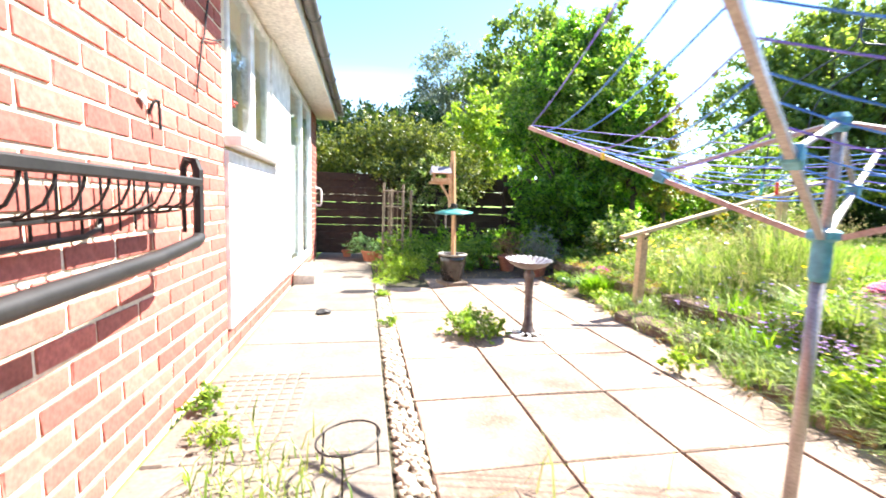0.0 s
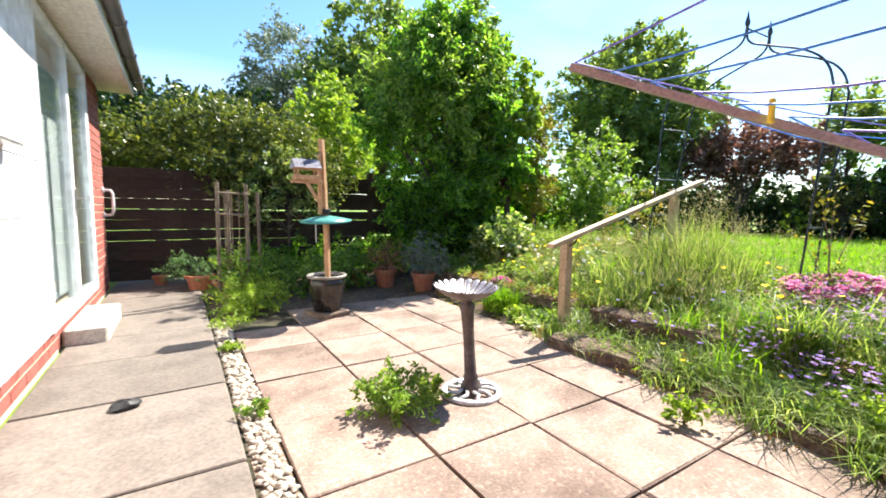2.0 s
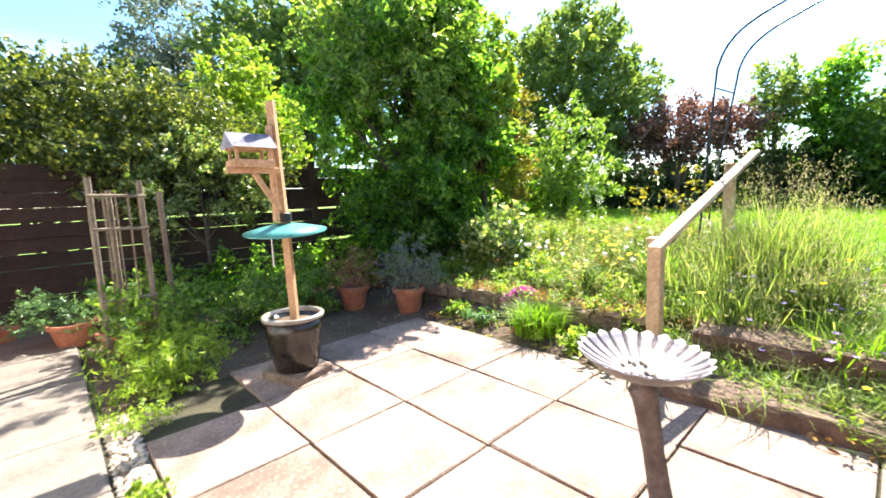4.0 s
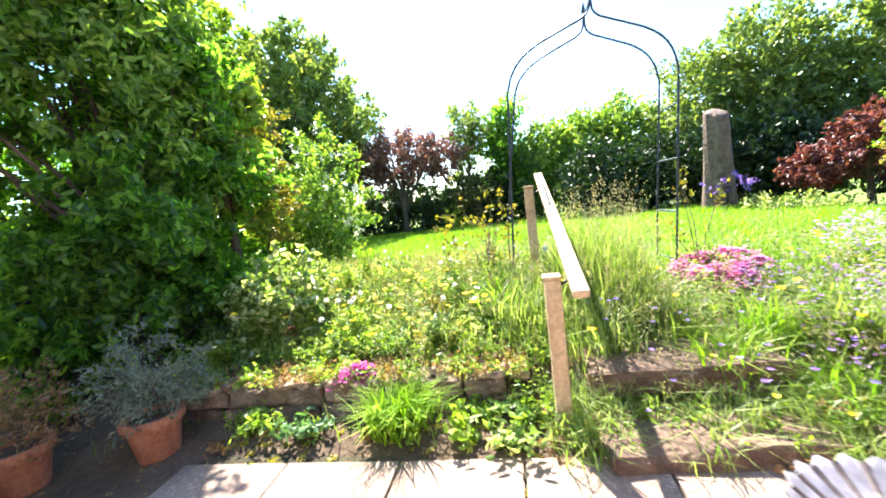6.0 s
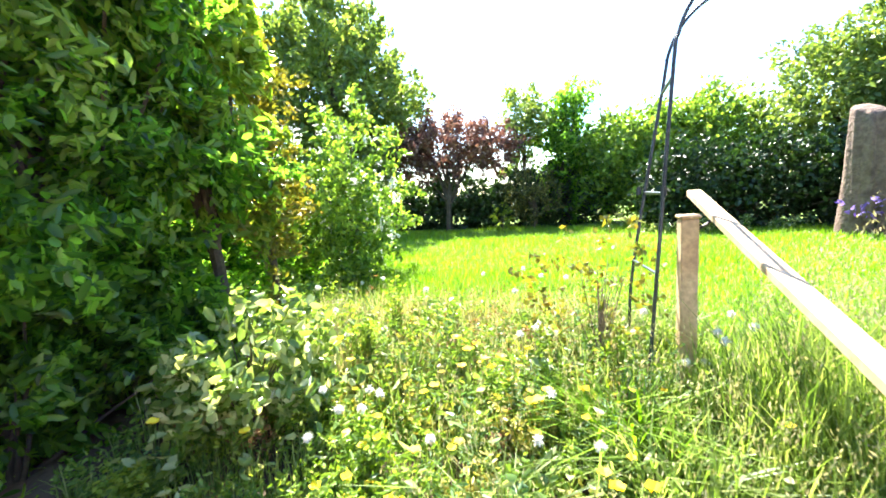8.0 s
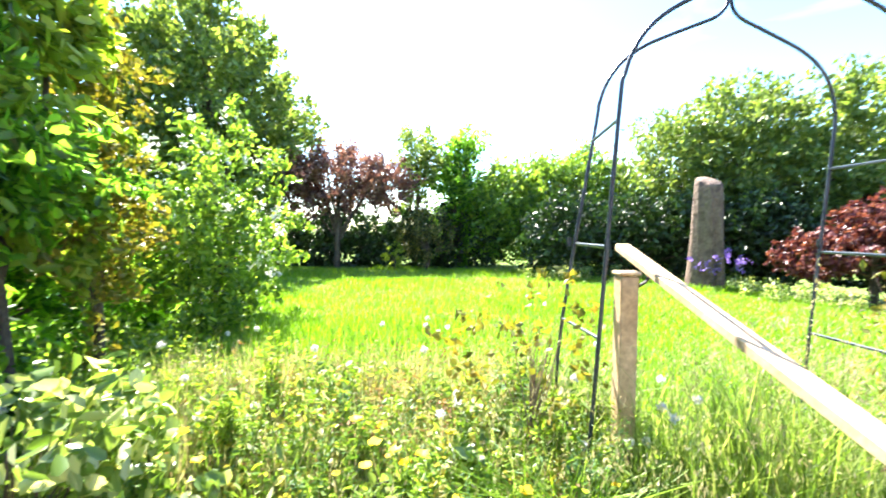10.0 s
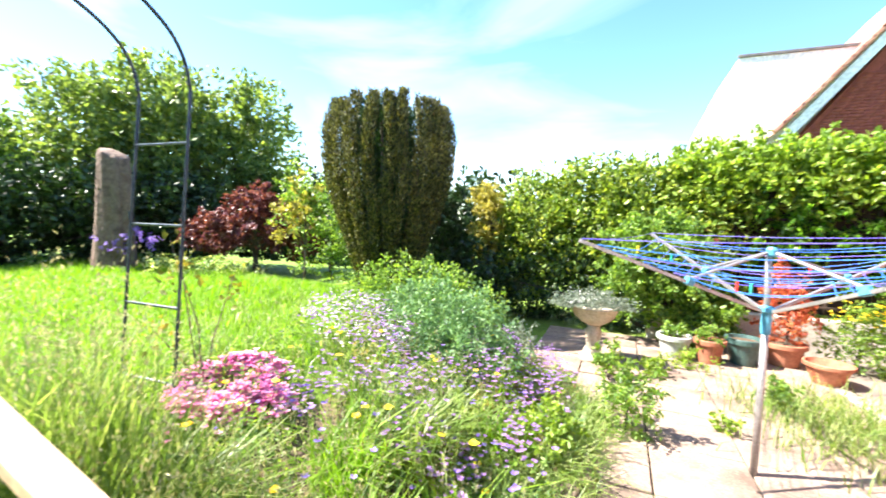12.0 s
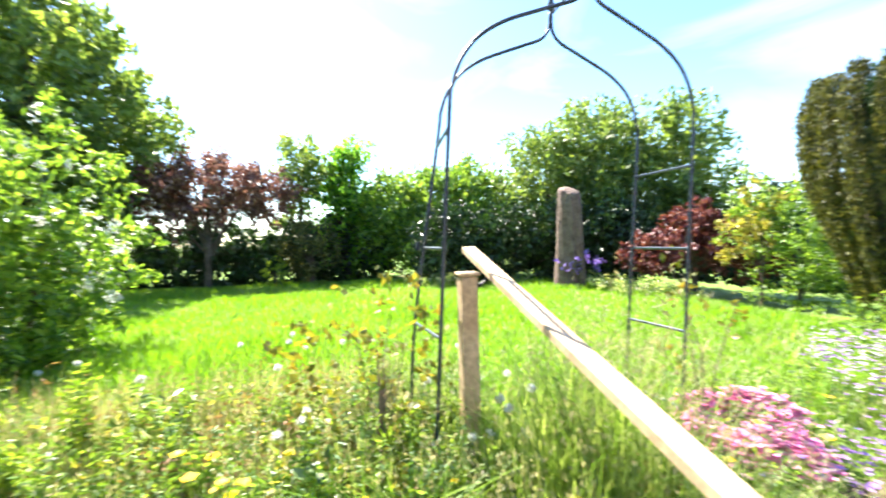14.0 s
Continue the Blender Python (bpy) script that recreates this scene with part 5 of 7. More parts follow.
    plant("hebe_bush", "rounded grey-green bush sprawling over the bed", "shrub", (4.98, 1.75, 0.12),
          [(0, 0, 0.40, 0.52, 0.48, 0.36), (0.3, -0.3, 0.42, 0.45, 0.4, 0.34), (-0.25, 0.15, 0.30, 0.4, 0.36, 0.28)], 12000, 0.042, "leaf_blue", 51, 0.02, 10, inner=0.3, width=0.38, clumps=700, spread=0.045)
    plant("euonymus_bush", "low yellow-green mound behind the grey-green bush", "shrub", (5.75, 0.9, 0.22),
          [(0, 0, 0.42, 0.62, 0.5, 0.36), (-0.45, -0.2, 0.32, 0.5, 0.4, 0.32), (0.5, 0.1, 0.3, 0.4, 0.4, 0.3)], 9000, 0.042, "leaf_mid", 52, 0.02, 8, inner=0.3, clumps=600, spread=0.045)
    plant("ladys_mantle", "bright yellow-green leafy clump at the paving edge", "plant", (4.08, 2.38, 0.0), [(0, 0, 0.2, 0.17, 0.2, 0.18), (-0.05, 0.18, 0.16, 0.14, 0.14, 0.14)], 1500, 0.034, "leaf_lime", 351, 0.008, 8, inner=0.3, rounded=True)
    plant("straw_herb", "straw-coloured low herb fading among the flowers", "plant", (4.46, 2.35, 0.08), [(0, 0, 0.1, 0.16, 0.22, 0.09)], 900, 0.026, "leaf_gold", 352, 0.006, 8, inner=0.3)
    plant("silver_herb", "small silver-blue herb at the foot of the bush", "plant", (4.55, 1.05, 0.05), [(0, 0, 0.22, 0.2, 0.2, 0.2)], 1100, 0.03, "leaf_grey", 353, 0.006, 8, inner=0.3)
    plant("edge_hedge", "neighbouring hedge closing the far corner", "hedge", (9.0, -3.6, 0.3),
          [(k, 0.1 * math.sin(k), 0.9, 0.9, 0.6, 1.2) for k in np.arange(-3.5, 4.5, 1.1)], 16000, 0.15, "leaf_dark", 53, 0.04, 10, inner=0.35)


greenery()


def yew():
    rng = np.random.default_rng(60)
    ob = thing("yew_tree", (6.52, 0.05, 0.15), "fastigiate golden yew clipped flat on top", "tree")
    n, ring, cols = 120000, 22, 40
    outer = np.arange(cols) < ring
    a = np.where(outer, np.arange(cols) * 2 * math.pi / ring + rng.normal(0, 0.05, cols), rng.uniform(0, 2 * math.pi, cols))
    rr = np.where(outer, rng.uniform(0.90, 1.02, cols), np.sqrt(rng.uniform(0.05, 0.30, cols)))
    fat = np.where(outer, rng.uniform(0.052, 0.075, cols), 0.13)
    top = 2.66 + 0.09 * rng.random(cols)
    k = np.where(rng.random(n) < 0.74, rng.integers(0, ring, n), rng.integers(ring, cols, n))
    h = rng.beta(1.2, 0.95, n)
    z = 0.15 + h * (top[k] - 0.15)
    radius = (0.30 + 0.47 * smooth01(0.1, 2.1, z)) * (1 - 0.12 * smooth01(2.3, 2.75, z)) * rr[k]
    round_way = rng.uniform(0, 2 * math.pi, n)
    plume = fat[k] * np.sqrt(rng.uniform(0.35, 1.1, n)) * (0.75 + 0.35 * smooth01(0.2, 1.8, z)) * (1 - 0.3 * smooth01(0.95, 1.0, h))
    wob = 0.03 * np.sin(z * 5 + k * 2.3)
    at = np.stack((np.cos(a[k] + wob) * radius + np.cos(round_way) * plume, np.sin(a[k] + wob) * radius + np.sin(round_way) * plume, z), axis=1) + rng.normal(size=(n, 3)) * 0.012
    tip = unit(np.stack((np.cos(round_way) * 0.5, np.sin(round_way) * 0.5, np.full(n, 0.9)), axis=1) + rng.normal(size=(n, 3)) * 0.35)
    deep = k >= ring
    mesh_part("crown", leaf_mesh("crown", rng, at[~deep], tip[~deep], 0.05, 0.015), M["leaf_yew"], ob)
    # Shade in the recesses between flutes is painted by the darker leaf colour.
    mesh_part("inner_shade_leaves", leaf_mesh("inner_shade_leaves", rng, at[deep], tip[deep], 0.055, 0.02), M["leaf_dark"], ob, "inner leaves between the flutes, coloured dark as painted shade")
    bm = bmesh.new()
    for i in range(10):
        b = 2 * math.pi * i / 10
        tube([(0.08 * math.cos(b), 0.08 * math.sin(b), -0.05), (0.26 * math.cos(b), 0.26 * math.sin(b), 1.0), (0.5 * math.cos(b), 0.5 * math.sin(b), 2.4)], [0.06, 0.045, 0.01], 6, bm)
    part("trunk", bm, M["bark"], ob)


yew()


def stump():
    ob = thing("standing_log", (11.25, 0.65, 0.42), "tall weathered tree trunk kept upright as a post", "tree trunk")
    rng = random.Random(2)
    ph = [rng.uniform(0, 6) for _ in range(6)]
    prof = [(0.29, -0.1), (0.25, 0.1), (0.225, 0.5), (0.21, 0.9), (0.20, 1.3), (0.19, 1.6), (0.18, 1.86), (0.165, 1.89), (0.05, 1.90)]
    bm = lathe(prof, 40, wave=lambda a, r, i: (r * (0.14 * math.sin(2 * a + ph[0]) + 0.07 * math.sin(5 * a + ph[3]) + 0.08 * math.sin(7 * a + ph[1] + i * 0.3) + 0.06 * math.sin(12 * a + ph[2] + i * 0.8)), (0.10 * math.cos(a) * r / 0.2) if i >= 6 else 0))
    part("log", bm, M["stump"], ob, smooth=True)
    plant("clematis", "violet-flowered clematis at the foot of the log", "climber", (11.05, 0.6, 0.42), [(0, 0, 0.5, 0.42, 0.42, 0.2)], 260, 0.07, "violet", 61, 0.012, 5)


stump()


# ---- lawn, meadow and flowers ----
def scatter(rng, n, x0, x1, y0, y1, keep=None):
    p = np.stack((rng.uniform(x0, x1, n), rng.uniform(y0, y1, n)), axis=1)
    if keep is not None:
        p = p[keep(p[:, 0], p[:, 1])]
    return np.concatenate((p, land(p[:, 0], p[:, 1])[:, None]), axis=1)


def stuff(name, me, mat, label, category):
    return tagged(mesh_part(name, me, M[mat]), label, category, kind="stuff")


def meadow():
    rng = np.random.default_rng(70)
    at = scatter(rng, 230000, 5.6, 14.6, -1.6, 11.5, lambda x, y: (y < 7.6 + 0.6 * np.sin(x) + (x > 9) * 2.5) & (rng.random(len(x)) < np.clip(1.9 - 0.13 * x, 0.3, 1)))
    h = 0.10 + 0.07 * (np.sin(at[:, 0] * 1.7 + 1) * np.sin(at[:, 1] * 1.3) > 0.2)
    stuff("lawn_grass", blade_mesh("lawn_grass", rng, at, h * 0.85, 0.0085, 0.6), "lawn", "unmown bright green lawn grass", "grass")
    off_phlox = lambda x, y: ((x - 5.42) / 0.46) ** 2 + ((y - 3.33) / 0.46) ** 2 > 1
    on_steps = lambda x, y: (x < 4.74) & (y > 3.56) & (y < 4.42) & (np.sin(x * 173.1 + y * 91.3) < 0.1)
    bare = lambda x, y: (np.sin(x * 5.3 + 1.1) * np.sin(y * 4.1 + 0.4) + 0.5 * np.sin(x * 11 + y * 7) < -0.45) & (x < bed_edge(y) + 1.0)
    in_bed = lambda x, y: off_phlox(x, y) & ~on_steps(x, y) & ~bare(x, y) & (x > bed_edge(y) + 0.12) & ((y < 4.65) | (x > bed_edge(y) + 0.74) | (np.sin(x * 91.7 + y * 57.3) > 0.94))
    tufted = lambda x, y: np.sin(x * 7.7 + 2 * np.sin(y * 3.1)) * np.sin(y * 6.3 + x) > rng.uniform(-0.9, 0.5, len(x))
    at = scatter(rng, 26000, 3.9, 7.2, 0.9, 7.2, lambda x, y: in_bed(x, y) & tufted(x, y) & (rng.random(len(x)) < 0.30 + 0.7 * np.exp(-((y - 3.6) / 1.0) ** 2) * (x < 6.2)))
    hh = 0.18 + 0.24 * np.exp(-((at[:, 1] - 3.7) / 1.0) ** 2) * (at[:, 0] < 6) * smooth01(0.1, 0.5, at[:, 0] - bed_edge(at[:, 1]))
    hh = hh * (0.75 + 0.5 * np.sin(at[:, 0] * 4.7 + 1) * np.sin(at[:, 1] * 5.9))
    stuff("meadow_grass", blade_mesh("meadow_grass", rng, at, hh, 0.009, 0.85), "grass", "tall arching wild grass in the raised bed", "grass")
    at = scatter(rng, 16000, 4.0, 6.6, 4.4, 7.2, lambda x, y: in_bed(x, y) & tufted(x, y))
    stuff("bed_stems", blade_mesh("bed_stems", rng, at, (0.26 + 0.20 * rng.random(len(at)) ** 2) * (0.5 + 0.5 * smooth01(0.7, 1.6, at[:, 0] - bed_edge(at[:, 1]))), 0.006, 0.4), "grass", "fine upright stems and blades in the bed", "grass")
    at = scatter(rng, 5200, 5.55, 6.6, 4.75, 6.9)
    stuff("seed_stems", blade_mesh("seed_stems", rng, at, 0.22 + 0.16 * rng.random(len(at)), 0.0055, 0.3), "seed", "upright yellow-brown stems in seed before the lawn", "grass")
    # long grass that leans over the edge of the paving
    at = scatter(rng, 7000, 3.75, 4.5, 1.4, 4.6, lambda x, y: (x > bed_edge(y) - 0.03) & ~on_steps(x, y) & (np.sin(x * 9 + y * 5.3) * np.sin(y * 7.1) > -0.15))
    stuff("edge_grass", blade_mesh("edge_grass", rng, at, 0.27, 0.0065, 1.3), "grass", "long pale grass flopping over the paving edge", "grass")
    # airy drift of flowering grass by the rail and the arch
    at = scatter(rng, 15000, 4.4, 6.3, 2.7, 5.1, lambda x, y: off_phlox(x, y) & ~on_steps(x, y) & (rng.random(len(x)) < np.exp(-((x - 5.3) / 0.5) ** 2 - ((y - 4.15) / 0.45) ** 2)))
    stuff("tall_grass", blade_mesh("tall_grass", rng, at, 0.42 + 0.50 * np.exp(-((at[:, 0] - 5.3) / 0.38) ** 2 - ((at[:, 1] - 4.15) / 0.35) ** 2), 0.0065, 0.5), "grass", "tall arching flowering grass beside the handrail", "grass")
    at = scatter(rng, 3600, 4.2, 6.4, 2.3, 5.8, lambda x, y: off_phlox(x, y) & (x > bed_edge(y) + 0.3) & (rng.random(len(x)) < 0.22 + 0.78 * np.exp(-((x - 5.25) / 0.6) ** 2 - ((y - 3.9) / 0.6) ** 2)))
    n = len(at)
    tall = 0.30 + 0.48 * np.exp(-((at[:, 0] - 5.3) / 0.5) ** 2 - ((at[:, 1] - 4.1) / 0.45) ** 2)
    top = at + np.stack((rng.normal(0, 0.09, n), rng.normal(0, 0.09, n), tall * rng.uniform(0.8, 1.25, n)), axis=1)
    k = np.repeat(np.arange(n), 12)
    pos = top[k] + rng.normal(size=(len(k), 3)) * np.array([0.02, 0.02, 0.05])
    stuff("grass_seed_heads", leaf_mesh("grass_seed_heads", rng, pos, unit(rng.normal(size=(len(k), 3)) * 0.5 + [0, 0, 1]), 0.022, 0.0045), "seed", "pale feathery grass seed heads", "grass")
    stalk = raw_mesh("stalks", np.stack((at - [0.0012, 0, 0], at + [0.0012, 0, 0], top), axis=1).reshape(-1, 3), np.arange(n * 3).reshape(-1, 3))
    stuff("grass_stalks", stalk, "grass", "thin grass stalks", "grass")


meadow()


def weeds(name, label, mat, n, leaf, x0, x1, y0, y1, height, seed, width=0.5, dense=None, up=0.5, clump=14):
    """Low broad-leaved growth: many leaves on short stems in little tufts."""
    rng = np.random.default_rng(seed)
    base = scatter(rng, max(8, n // clump), x0, x1, y0, y1, dense)
    k = rng.integers(0, len(base), n)
    back = 0.5 + 0.5 * smooth01(0.7, 1.7, base[:, 0] - bed_edge(base[:, 1]))
    h = height * rng.beta(1.6, 1.3, n) * (rng.uniform(0.55, 1.2, len(base)) * back)[k]
    at = base[k] + np.stack((rng.normal(0, leaf * 0.9, n), rng.normal(0, leaf * 0.9, n), h + 0.01), axis=1)
    tip = unit(rng.normal(size=(n, 3)) * np.array([1, 1, 0.5]) + [0, 0, up])
    me = leaf_mesh(name, rng, at, tip, leaf, leaf * width, rounded=True)
    return stuff(name, me, mat, label, "plants")


def bloom_mesh(name, rng, at, size, petals=5, fat=0.42):
    """Small open flowers: petals in a ring."""
    n = len(at)
    k = np.repeat(np.arange(n), petals)
    a = np.tile(np.arange(petals) * 2 * math.pi / petals, n) + rng.uniform(0, 6, n)[k]
    tip = unit(np.stack((np.cos(a), np.sin(a), np.full(len(k), 0.45)), axis=1) + rng.normal(size=(n, 3))[k] * 0.25)
    s = size * rng.uniform(0.7, 1.2, (n, 1))[k]
    pos = at[k] + tip * s * 0.5
    side = unit(np.cross(tip, [0, 0, 1.0]))
    v = np.stack((pos - tip * s * 0.5, pos + side * s * fat, pos + tip * s * 0.5, pos - side * s * fat), axis=1).reshape(-1, 3)
    i = np.arange(len(k))[:, None] * 4
    return raw_mesh(name, v, np.concatenate((i + [[0, 1, 2]], i + [[0, 2, 3]])))


def flowers(name, label, mat, n, size, x0, x1, y0, y1, h0, h1, seed, dense=None, petals=5):
    rng = np.random.default_rng(seed)
    at = scatter(rng, n, x0, x1, y0, y1, dense)
    at[:, 2] += rng.uniform(h0, h1, len(at))
    return stuff(name, bloom_mesh(name, rng, at, size, petals, 0.75 if petals == 4 else 0.42), mat, label, "flowers")


def bed_planting():
    bed = lambda x, y: (x > bed_edge(y) + 0.05) & ((y < 4.65) | (x > bed_edge(y) + 0.74) | (np.sin(x * 91.7 + y * 57.3) > 0.93))
    weeds("bed_weeds", "mixed leafy weeds filling the raised bed", "leaf_mid", 12000, 0.034, 3.9, 6.3, 4.5, 7.2, 0.34, 80, 0.38, bed, clump=34)
    weeds("bed_herbs", "bright yellow-green leafy herbs in the bed", "leaf_lime", 7500, 0.03, 4.0, 6.4, 4.6, 7.0, 0.36, 81, 0.38, bed, clump=40)
    weeds("bed_weeds", "dark leafy growth at the edge of the paving", "leaf_mid", 10000, 0.032, 3.85, 5.9, 0.9, 4.5, 0.30, 82, 0.4, clump=36, dense=lambda x, y: bed(x, y) & (np.sin(x * 5.1 + y * 3.3) * np.sin(y * 4.7 - x) > -0.35))
    weeds("bed_herbs", "bright young leaves among the flowers", "leaf_lime", 5600, 0.028, 3.85, 5.6, 0.6, 4.0, 0.28, 83, 0.45, bed, clump=44)
    weeds("gold_herbs", "patches of yellow-gold low herbs among the flowers", "leaf_gold", 3400, 0.022, 4.0, 5.9, 1.2, 3.4, 0.14, 183, 0.6, lambda x, y: bed(x, y) & (np.sin(x * 6.1 + 1) * np.sin(y * 5.2 + 2) > 0.35), clump=60)
    weeds("blue_herbs", "grey-green feathery growth among the grasses", "leaf_blue", 6000, 0.026, 3.95, 6.2, 1.2, 6.9, 0.34, 184, 0.22, bed, 0.8, clump=70)
    weeds("dead_leaves", "brown withered leaves at the bed edge", "dry", 3800, 0.045, 3.78, 5.0, 1.0, 6.6, 0.10, 84, 0.5, lambda x, y: bed(x, y) & (x < bed_edge(y) + 0.9))
    weeds("lavender_haze", "fine brownish seedling stems before the lawn", "dry", 2600, 0.03, 5.6, 6.8, 4.9, 6.6, 0.30, 85, 0.3)
    weeds("marjoram", "yellow-leaved marjoram mounds", "leaf_gold", 2600, 0.03, 5.3, 6.3, 4.9, 6.3, 0.26, 86, 0.6)
    weeds("rough_edge", "rough weeds at the foot of the hedges", "blossom", 5200, 0.05, 9.2, 13.2, -0.9, 4.2, 0.28, 87, 0.5, lambda x, y: (y < 0.6 + 0.3 * np.sin(x * 2) - 0.12 * (x - 9.2)) | ((x > 12.2 + 0.2 * np.sin(y * 4)) & (y > 0.8)))
    weeds("rough_edge", "weedy fringe below the big shrub", "leaf_mid", 4200, 0.055, 5.6, 9.8, 6.5, 8.2, 0.30, 88, 0.5, lambda x, y: y > 6.9 + 0.15 * (x - 5.6) * (x > 7))
    weeds("moss", "yellow-green moss and stonecrop in the paving edge", "leaf_gold", 3600, 0.014, 3.78, 4.3, 4.7, 6.4, 0.03, 89, 0.7, None, 0.5, 40)
    # Pale leaves, with extra ones whose colour paints whitish highlights over the bed.
    weeds("bed_foliage", "large pale floppy leaves in the bed, many as painted highlights", "blossom", 700, 0.058, 4.5, 5.9, 4.8, 6.9, 0.40, 180, 0.5, bed, clump=9)
    flowers("poppies", "yellow poppies scattered through the bed", "yellow_petal", 44, 0.026, 4.2, 5.6, 4.6, 6.7, 0.28, 0.46, 90, bed, 4)
    flowers("poppies", "yellow poppies among the grasses", "yellow_petal", 22, 0.024, 4.0, 5.4, 1.6, 4.4, 0.28, 0.45, 91, bed, 4)
    flowers("forget_me_nots", "haze of violet forget-me-nots along the bed", "mauve", 2200, 0.017, 4.05, 5.3, 1.0, 3.3, 0.16, 0.34, 92, lambda x, y: bed(x, y) & (np.sin(x * 7.3 + 0.6) * np.sin(y * 6.1 + 1.3) > -0.1))
    flowers("bluebells", "deep violet-blue flowers dotted along the bed edge", "violet", 150, 0.02, 3.95, 5.3, 1.1, 4.3, 0.16, 0.36, 292, bed)
    mounds = lambda x, y: ((x - 5.57) / 0.55) ** 2 + ((y - 2.03) / 0.56) ** 2 < 0.8 + 0.35 * np.sin(x * 11 + 1) * np.sin(y * 9)
    flowers("thrift_flowers", "pale mauve and white flower mounds", "white_petal", 420, 0.015, 5.0, 6.1, 1.4, 2.6, 0.19, 0.32, 93, mounds)
    flowers("thrift_flowers", "mauve flowers on the mounds", "mauve", 900, 0.017, 5.0, 6.1, 1.4, 2.6, 0.20, 0.33, 94, mounds)
    blob = lambda cx, cy, rx, ry: (lambda x, y: ((x - cx) / rx) ** 2 + ((y - cy) / ry) ** 2 < 1)
    pr = np.random.default_rng(95)
    cush = np.stack((5.54 + 0.23 * np.cos(np.arange(13) * 0.483) * pr.uniform(0.45, 1.1, 13), 3.26 + 0.26 * np.sin(np.arange(13) * 0.483) * pr.uniform(0.45, 1.1, 13)), axis=1)
    pick = pr.integers(0, 13, 2300)
    offs = pr.normal(size=(2300, 2)) * 0.05
    px, py = cush[pick, 0] + offs[:, 0], cush[pick, 1] + offs[:, 1]
    pz = land(px, py) + pr.uniform(0.15, 0.21, 13)[pick] + 0.03 - 4.0 * (offs ** 2).sum(axis=1) + pr.normal(size=2300) * 0.012
    stuff("phlox", bloom_mesh("phlox", pr, np.stack((px, py, pz), axis=1), 0.022, 5), "pink", "loose cushions of pink phlox in full flower", "flowers")
    mr = np.random.default_rng(96)
    m2 = mr.normal(size=(620, 2)) * np.array([0.045, 0.075])
    mz = 0.275 - 3.0 * (m2 ** 2).sum(axis=1) + mr.normal(size=620) * 0.010
    stuff("phlox", bloom_mesh("phlox", mr, np.stack((4.52 + m2[:, 0], 5.72 + m2[:, 1], mz), axis=1), 0.016, 5), "magenta", "small magenta cushion spilling over the stone wall", "flowers")
    wr = np.random.default_rng(297)
    for name, mat, n, size, lab in (("wall_moss", "leaf_gold", 2600, 0.016, "yellow-green moss and stonecrop on the stone wall"), ("wall_litter", "dry", 1500, 0.026, "brown leaf litter on top of the stone wall"), ("wall_weeds", "leaf_mid", 1700, 0.034, "small green weeds rooted in the stone wall")):
        knot = np.stack((wr.uniform(4.42, 4.68, 60), wr.uniform(4.75, 6.9, 60)), axis=1)[wr.integers(0, 60, n)] + wr.normal(size=(n, 2)) * 0.03
        lift = 0.238 + np.abs(wr.normal(size=n)) * size * 0.9
        stuff(name, leaf_mesh(name, wr, np.concatenate((knot, lift[:, None]), axis=1), unit(wr.normal(size=(n, 3)) * [1, 1, 0.5] + [0, 0, 0.3]), size, size * 0.5, rounded=True), mat, lab, "plants")
    weeds("faded_phlox", "faded straw-coloured cushion on the stone wall", "dry", 900, 0.018, 4.3, 4.9, 5.2, 5.7, 0.05, 296, 0.5, blob(4.60, 5.5, 0.10, 0.15), 0.5, 20)
    flowers("phlox", "small magenta flowers at the bed edge", "magenta", 150, 0.016, 3.9, 4.5, 1.6, 2.3, 0.14, 0.2, 97, blob(4.15, 1.95, 0.14, 0.2))
    flowers("honesty_flowers", "clusters of mauve flowers at the edge of the bed", "mauve", 420, 0.02, 3.95, 4.6, 1.0, 2.5, 0.16, 0.32, 192, lambda x, y: np.sin(x * 13 + 1) * np.sin(y * 9) > 0.35)
    weeds("red_stems", "reddish-brown dying stems at the corner of the bed", "dry", 900, 0.035, 3.9, 4.6, 1.0, 2.6, 0.2, 193, 0.3, lambda x, y: np.sin(x * 8) * np.sin(y * 6) > 0.2)
    cr = np.random.default_rng(98)
    heads = scatter(cr, 42, 4.9, 7.4, 4.3, 7.2)
    heads[:, 2] += cr.uniform(0.27, 0.46, len(heads)) * (1 - 0.35 * smooth01(6.0, 7.0, heads[:, 0]))
    k = np.repeat(np.arange(len(heads)), 70)
    ray = unit(cr.normal(size=(len(k), 3)))
    stuff("dandelion_clocks", leaf_mesh("dandelion_clocks", cr, heads[k] + ray * 0.013, ray, 0.022, 0.006), "white_petal", "round white dandelion clocks in the long grass", "flowers")
    weeds("phlox_leaves", "fine leaves under the pink phlox", "leaf_mid", 3600, 0.03, 5.1, 6.0, 2.7, 3.8, 0.2, 99, 0.35, blob(5.54, 3.25, 0.34, 0.42))
    # tufts that stand alone
    rng = np.random.default_rng(100)
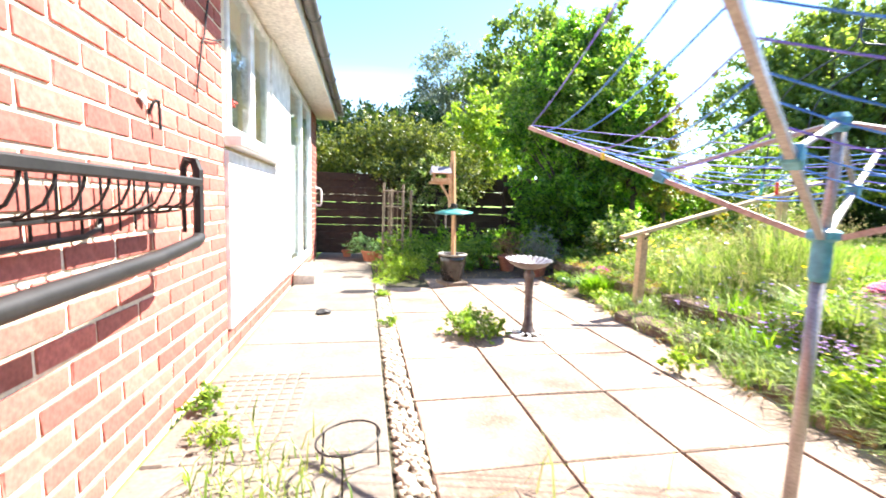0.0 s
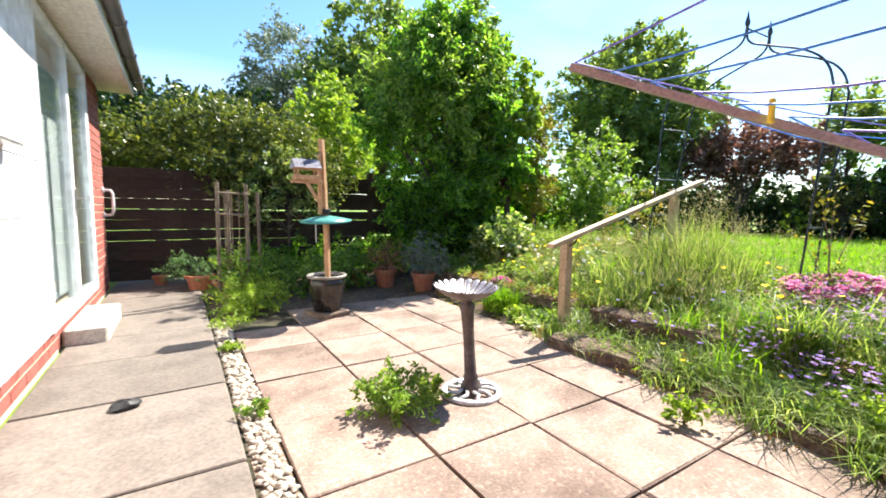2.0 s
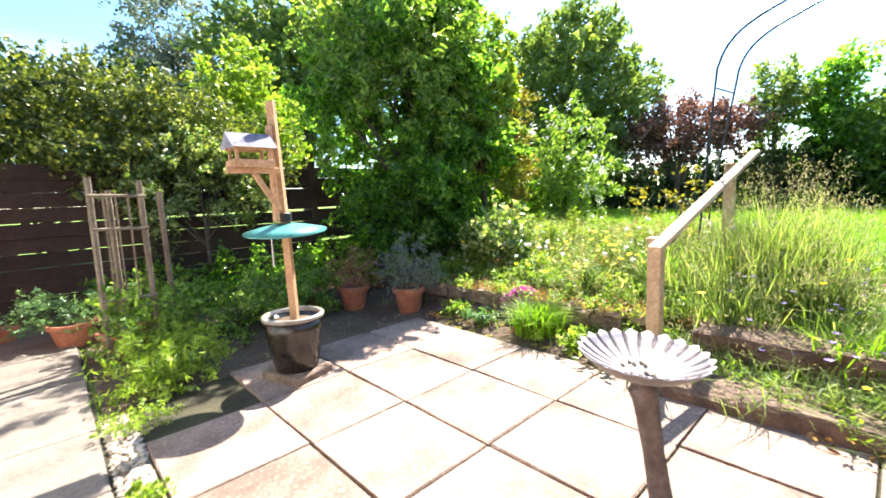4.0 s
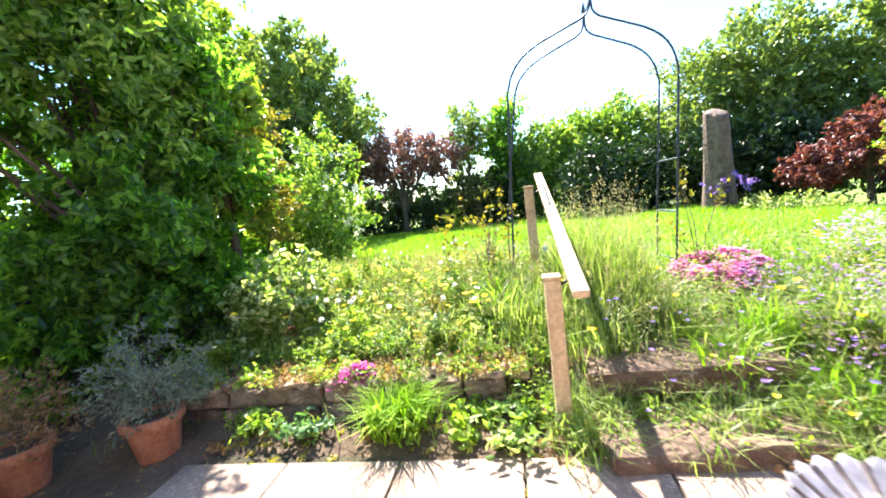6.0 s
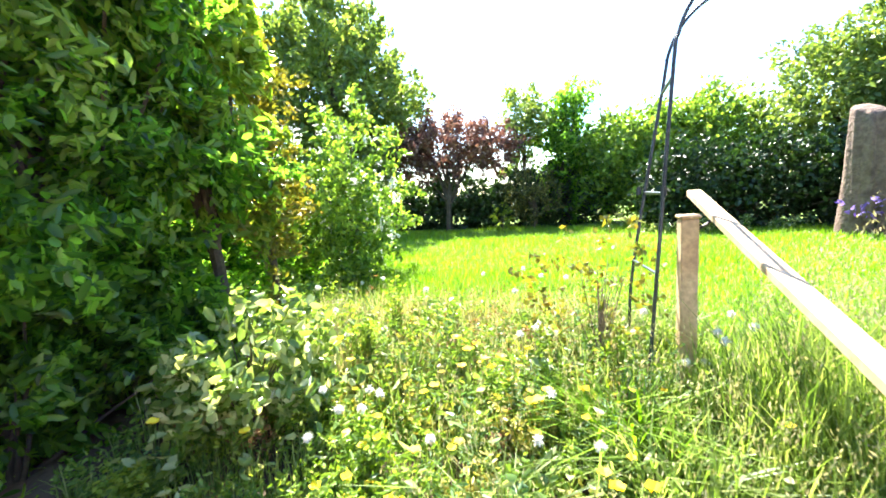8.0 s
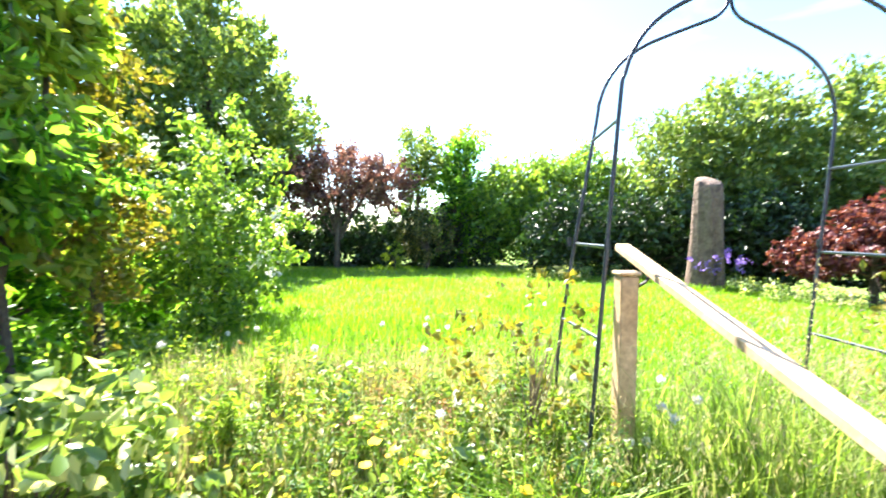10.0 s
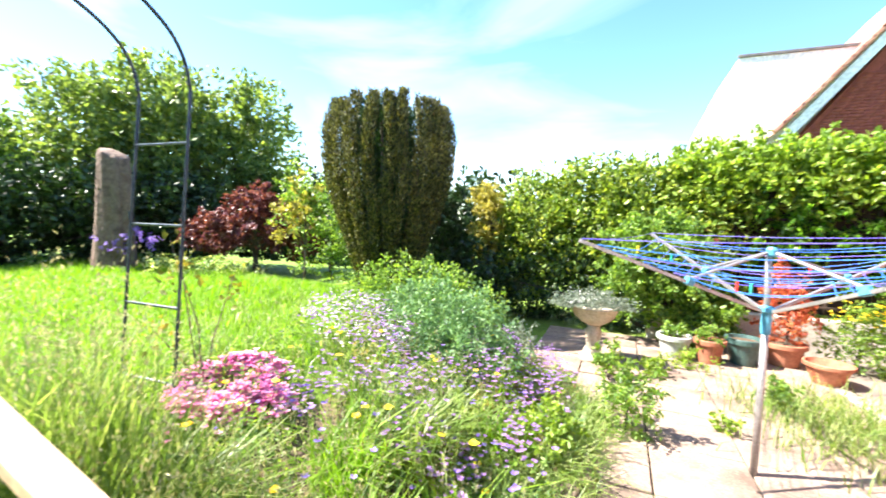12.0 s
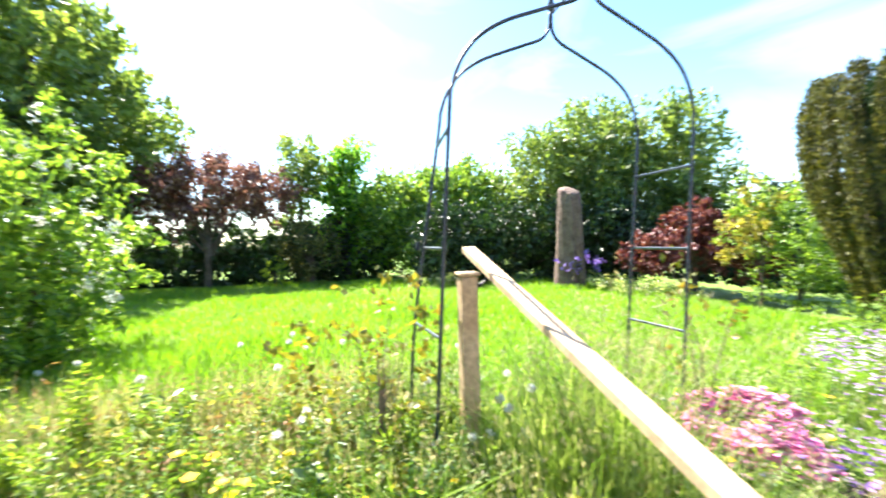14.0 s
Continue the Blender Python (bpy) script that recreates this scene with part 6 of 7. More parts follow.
    for x, y, n, h, mat, lab in ((4.28, 5.42, 650, 0.30, "lawn", "fresh yellow-green tuft of grass by the stone wall"), (4.55, 3.05, 300, 0.42, "grass", "tuft of broad green sword leaves"), (4.35, 2.55, 160, 0.34, "lawn", "tuft of bright green sword leaves"),
                               (6.05, 4.6, 260, 0.4, "grass", "tall grass tuft by the arch"), (4.45, 3.72, 130, 0.42, "lawn", "tuft of long broad grass leaning over the bed"), (4.62, 4.28, 140, 0.44, "grass", "tuft of pale long grass by the handrail"), (4.25, 3.3, 110, 0.38, "lawn", "tuft of coarse bright grass at the bed edge"),
                               (4.75, 3.35, 150, 0.46, "lawn", "tuft of broad bright grass in the bed"), (4.95, 2.85, 150, 0.44, "leaf_mid", "clump of dark green sword leaves among flowers"), (4.62, 2.62, 130, 0.36, "grass", "pale tuft of arching grass"),
                               (5.05, 3.95, 180, 0.5, "grass", "tall tuft of pale grass beside the handrail"), (4.48, 2.1, 110, 0.32, "lawn", "bright grass tuft at the flowery edge"), (5.3, 4.9, 170, 0.5, "lawn", "long arching grass tuft below the arch"), (5.02, 4.78, 170, 0.46, "grass", "pale drooping grass tuft by the handrail"),
                               (5.5, 5.25, 150, 0.42, "lawn", "arching grass tuft in the weedy bed"), (4.9, 5.3, 120, 0.36, "grass", "thin grass tuft among poppies")):
        g = float(land(x, y))
        ob = thing("grass_tuft", (x, y, g), lab, "grass")
        p = rng.normal(size=(n, 3)) * np.array([0.07, 0.07, 0])
        mesh_part("tuft", blade_mesh("tuft", rng, p, h, 0.0105, 1.0), M[mat], ob)
        top = p[:12] * 2.2 + np.array([0, 0, 1.0]) * h * rng.uniform(1.0, 1.3, (12, 1))
        ear = np.repeat(np.arange(12), 14)
        pos = top[ear] + rng.normal(size=(len(ear), 3)) * np.array([0.008, 0.008, 0.035])
        heads = mesh_part("plume", leaf_mesh("plume", rng, pos, unit(rng.normal(size=(len(ear), 3)) * 0.4 + [0, 0, 1]), 0.02, 0.004), M["seed"], ob)
        tagged(heads, "pale feathery seed heads", kind="stuff")
        culms = mesh_part("culm", raw_mesh("culm", np.stack((p[:12] - [0.0012, 0, 0], p[:12] + [0.0012, 0, 0], top), axis=1).reshape(-1, 3), np.arange(36).reshape(-1, 3)), M["grass"], ob)
        tagged(culms, "thin grass stalks", kind="stuff")
    # rose by the arch
    ob = thing("rose_bush", (5.72, 3.30, float(land(5.7, 3.3))), "thin bare-stemmed rose against the arch", "rose")
    bm = bmesh.new()
    ends = []
    r2 = random.Random(5)
    for k in range(4):
        e = Vector((r2.uniform(-0.25, 0.2), r2.uniform(-0.3, 0.25), r2.uniform(0.45, 0.95)))
        tube([(0, 0, -0.05), (e.x * 0.3 + r2.uniform(-0.05, 0.05), e.y * 0.3, e.z * 0.5), e], [0.005, 0.004, 0.002], 5, bm)
        ends.append(e)
    part("cane", bm, M["old_wood"], ob)
    at = np.array([np.array(ends[k % 4]) * (0.75 + 0.25 * rng.random()) for k in range(70)]) + rng.normal(size=(70, 3)) * 0.05
    mesh_part("leaves", leaf_mesh("leaves", rng, at, unit(rng.normal(size=(70, 3))), 0.05, 0.03), M["leaf_orange"], ob)
    ob = thing("rose_bush", (5.75, 4.95, float(land(5.75, 4.95))), "small pink-tinged rose beside the arch", "rose")
    part("cane", stems(rng, (0, 0, 0), [(0, 0, 0.6, 0.2, 0.32, 0.3)], 0.008, 12), M["old_wood"], ob)
    at, way = crown_points(rng, [(0, 0, 0.6, 0.22, 0.36, 0.32)], 320, 46, 0.035)
    mesh_part("leaves", leaf_mesh("leaves", rng, at, unit(way + rng.normal(size=at.shape)), 0.045, 0.028), M["leaf_orange"], ob)


bed_planting()


def herb(name, label, x, y, h, n, leaf, mat, seed, spread=0.09, width=0.4, flower=None):
    """An upright bushy herb: thin stems with leaves all the way up."""
    rng = np.random.default_rng(seed)
    ob = thing(name, (x, y, float(land(x, y))), label, "plant", "herbs in the bed")
    count = 7
    h = h * float(0.55 + 0.45 * smooth01(0.7, 1.6, x - bed_edge(y)))
    tops = rng.normal(size=(count, 2)) * spread
    hs = h * rng.uniform(0.6, 1.1, count)
    for k in range(count):
        part("stalk", tube([(tops[k, 0] * 0.15, tops[k, 1] * 0.15, -0.03), (tops[k, 0] * 0.5, tops[k, 1] * 0.5, hs[k] * 0.55), (tops[k, 0], tops[k, 1], hs[k])], [0.004, 0.003, 0.0015], 4), M["grass"], ob)
    k = rng.integers(0, count, n)
    u = rng.beta(1.5, 1.1, n)
    at = np.stack((tops[k, 0] * u, tops[k, 1] * u, hs[k] * u), axis=1) + rng.normal(size=(n, 3)) * leaf * np.array([0.55, 0.55, 0.3])
    tip = unit(rng.normal(size=(n, 3)) * np.array([1, 1, 0.35]) + [0, 0, 0.35])
    mesh_part("foliage", leaf_mesh("foliage", rng, at, tip, leaf, leaf * width, rounded=True), M[mat], ob)
    if flower:
        pos = np.stack((tops[:, 0], tops[:, 1], hs + 0.01), axis=1)
        me = bloom_mesh("bloom", rng, np.zeros((1, 3)), 0.026, 4, 0.75)
        for q in pos[:2]:
            mesh_part("bloom", me, M[flower], ob).matrix_local = pose(*q, 0, 0, float(rng.uniform(0, 360)))


def herbs():
    r = random.Random(55)
    kinds = (("leaf_mid", 0.034, 0.42, "bushy green herb with notched leaves", None, 2), ("leaf_lime", 0.036, 0.45, "pale green leafy herb in full sun", None, 2), ("leaf_blue", 0.024, 0.22, "grey-green feathery-leaved herb in the raised bed", None, 3),
             ("leaf_mid", 0.042, 0.35, "leafy poppy plant with yellow blooms", "yellow_petal", 2), ("dry", 0.03, 0.4, "reddish-brown stemmed herb going to seed", None, 1), ("leaf_mid", 0.04, 0.25, "tall fine-leaved willowherb among the grasses", None, 2),
             ("leaf_gold", 0.028, 0.5, "yellow-leaved herb in flower", None, 2), ("leaf_blue", 0.038, 0.3, "grey-green thistle-like herb in the raised bed", None, 1), ("blossom", 0.06, 0.5, "large pale-leaved plant in full sun", None, 1))
    for k in range(76):
        x, y = r.uniform(4.75, 6.1), r.uniform(4.75, 6.9)
        mat, leaf, width, lab, fl, many = kinds[k % 9]
        herb("herb", lab, x, y, r.uniform(0.24, 0.52), r.randint(90, 190) * many, leaf, mat, 500 + k, r.uniform(0.05, 0.12), width, fl)
    for k in range(58):
        y = r.uniform(1.1, 4.5)
        x = float(bed_edge(y)) + r.uniform(0.15, 1.5)
        if (3.5 < y and x < 4.78) or (x - 5.45) ** 2 + (y - 3.3) ** 2 < 0.3:
            continue
        mat, leaf, width, lab, fl, many = kinds[(k * 5 + 1) % 9]
        herb("herb", lab, x, y, r.uniform(0.20, 0.44), r.randint(80, 170) * many, leaf * 0.85, mat, 600 + k, r.uniform(0.05, 0.1), width, fl)
    for x, y, mat in ((4.25, 5.95, "leaf_blue"), (4.12, 4.85, "blossom"), (4.30, 6.35, "leaf_mid"), (4.35, 4.95, "leaf_mid"), (4.15, 5.05, "leaf_lime"), (4.28, 4.72, "leaf_mid")):
        herb("herb", "leafy weed at the foot of the stone wall", x, y, 0.24, 170, 0.055, mat, int(x * 100 + y * 10), 0.1, 0.5)


herbs()


# ---- pots, urn and weeds on the patio ----
def pots():
    grp = "pots by the boundary"
    for name, x, y, r, h, mat, lab in (("plant_pot", 3.12, -0.36, 0.17, 0.24, "pale_pot", "pale green glazed pot with a low plant"), ("plant_pot", 2.80, -0.30, 0.145, 0.25, "terracotta", "terracotta pot with a young plant"),
                                       ("plant_pot", 2.47, -0.42, 0.17, 0.28, "green_pot", "empty dark green plastic pot"), ("plant_pot", 2.08, -0.62, 0.2, 0.24, "terracotta", "brown clay pot holding a red shrub")):
        ob = thing(name, (x, y, 0), lab, "plant pot", grp)
        part("body", pot_mesh(r, h), M[mat], ob, smooth=False)
        part("soil", lathe([(r * 0.86, h * 0.80), (r * 0.85, h * 0.88), (r * 0.3, h * 0.9)], 20), M["soil"], ob)
    ob = thing("clay_bowl", (1.88, -0.12, 0), "wide terracotta bowl, empty and weathered", "plant pot", grp)
    part("body", lathe([(0.10, 0), (0.11, 0.01), (0.165, 0.14), (0.17, 0.16), (0.19, 0.165), (0.192, 0.195), (0.172, 0.20), (0.157, 0.16), (0.10, 0.05), (0.02, 0.045)], 30), M["terracotta"], ob)
    plant("red_shrub", "shrub with coppery red leaves in a clay pot", "shrub", (2.05, -0.62, 0.2), [(0, 0, 0.38, 0.2, 0.2, 0.34), (0.05, 0, 0.68, 0.13, 0.13, 0.2)], 1700, 0.05, "leaf_red", 110, 0.012, 6)
    plant("yellow_daisies", "yellow-flowered bush behind the clay bowl", "shrub", (1.45, -0.65, 0), [(0, 0, 0.38, 0.33, 0.24, 0.3), (-0.3, 0.05, 0.35, 0.25, 0.22, 0.26)], 2600, 0.045, "leaf_mid", 111, 0.012, 6)
    rng = np.random.default_rng(112)
    at = np.stack((rng.uniform(1.0, 1.7, 90), rng.uniform(-0.8, -0.45, 90), rng.uniform(0.5, 0.72, 90)), axis=1)
    stuff("daisy_flowers", bloom_mesh("daisy_flowers", rng, at, 0.026, 6), "yellow_petal", "yellow daisy flowers over the bush", "flowers")
    for x, y, z, s, n, mat, lab in ((3.12, -0.36, 0.2, 0.13, 320, "leaf_mid", "low green plant in the pale pot"), (2.80, -0.30, 0.2, 0.14, 260, "leaf_mid", "young green plant in the terracotta pot")):
        plant("pot_plant", lab, "plant", (x, y, z), [(0, 0, s * 0.7, s, s, s * 0.6)], n, 0.045, mat, int(x * 100), 0.006, 5)
    tagged(part("garden_wall", box(0.4, 3.35, -1.30, -1.16, -0.05, 0.42, 0.01), M["render"]), "low pale rendered wall behind the pots", "wall")
    tr = thing("trellis", (0, -1.62, 0), "dark brown square trellis below the hedge", "trellis")
    for x in np.arange(-0.9, 2.4, 0.21):
        part("upright", box(x - 0.014, x + 0.014, -0.012, 0.012, 0.0, 1.9, 0.002), M["dark_wood"], tr)
    for z in np.arange(0.5, 1.95, 0.21):
        part("lath", box(-1.0, 2.5, 0.014, 0.034, z - 0.014, z + 0.014, 0.002), M["dark_wood"], tr)
    part("backboard", box(-1.0, 2.5, -0.07, -0.045, 0.0, 1.95, 0.003), M["dark_wood"], tr)
    # stone urn
    ur = thing("stone_urn", (3.93, 0.2, 0), "pale cast-stone urn on a turned pedestal, full of flowers", "urn")
    part("pedestal", lathe([(0.13, -0.02), (0.13, 0.05), (0.10, 0.065), (0.09, 0.10), (0.065, 0.16), (0.075, 0.25), (0.085, 0.30), (0.06, 0.34), (0.075, 0.37)], 24), M["sandstone"], ur, smooth=True)
    part("bowl", lathe([(0.07, 0.37), (0.13, 0.40), (0.20, 0.46), (0.235, 0.54), (0.26, 0.56), (0.26, 0.58), (0.235, 0.585), (0.21, 0.53), (0.05, 0.50)], 32), M["sandstone"], ur, smooth=True)
    plant("silver_plant", "trailing silver-leaved plant with white flowers in the urn", "plant", (3.95, 0.2, 0.56),
          [(0.0, 0, 0.06, 0.24, 0.22, 0.08), (0.24, 0.08, -0.03, 0.15, 0.17, 0.15), (-0.27, 0.06, 0.0, 0.11, 0.12, 0.10)], 4600, 0.036, "leaf_grey", 113, 0, width=0.32)
    plant("white_flowers", "small white flowers over the urn", "flowers", (3.98, 0.2, 0.60), [(0.05, 0, 0.03, 0.22, 0.2, 0.06)], 300, 0.02, "white_petal", 114, 0, crown="petals")
    # plants that grow in the joints
    for x, y, r, h, n, mat, leaf, lab in ((2.42, 4.03, 0.17, 0.21, 1500, "leaf_mid", 0.034, "bushy feathery weed growing between the slabs"), (2.62, 4.05, 0.09, 0.11, 380, "leaf_lime", 0.034, "small yellow-green weed beside the bird bath"),
                                          (3.60, 1.78, 0.19, 0.40, 1300, "leaf_mid", 0.042, "leafy weed standing in the paving"), (2.98, 1.45, 0.08, 0.10, 160, "leaf_lime", 0.045, "small seedling in a paving joint"),
                                          (2.50, 0.75, 0.16, 0.22, 520, "leaf_mid", 0.045, "green weed near the airer pole"), (3.35, 0.42, 0.14, 0.16, 420, "leaf_lime", 0.045, "yellow-green weed on the gravel"),
                                          (3.75, 0.75, 0.18, 0.30, 620, "leaf_mid", 0.05, "upright leafy plant at the bed corner"), (3.0, -0.05, 0.2, 0.12, 420, "leaf_lime", 0.04, "low spreading weed before the pots"),
                                          (1.80, 5.45, 0.08, 0.06, 300, "leaf_lime", 0.03, "small green weed in the gravel strip"), (1.82, 4.35, 0.07, 0.07, 220, "leaf_mid", 0.03, "tiny weed in the gravel strip"),
                                          (1.88, 6.15, 0.14, 0.06, 700, "leaf_lime", 0.022, "bright yellow-green stonecrop mat"), (3.58, 3.20, 0.09, 0.13, 200, "leaf_lime", 0.045, "seedling in the paving joint by the bed"),
                                          (0.90, 3.05, 0.08, 0.10, 180, "leaf_mid", 0.04, "weed at the foot of the brick wall"), (1.0, 2.75, 0.1, 0.08, 220, "leaf_lime", 0.03, "low weeds between the path slabs")):
        plant("weed", lab, "weed", (x, y, 0), [(0, 0, h * 0.55, r, r, h * 0.5)], n, leaf, mat, int(x * 1000 + y * 10), 0.006, 5, width=0.45, group="weeds in the paving")
    # a drift of tall pale grass at the sunny end of the patio
    rng = np.random.default_rng(115)
    p = np.stack((rng.uniform(0.9, 1.7, 1500), rng.uniform(1.8, 2.9, 1500), np.full(1500, -0.02)), axis=1)
    p = p[rng.random(1500) < 0.5 * np.exp(-((p[:, 0] - 1.25) / 0.2) ** 2 - ((p[:, 1] - 2.35) / 0.3) ** 2)]
    stuff("wild_grass", blade_mesh("wild_grass", rng, p, 0.16, 0.009, 0.9), "grass", "pale wild grass growing through the paving", "grass")
    p = np.stack((rng.normal(2.25, 0.30, 1100), rng.normal(1.05, 0.4, 1100), np.full(1100, -0.02)), axis=1)
    stuff("wild_grass", blade_mesh("wild_grass", rng, p, 0.26, 0.008, 1.1), "grass", "straggling pale grass in the joints near the airer", "grass")
    for name, x0, x1, y0, y1, lab in (("soil_bed", 1.76, 6.4, 6.42, 9.0, "shaded brown earth under the fence"), ("soil_bed", 3.95, 5.3, 0.9, 6.6, "brown earth of the raised bed")):
        gx, gy = np.meshgrid(np.linspace(x0, x1, 34), np.linspace(y0, y1, 60), indexing="ij")
        gz = np.maximum(land(gx, gy) + 0.008, -0.027 if y0 > 6 else -0.5) + 0.012 * rng.random(gx.shape)
        ii, jj = np.meshgrid(np.arange(33), np.arange(59), indexing="ij")
        q = (ii * 60 + jj).ravel()
        me = raw_mesh(name, np.stack((gx, gy, gz), axis=-1).reshape(-1, 3), np.stack((q, q + 60, q + 61, q + 1), axis=1))
        tagged(mesh_part(name, me, M["soil"], smooth=True), lab, "soil", kind="structure")
    # back bed: terracotta pots and herbs by the fence
    for x, y, r, h, lab in ((3.86, 7.35, 0.15, 0.24, "terracotta pot in the shade of the big shrub"), (4.14, 6.80, 0.15, 0.25, "terracotta pot with a lavender"), (4.05, 7.75, 0.13, 0.22, "old clay pot among dry leaves"),
                            (3.6, 7.7, 0.12, 0.2, "small clay pot by the fence"), (1.72, 8.2, 0.16, 0.2, "broad terracotta pot of grey-leaved herbs"), (1.30, 8.75, 0.09, 0.14, "small red clay pot by the fence"), (2.0, 7.6, 0.17, 0.2, "broad clay pot under the trellis")):
        ob = thing("plant_pot", (x, y, -0.02), lab, "plant pot", "terracotta pots")
        part("body", pot_mesh(r, h), M["terracotta"], ob)
        part("soil", lathe([(r * 0.86, h * 0.80), (r * 0.85, h * 0.88), (r * 0.3, h * 0.9)], 20), M["soil"], ob)
    plant("lavender", "grey-green lavender bush in a terracotta pot", "shrub", (4.14, 6.80, 0.18), [(0, 0, 0.27, 0.24, 0.24, 0.24), (0.1, -0.05, 0.15, 0.2, 0.2, 0.14)], 3800, 0.034, "leaf_grey", 116, 0.01, 8, width=0.25, out=0.9)
    plant("lavender", "brownish old lavender in the shade", "shrub", (3.86, 7.30, 0.16), [(0, 0, 0.22, 0.24, 0.22, 0.2)], 1800, 0.034, "dry", 117, 0.01, 8, width=0.25)
    plant("blue_spurge", "blue-grey leaved herb spilling over its pot", "shrub", (1.72, 8.2, 0.12), [(0, 0, 0.16, 0.26, 0.24, 0.17), (-0.2, 0.1, 0.1, 0.18, 0.16, 0.13)], 2200, 0.035, "leaf_blue", 118, 0.008, 6, width=0.35)
    plant("mint_patch", "bright green leafy herb patch under the bird table", "shrub", (2.75, 7.4, 0), [(0, 0, 0.24, 0.75, 0.45, 0.24), (-0.55, 0.1, 0.28, 0.4, 0.4, 0.26), (0.6, 0.2, 0.24, 0.4, 0.4, 0.24)], 7500, 0.05, "leaf_mid", 119, 0.008, 8)
    plant("day_lily", "tuft of lime-green strap leaves at the path edge", "plant", (2.15, 6.7, 0), [(0, 0, 0.14, 0.3, 0.26, 0.15), (-0.15, -0.2, 0.09, 0.18, 0.14, 0.1)], 2600, 0.055, "leaf_lime", 120, 0.006, 5, width=0.22, out=0.2)
    plant("shade_plants", "dark leafy plants along the foot of the fence", "shrub", (3.4, 8.5, 0), [(-1.0, 0.1, 0.28, 0.5, 0.3, 0.28), (0, 0, 0.3, 0.6, 0.35, 0.3), (0.9, 0, 0.3, 0.5, 0.35, 0.3)], 5200, 0.055, "leaf_shrub", 121, 0.008, 8)
    stuff("leaf_litter", leaf_mesh("leaf_litter", rng, scatter(rng, 1500, 1.2, 4.3, 6.5, 8.9) + [0, 0, 0.012], unit(rng.normal(size=(1500, 3)) * [1, 1, 0.15]), 0.04, 0.022), "dry", "brown leaf litter on the shaded soil", "leaves")
    # odds on the path
    for x, y, s, lab in ((0.90, 6.42, 1.0, "small dark iron boot scraper on the path"), (1.26, 4.77, 0.7, "small dark clod lying on the path")):
        bm = lathe([(0.07 * s, 0.0), (0.085 * s, 0.015), (0.07 * s, 0.04 * s), (0.03 * s, 0.06 * s), (0.005, 0.062 * s)], 18, wave=lambda a, r, i: (0.012 * math.sin(2 * a + i), 0.004 * math.sin(3 * a)))
        tagged(part("dark_stone", bm, M["black_iron"]), lab, "stone").matrix_world = pose(x, y, 0.002)
    hp = thing("plant_hoop", (1.56, 2.46, 0), "thin wire plant-support hoop standing on the path", "plant support")
    part("ring", tube([(0.115 * math.cos(a), 0.115 * math.sin(a), 0.15 + 0.015 * math.cos(a)) for a in np.linspace(0, 2 * math.pi, 25)], 0.0042, 6), M["black_iron"], hp)
    for a in (0.4, 2.5, 4.6):
        part("leg", tube([(0.115 * math.cos(a), 0.115 * math.sin(a), 0.15 + 0.015 * math.cos(a)), (0.125 * math.cos(a), 0.125 * math.sin(a), 0.0)], 0.0042, 6), M["black_iron"], hp)


pots()


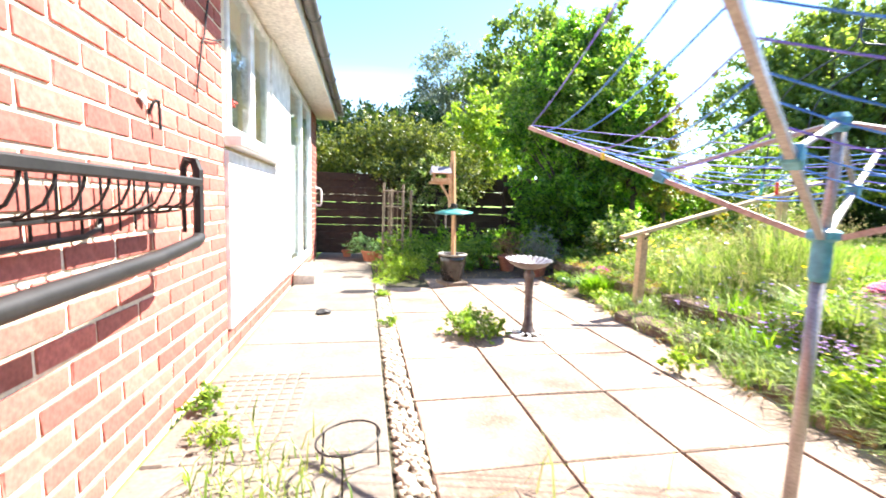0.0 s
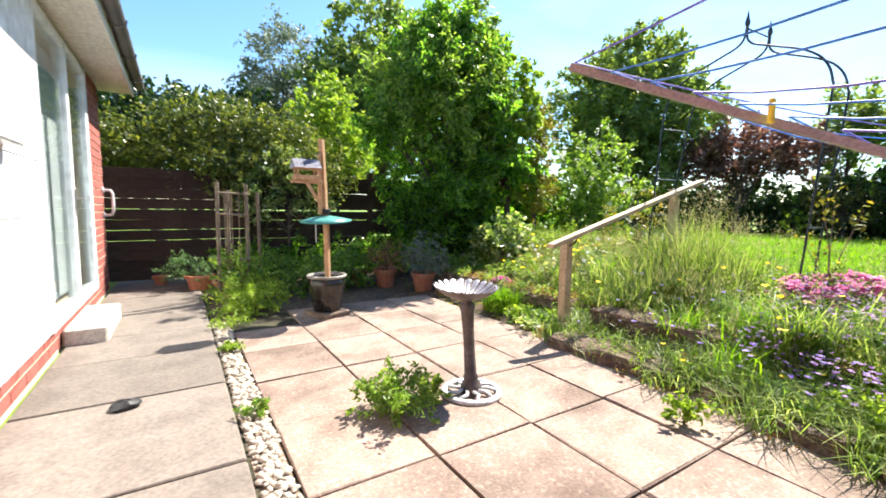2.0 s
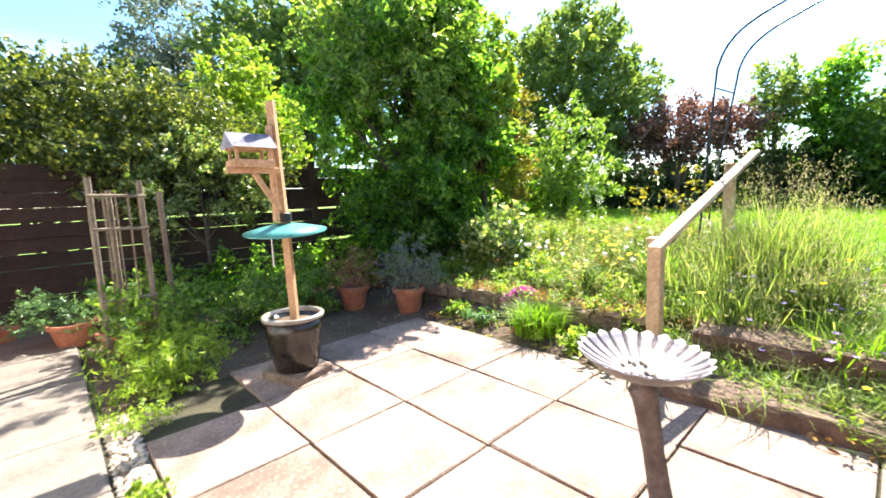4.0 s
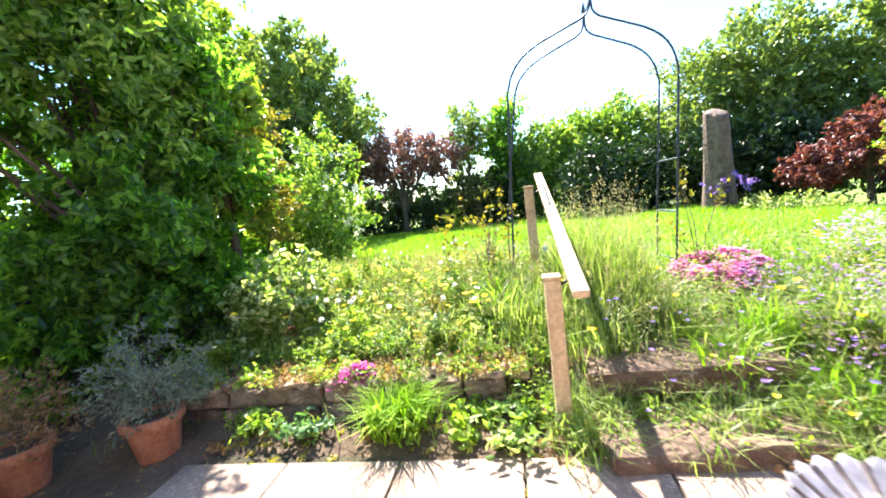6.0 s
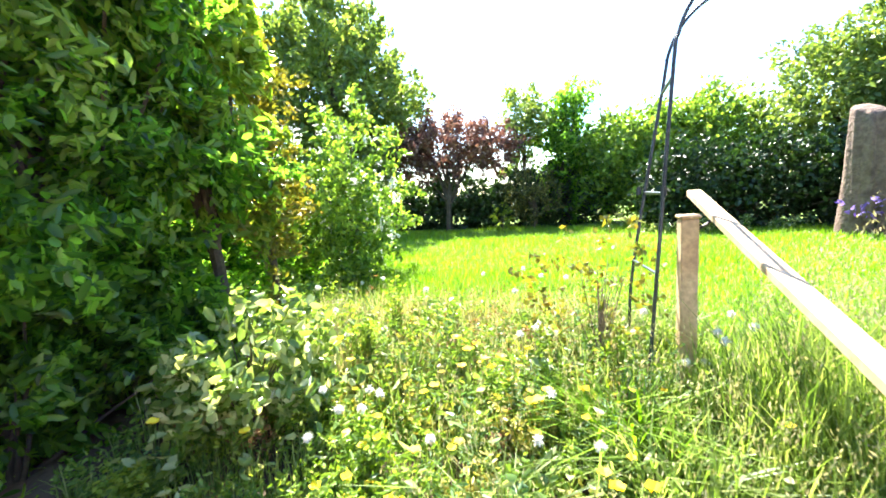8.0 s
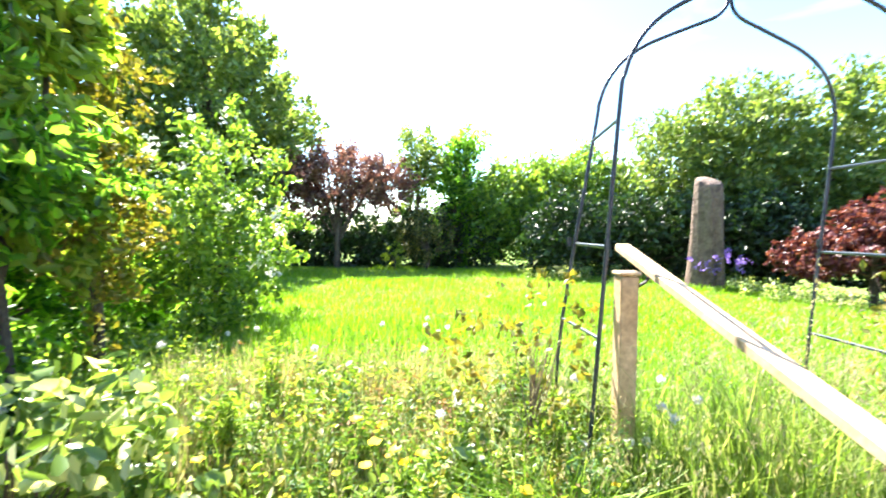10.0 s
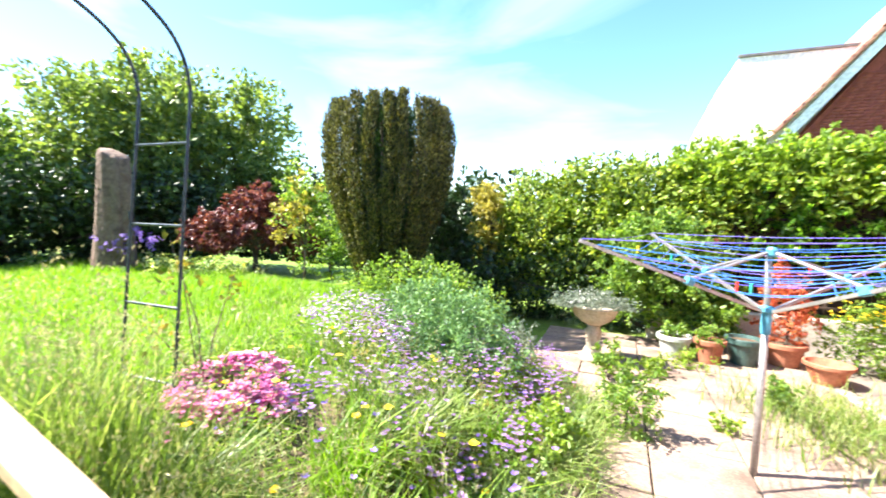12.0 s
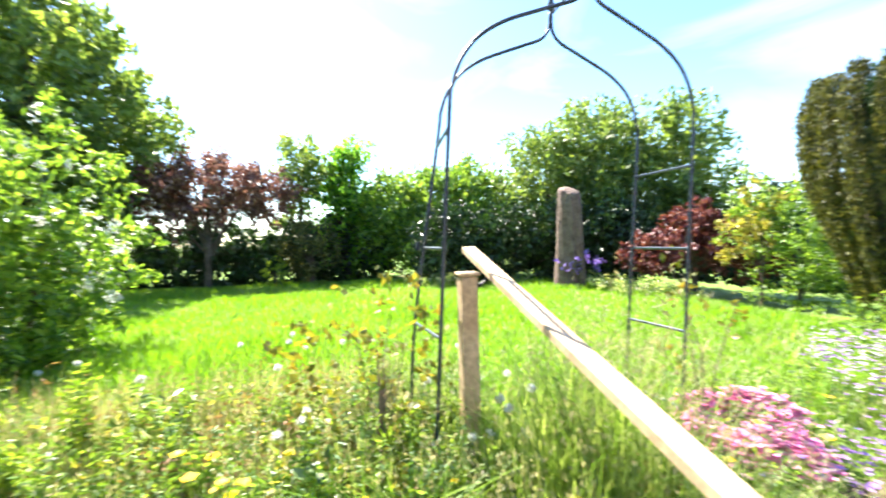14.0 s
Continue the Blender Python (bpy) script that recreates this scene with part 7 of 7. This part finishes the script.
# ---- the neighbour's house beyond the hedge ----
def neighbour():
    ob = thing("neighbour_house", (0.22, -9.0, 0), "neighbour's brick gable with white bargeboard and tiled roof", "house")
    k = 1.2
    xe, ze, xr = 0.0, 3.95, -4.6
    zr = ze + (xe - xr) * k

    def prism(x0, z0, x1, z1, drop, ya, yb):
        bm = bmesh.new()
        q = [(x0, z0), (x1, z1), (x1, z1 - drop), (x0, z0 - drop)]
        a = [bm.verts.new((x, ya, z)) for x, z in q]
        b = [bm.verts.new((x, yb, z)) for x, z in q]
        bm.faces.new(a[::-1])
        bm.faces.new(b)
        for i in range(4):
            bm.faces.new((a[i], a[(i + 1) % 4], b[(i + 1) % 4], b[i]))
        return bm
    bm = bmesh.new()
    q = [(-0.3, -0.1), (-0.3, ze - 0.48), (xr, zr - 0.13), (2 * xr + 0.3, ze - 0.48), (2 * xr + 0.3, -0.1)]
    a = [bm.verts.new((x, 0, z)) for x, z in q]
    b = [bm.verts.new((x, -7, z)) for x, z in q]
    bm.faces.new(a)
    bm.faces.new(b[::-1])
    for i in range(5):
        bm.faces.new((a[i], b[i], b[(i + 1) % 5], a[(i + 1) % 5]))
    wall = part("wall", bm, M["brick_far"], ob)
    part("bargeboard", prism(xe - 0.1, ze - 0.06, xr, zr - 0.06 + 0.1 * k, 0.34, 0.30, 0.33), M["white"], ob)
    part("bargeboard", prism(2 * xr - xe + 0.1, ze - 0.06, xr, zr - 0.06 + 0.1 * k, 0.34, 0.30, 0.33), M["white"], ob)
    part("soffit", prism(xe - 0.1, ze - 0.12, xr, zr - 0.12 + 0.1 * k, 0.03, 0.002, 0.298), M["white"], ob)
    roof = part("roof", prism(2 * xr - xe, ze, xr, zr, 0.06, 0.36, -7.2), M["roof_red"], ob)
    for i in range(19):
        f0, f1 = i / 19, (i + 1.25) / 19
        x0, x1 = xe + (xr - xe) * f0, xe + (xr - xe) * min(f1, 1.0)
        part("tile_course", prism(x0, ze + (xe - x0) * k + 0.035, x1, ze + (xe - x1) * k + 0.005, 0.03, 0.38, -7.2), M["roof_red"], roof)
    for i in range(26):
        f = i / 26
        x = xe + (xr - xe) * f
        z = ze + (xe - x) * k
        part("verge_tile", tube([(x + 0.05, 0.34, z + 0.03), (x - 0.17, 0.34, z + 0.03 + 0.2 * k)], 0.085, 8), M["roof_red"], roof)
    # pale dormer roof behind the slope
    dm = thing("neighbour_dormer", (0, 0, 0), "pale sunlit dormer cheek with a dark ridge strip", "dormer")
    bm = bmesh.new()
    f = [bm.verts.new(c) for c in ((-2.0, -9.6, 6.27), (0.95, -9.6, 6.27), (1.75, -9.6, 4.4), (1.75, -9.6, 3.0), (-0.2, -9.6, 3.0))]
    r = [bm.verts.new(v.co + Vector((0, -3, 0))) for v in f]
    bm.faces.new(f)
    bm.faces.new(r[::-1])
    for i in range(5):
        bm.faces.new((f[i], r[i], r[(i + 1) % 5], f[(i + 1) % 5]))
    part("cheek", bm, M["white"], dm)
    part("ridge_strip", box(-2.05, 1.0, -9.65, -9.55, 6.26, 6.34, 0.01), M["grey_plastic"], dm)
    part("base", box(-0.1, 1.7, -12.5, -9.7, -0.05, 3.0), M["brick_far"], dm)
    return wall


neighbour()


# ---- pieces: bricks, slabs, pebbles ----
def chamfered(sx, sy, sz, c, jitter, seed, mat, name):
    rng = random.Random(seed)
    bm = box(-sx / 2, sx / 2, -sy / 2, sy / 2, -sz / 2, sz / 2, c)
    for v in bm.verts:
        v.co += Vector((rng.uniform(-jitter, jitter), rng.uniform(-jitter, jitter), rng.uniform(-jitter, jitter)))
    me = bpy.data.meshes.new(name)
    bm.to_mesh(me)
    bm.free()
    me.materials.append(M[mat])
    return me


def paving():
    rng = random.Random(30)
    xs = [1.87, 2.41, 2.945, 3.48, 4.02, 4.56]
    ys = [3.6 + 0.585 * k for k in range(-8, 6)]
    kinds = {}
    for i in range(5):
        for j in range(len(ys) - 1):
            xa, xb, ya, yb = xs[i], xs[i + 1], ys[j], ys[j + 1]
            if (xa + xb) / 2 > float(bed_edge((ya + yb) / 2)) + 0.15 or (i == 0 and yb > 6.4):
                continue
            key = (i, j % 3)
            if key not in kinds:
                kinds[key] = chamfered(xb - xa - 0.011, yb - ya - 0.011, 0.05, 0.005, 0.0035, i * 10 + j, "slab", "slab")
            p = mesh_part("slab", kinds[key], M["slab"], pavement)
            p.matrix_local = pose((xa + xb) / 2, (ya + yb) / 2, -0.024 + rng.uniform(-0.002, 0.002), rng.uniform(-0.35, 0.35), rng.uniform(-0.35, 0.35), rng.uniform(-0.5, 0.5))
    y = -1.2
    k = 0
    while y < 8.9:
        d = (0.62, 0.9, 0.76)[k % 3]
        me = chamfered(0.93, d - 0.014, 0.05, 0.006, 0.002, 200 + k, "concrete", "slab")
        p = mesh_part("slab", me, M["concrete"], path)
        p.matrix_local = pose(1.258, y + d / 2, -0.024 + rng.uniform(-0.0015, 0.0015), 0, rng.uniform(-0.2, 0.2), rng.uniform(-0.3, 0.3))
        y += d
        k += 1
    part("bed_joint", box(0.79, 1.74, -1.25, 9.0, -0.034, -0.014), M["joint"], path)
    part("bed_joint", box(1.87, 4.2, -1.1, 6.5, -0.034, -0.018), M["joint"], pavement)
    # embossed path tiles by the wall
    tiles = thing("path_tiles", (0, 0, 0), "worn grid-patterned tiles set in the path", "paving", kind="structure")
    me = chamfered(0.058, 0.058, 0.02, 0.006, 0.0012, 5, "concrete", "tile")
    for i in range(7):
        for j in range(14):
            p = mesh_part("tile", me, M["concrete"], tiles)
            p.matrix_local = pose(0.90 + i * 0.064, 2.62 + j * 0.064, -0.004, 0, 0, rng.uniform(-2, 2))
    # gravel strip
    r2 = np.random.default_rng(31)
    tagged(part("gravel_bed", box(1.735, 1.868, -1.2, 6.4, -0.034, -0.016), M["stone"]), "sandy bed of the gravel strip", "gravel", kind="structure")
    base = [(1, 0, 0), (-1, 0, 0), (0, 1, 0), (0, -1, 0), (0, 0, 1), (0, 0, -1), (0.6, 0.6, 0.6), (-0.6, 0.6, 0.6), (0.6, -0.6, 0.6), (-0.6, -0.6, 0.6)]
    faces = np.array([(0, 6, 8), (0, 2, 6), (2, 7, 6), (2, 1, 7), (1, 9, 7), (1, 3, 9), (3, 8, 9), (3, 0, 8), (4, 6, 7), (4, 7, 9), (4, 9, 8), (4, 8, 6)])
    b = np.array(base, dtype=float)
    n = 2600
    at = np.stack((r2.uniform(1.745, 1.86, n), r2.uniform(-0.5, 6.3, n), r2.uniform(-0.012, 0.002, n)), axis=1)
    s = r2.uniform(0.008, 0.021, (n, 1)) * np.array([1, 1, 0.62]) * r2.uniform(0.75, 1.3, (n, 3))
    a = r2.uniform(0, 6.28, n)
    v = b[None] * s[:, None] + r2.normal(size=(n, 10, 3)) * 0.0012
    c, sn = np.cos(a)[:, None], np.sin(a)[:, None]
    v = np.stack((v[:, :, 0] * c - v[:, :, 1] * sn, v[:, :, 0] * sn + v[:, :, 1] * c, v[:, :, 2]), axis=2) + at[:, None]
    f = (faces[None] + np.arange(n)[:, None, None] * 10).reshape(-1, 3)
    stuff("gravel", raw_mesh("gravel", v.reshape(-1, 3), f), "pebble", "strip of pale rounded gravel between path and patio", "gravel")


paving()


def bricks():
    w = bpy.data.objects["wall_west"]
    rng = random.Random(40)
    course, length = 0.0865, 0.262
    kinds = [chamfered(0.03, length - 0.016, course - 0.015, 0.003, 0.0016, 300 + k, "brick", "brick") for k in range(4)]
    half = [chamfered(0.03, length / 2 - 0.016, course - 0.015, 0.003, 0.0016, 310 + k, "brick", "brick") for k in range(2)]
    rest = bmesh.new()
    count = 0
    z, row = 0.0, 0
    while z + course < TOP + 0.02:
        off = (row % 2) * length / 2
        y = 3.775
        if row % 2:
            p = mesh_part("brick", rng.choice(half), M["brick"], w)
            p.matrix_local = pose(house_x - 0.021, y - length / 4, z + course / 2)
            y -= length / 2
        while y - length > Y0:
            yc = y - length / 2
            if yc > 1.35 and count < 285:
                p = mesh_part("brick", rng.choice(kinds), M["brick"], w)
                p.matrix_local = pose(house_x - 0.021 + rng.uniform(-0.0015, 0.0015), yc, z + course / 2, 0, 0, rng.uniform(-0.3, 0.3))
                count += 1
            else:
                box(house_x - 0.03, house_x - 0.006, yc - length / 2 + 0.007, yc + length / 2 - 0.007, z + 0.0065, z + course - 0.0065, 0, rest)
            y -= length
        # pier at the far end and the plinth
        spans = [(7.79, Y1)] if z > 0.15 else [(3.78, DOOR[0] - 0.1), (DOOR[0] - 0.1, Y1)]
        for a, b in spans:
            yy = a + 0.002 - (length / 2 if row % 2 else 0)
            while yy < b:
                ya, yb = max(yy, a) + 0.006, min(yy + length, b) - 0.006
                if yb - ya > 0.03:
                    box(house_x - 0.03, house_x - 0.006, ya, yb, z + 0.0065, z + course - 0.0065, 0, rest)
                yy += length
        z += course
        row += 1
    tagged(part("brickwork", rest, M["brick"], w), kind="stuff")
    ob = bpy.data.objects["neighbour_house"]
    verts, faces = [], []
    z = 1.6
    row = 0
    while z < 8.0:
        hw = 4.3 - max(0.0, (z + 0.12 - 3.47)) / 1.2 - 0.03
        x = -4.6 - hw + (row % 2) * 0.12
        while x < -4.6 + hw:
            i = len(verts)
            verts += [(x, 0.004, z), (x + 0.225, 0.004, z), (x + 0.225, 0.004, z + 0.068), (x, 0.004, z + 0.068), (x + 0.004, 0.018, z + 0.004), (x + 0.221, 0.018, z + 0.004), (x + 0.221, 0.018, z + 0.064), (x + 0.004, 0.018, z + 0.064)]
            faces += [(i + 4, i + 7, i + 6, i + 5), (i, i + 4, i + 5, i + 1), (i + 1, i + 5, i + 6, i + 2), (i + 2, i + 6, i + 7, i + 3), (i + 3, i + 7, i + 4, i)]
            x += 0.237
        z += 0.078
        row += 1
    tagged(mesh_part("brickwork", raw_mesh("brickwork", np.array(verts), np.array(faces)), M["brick_far"], ob), kind="stuff")


bricks()
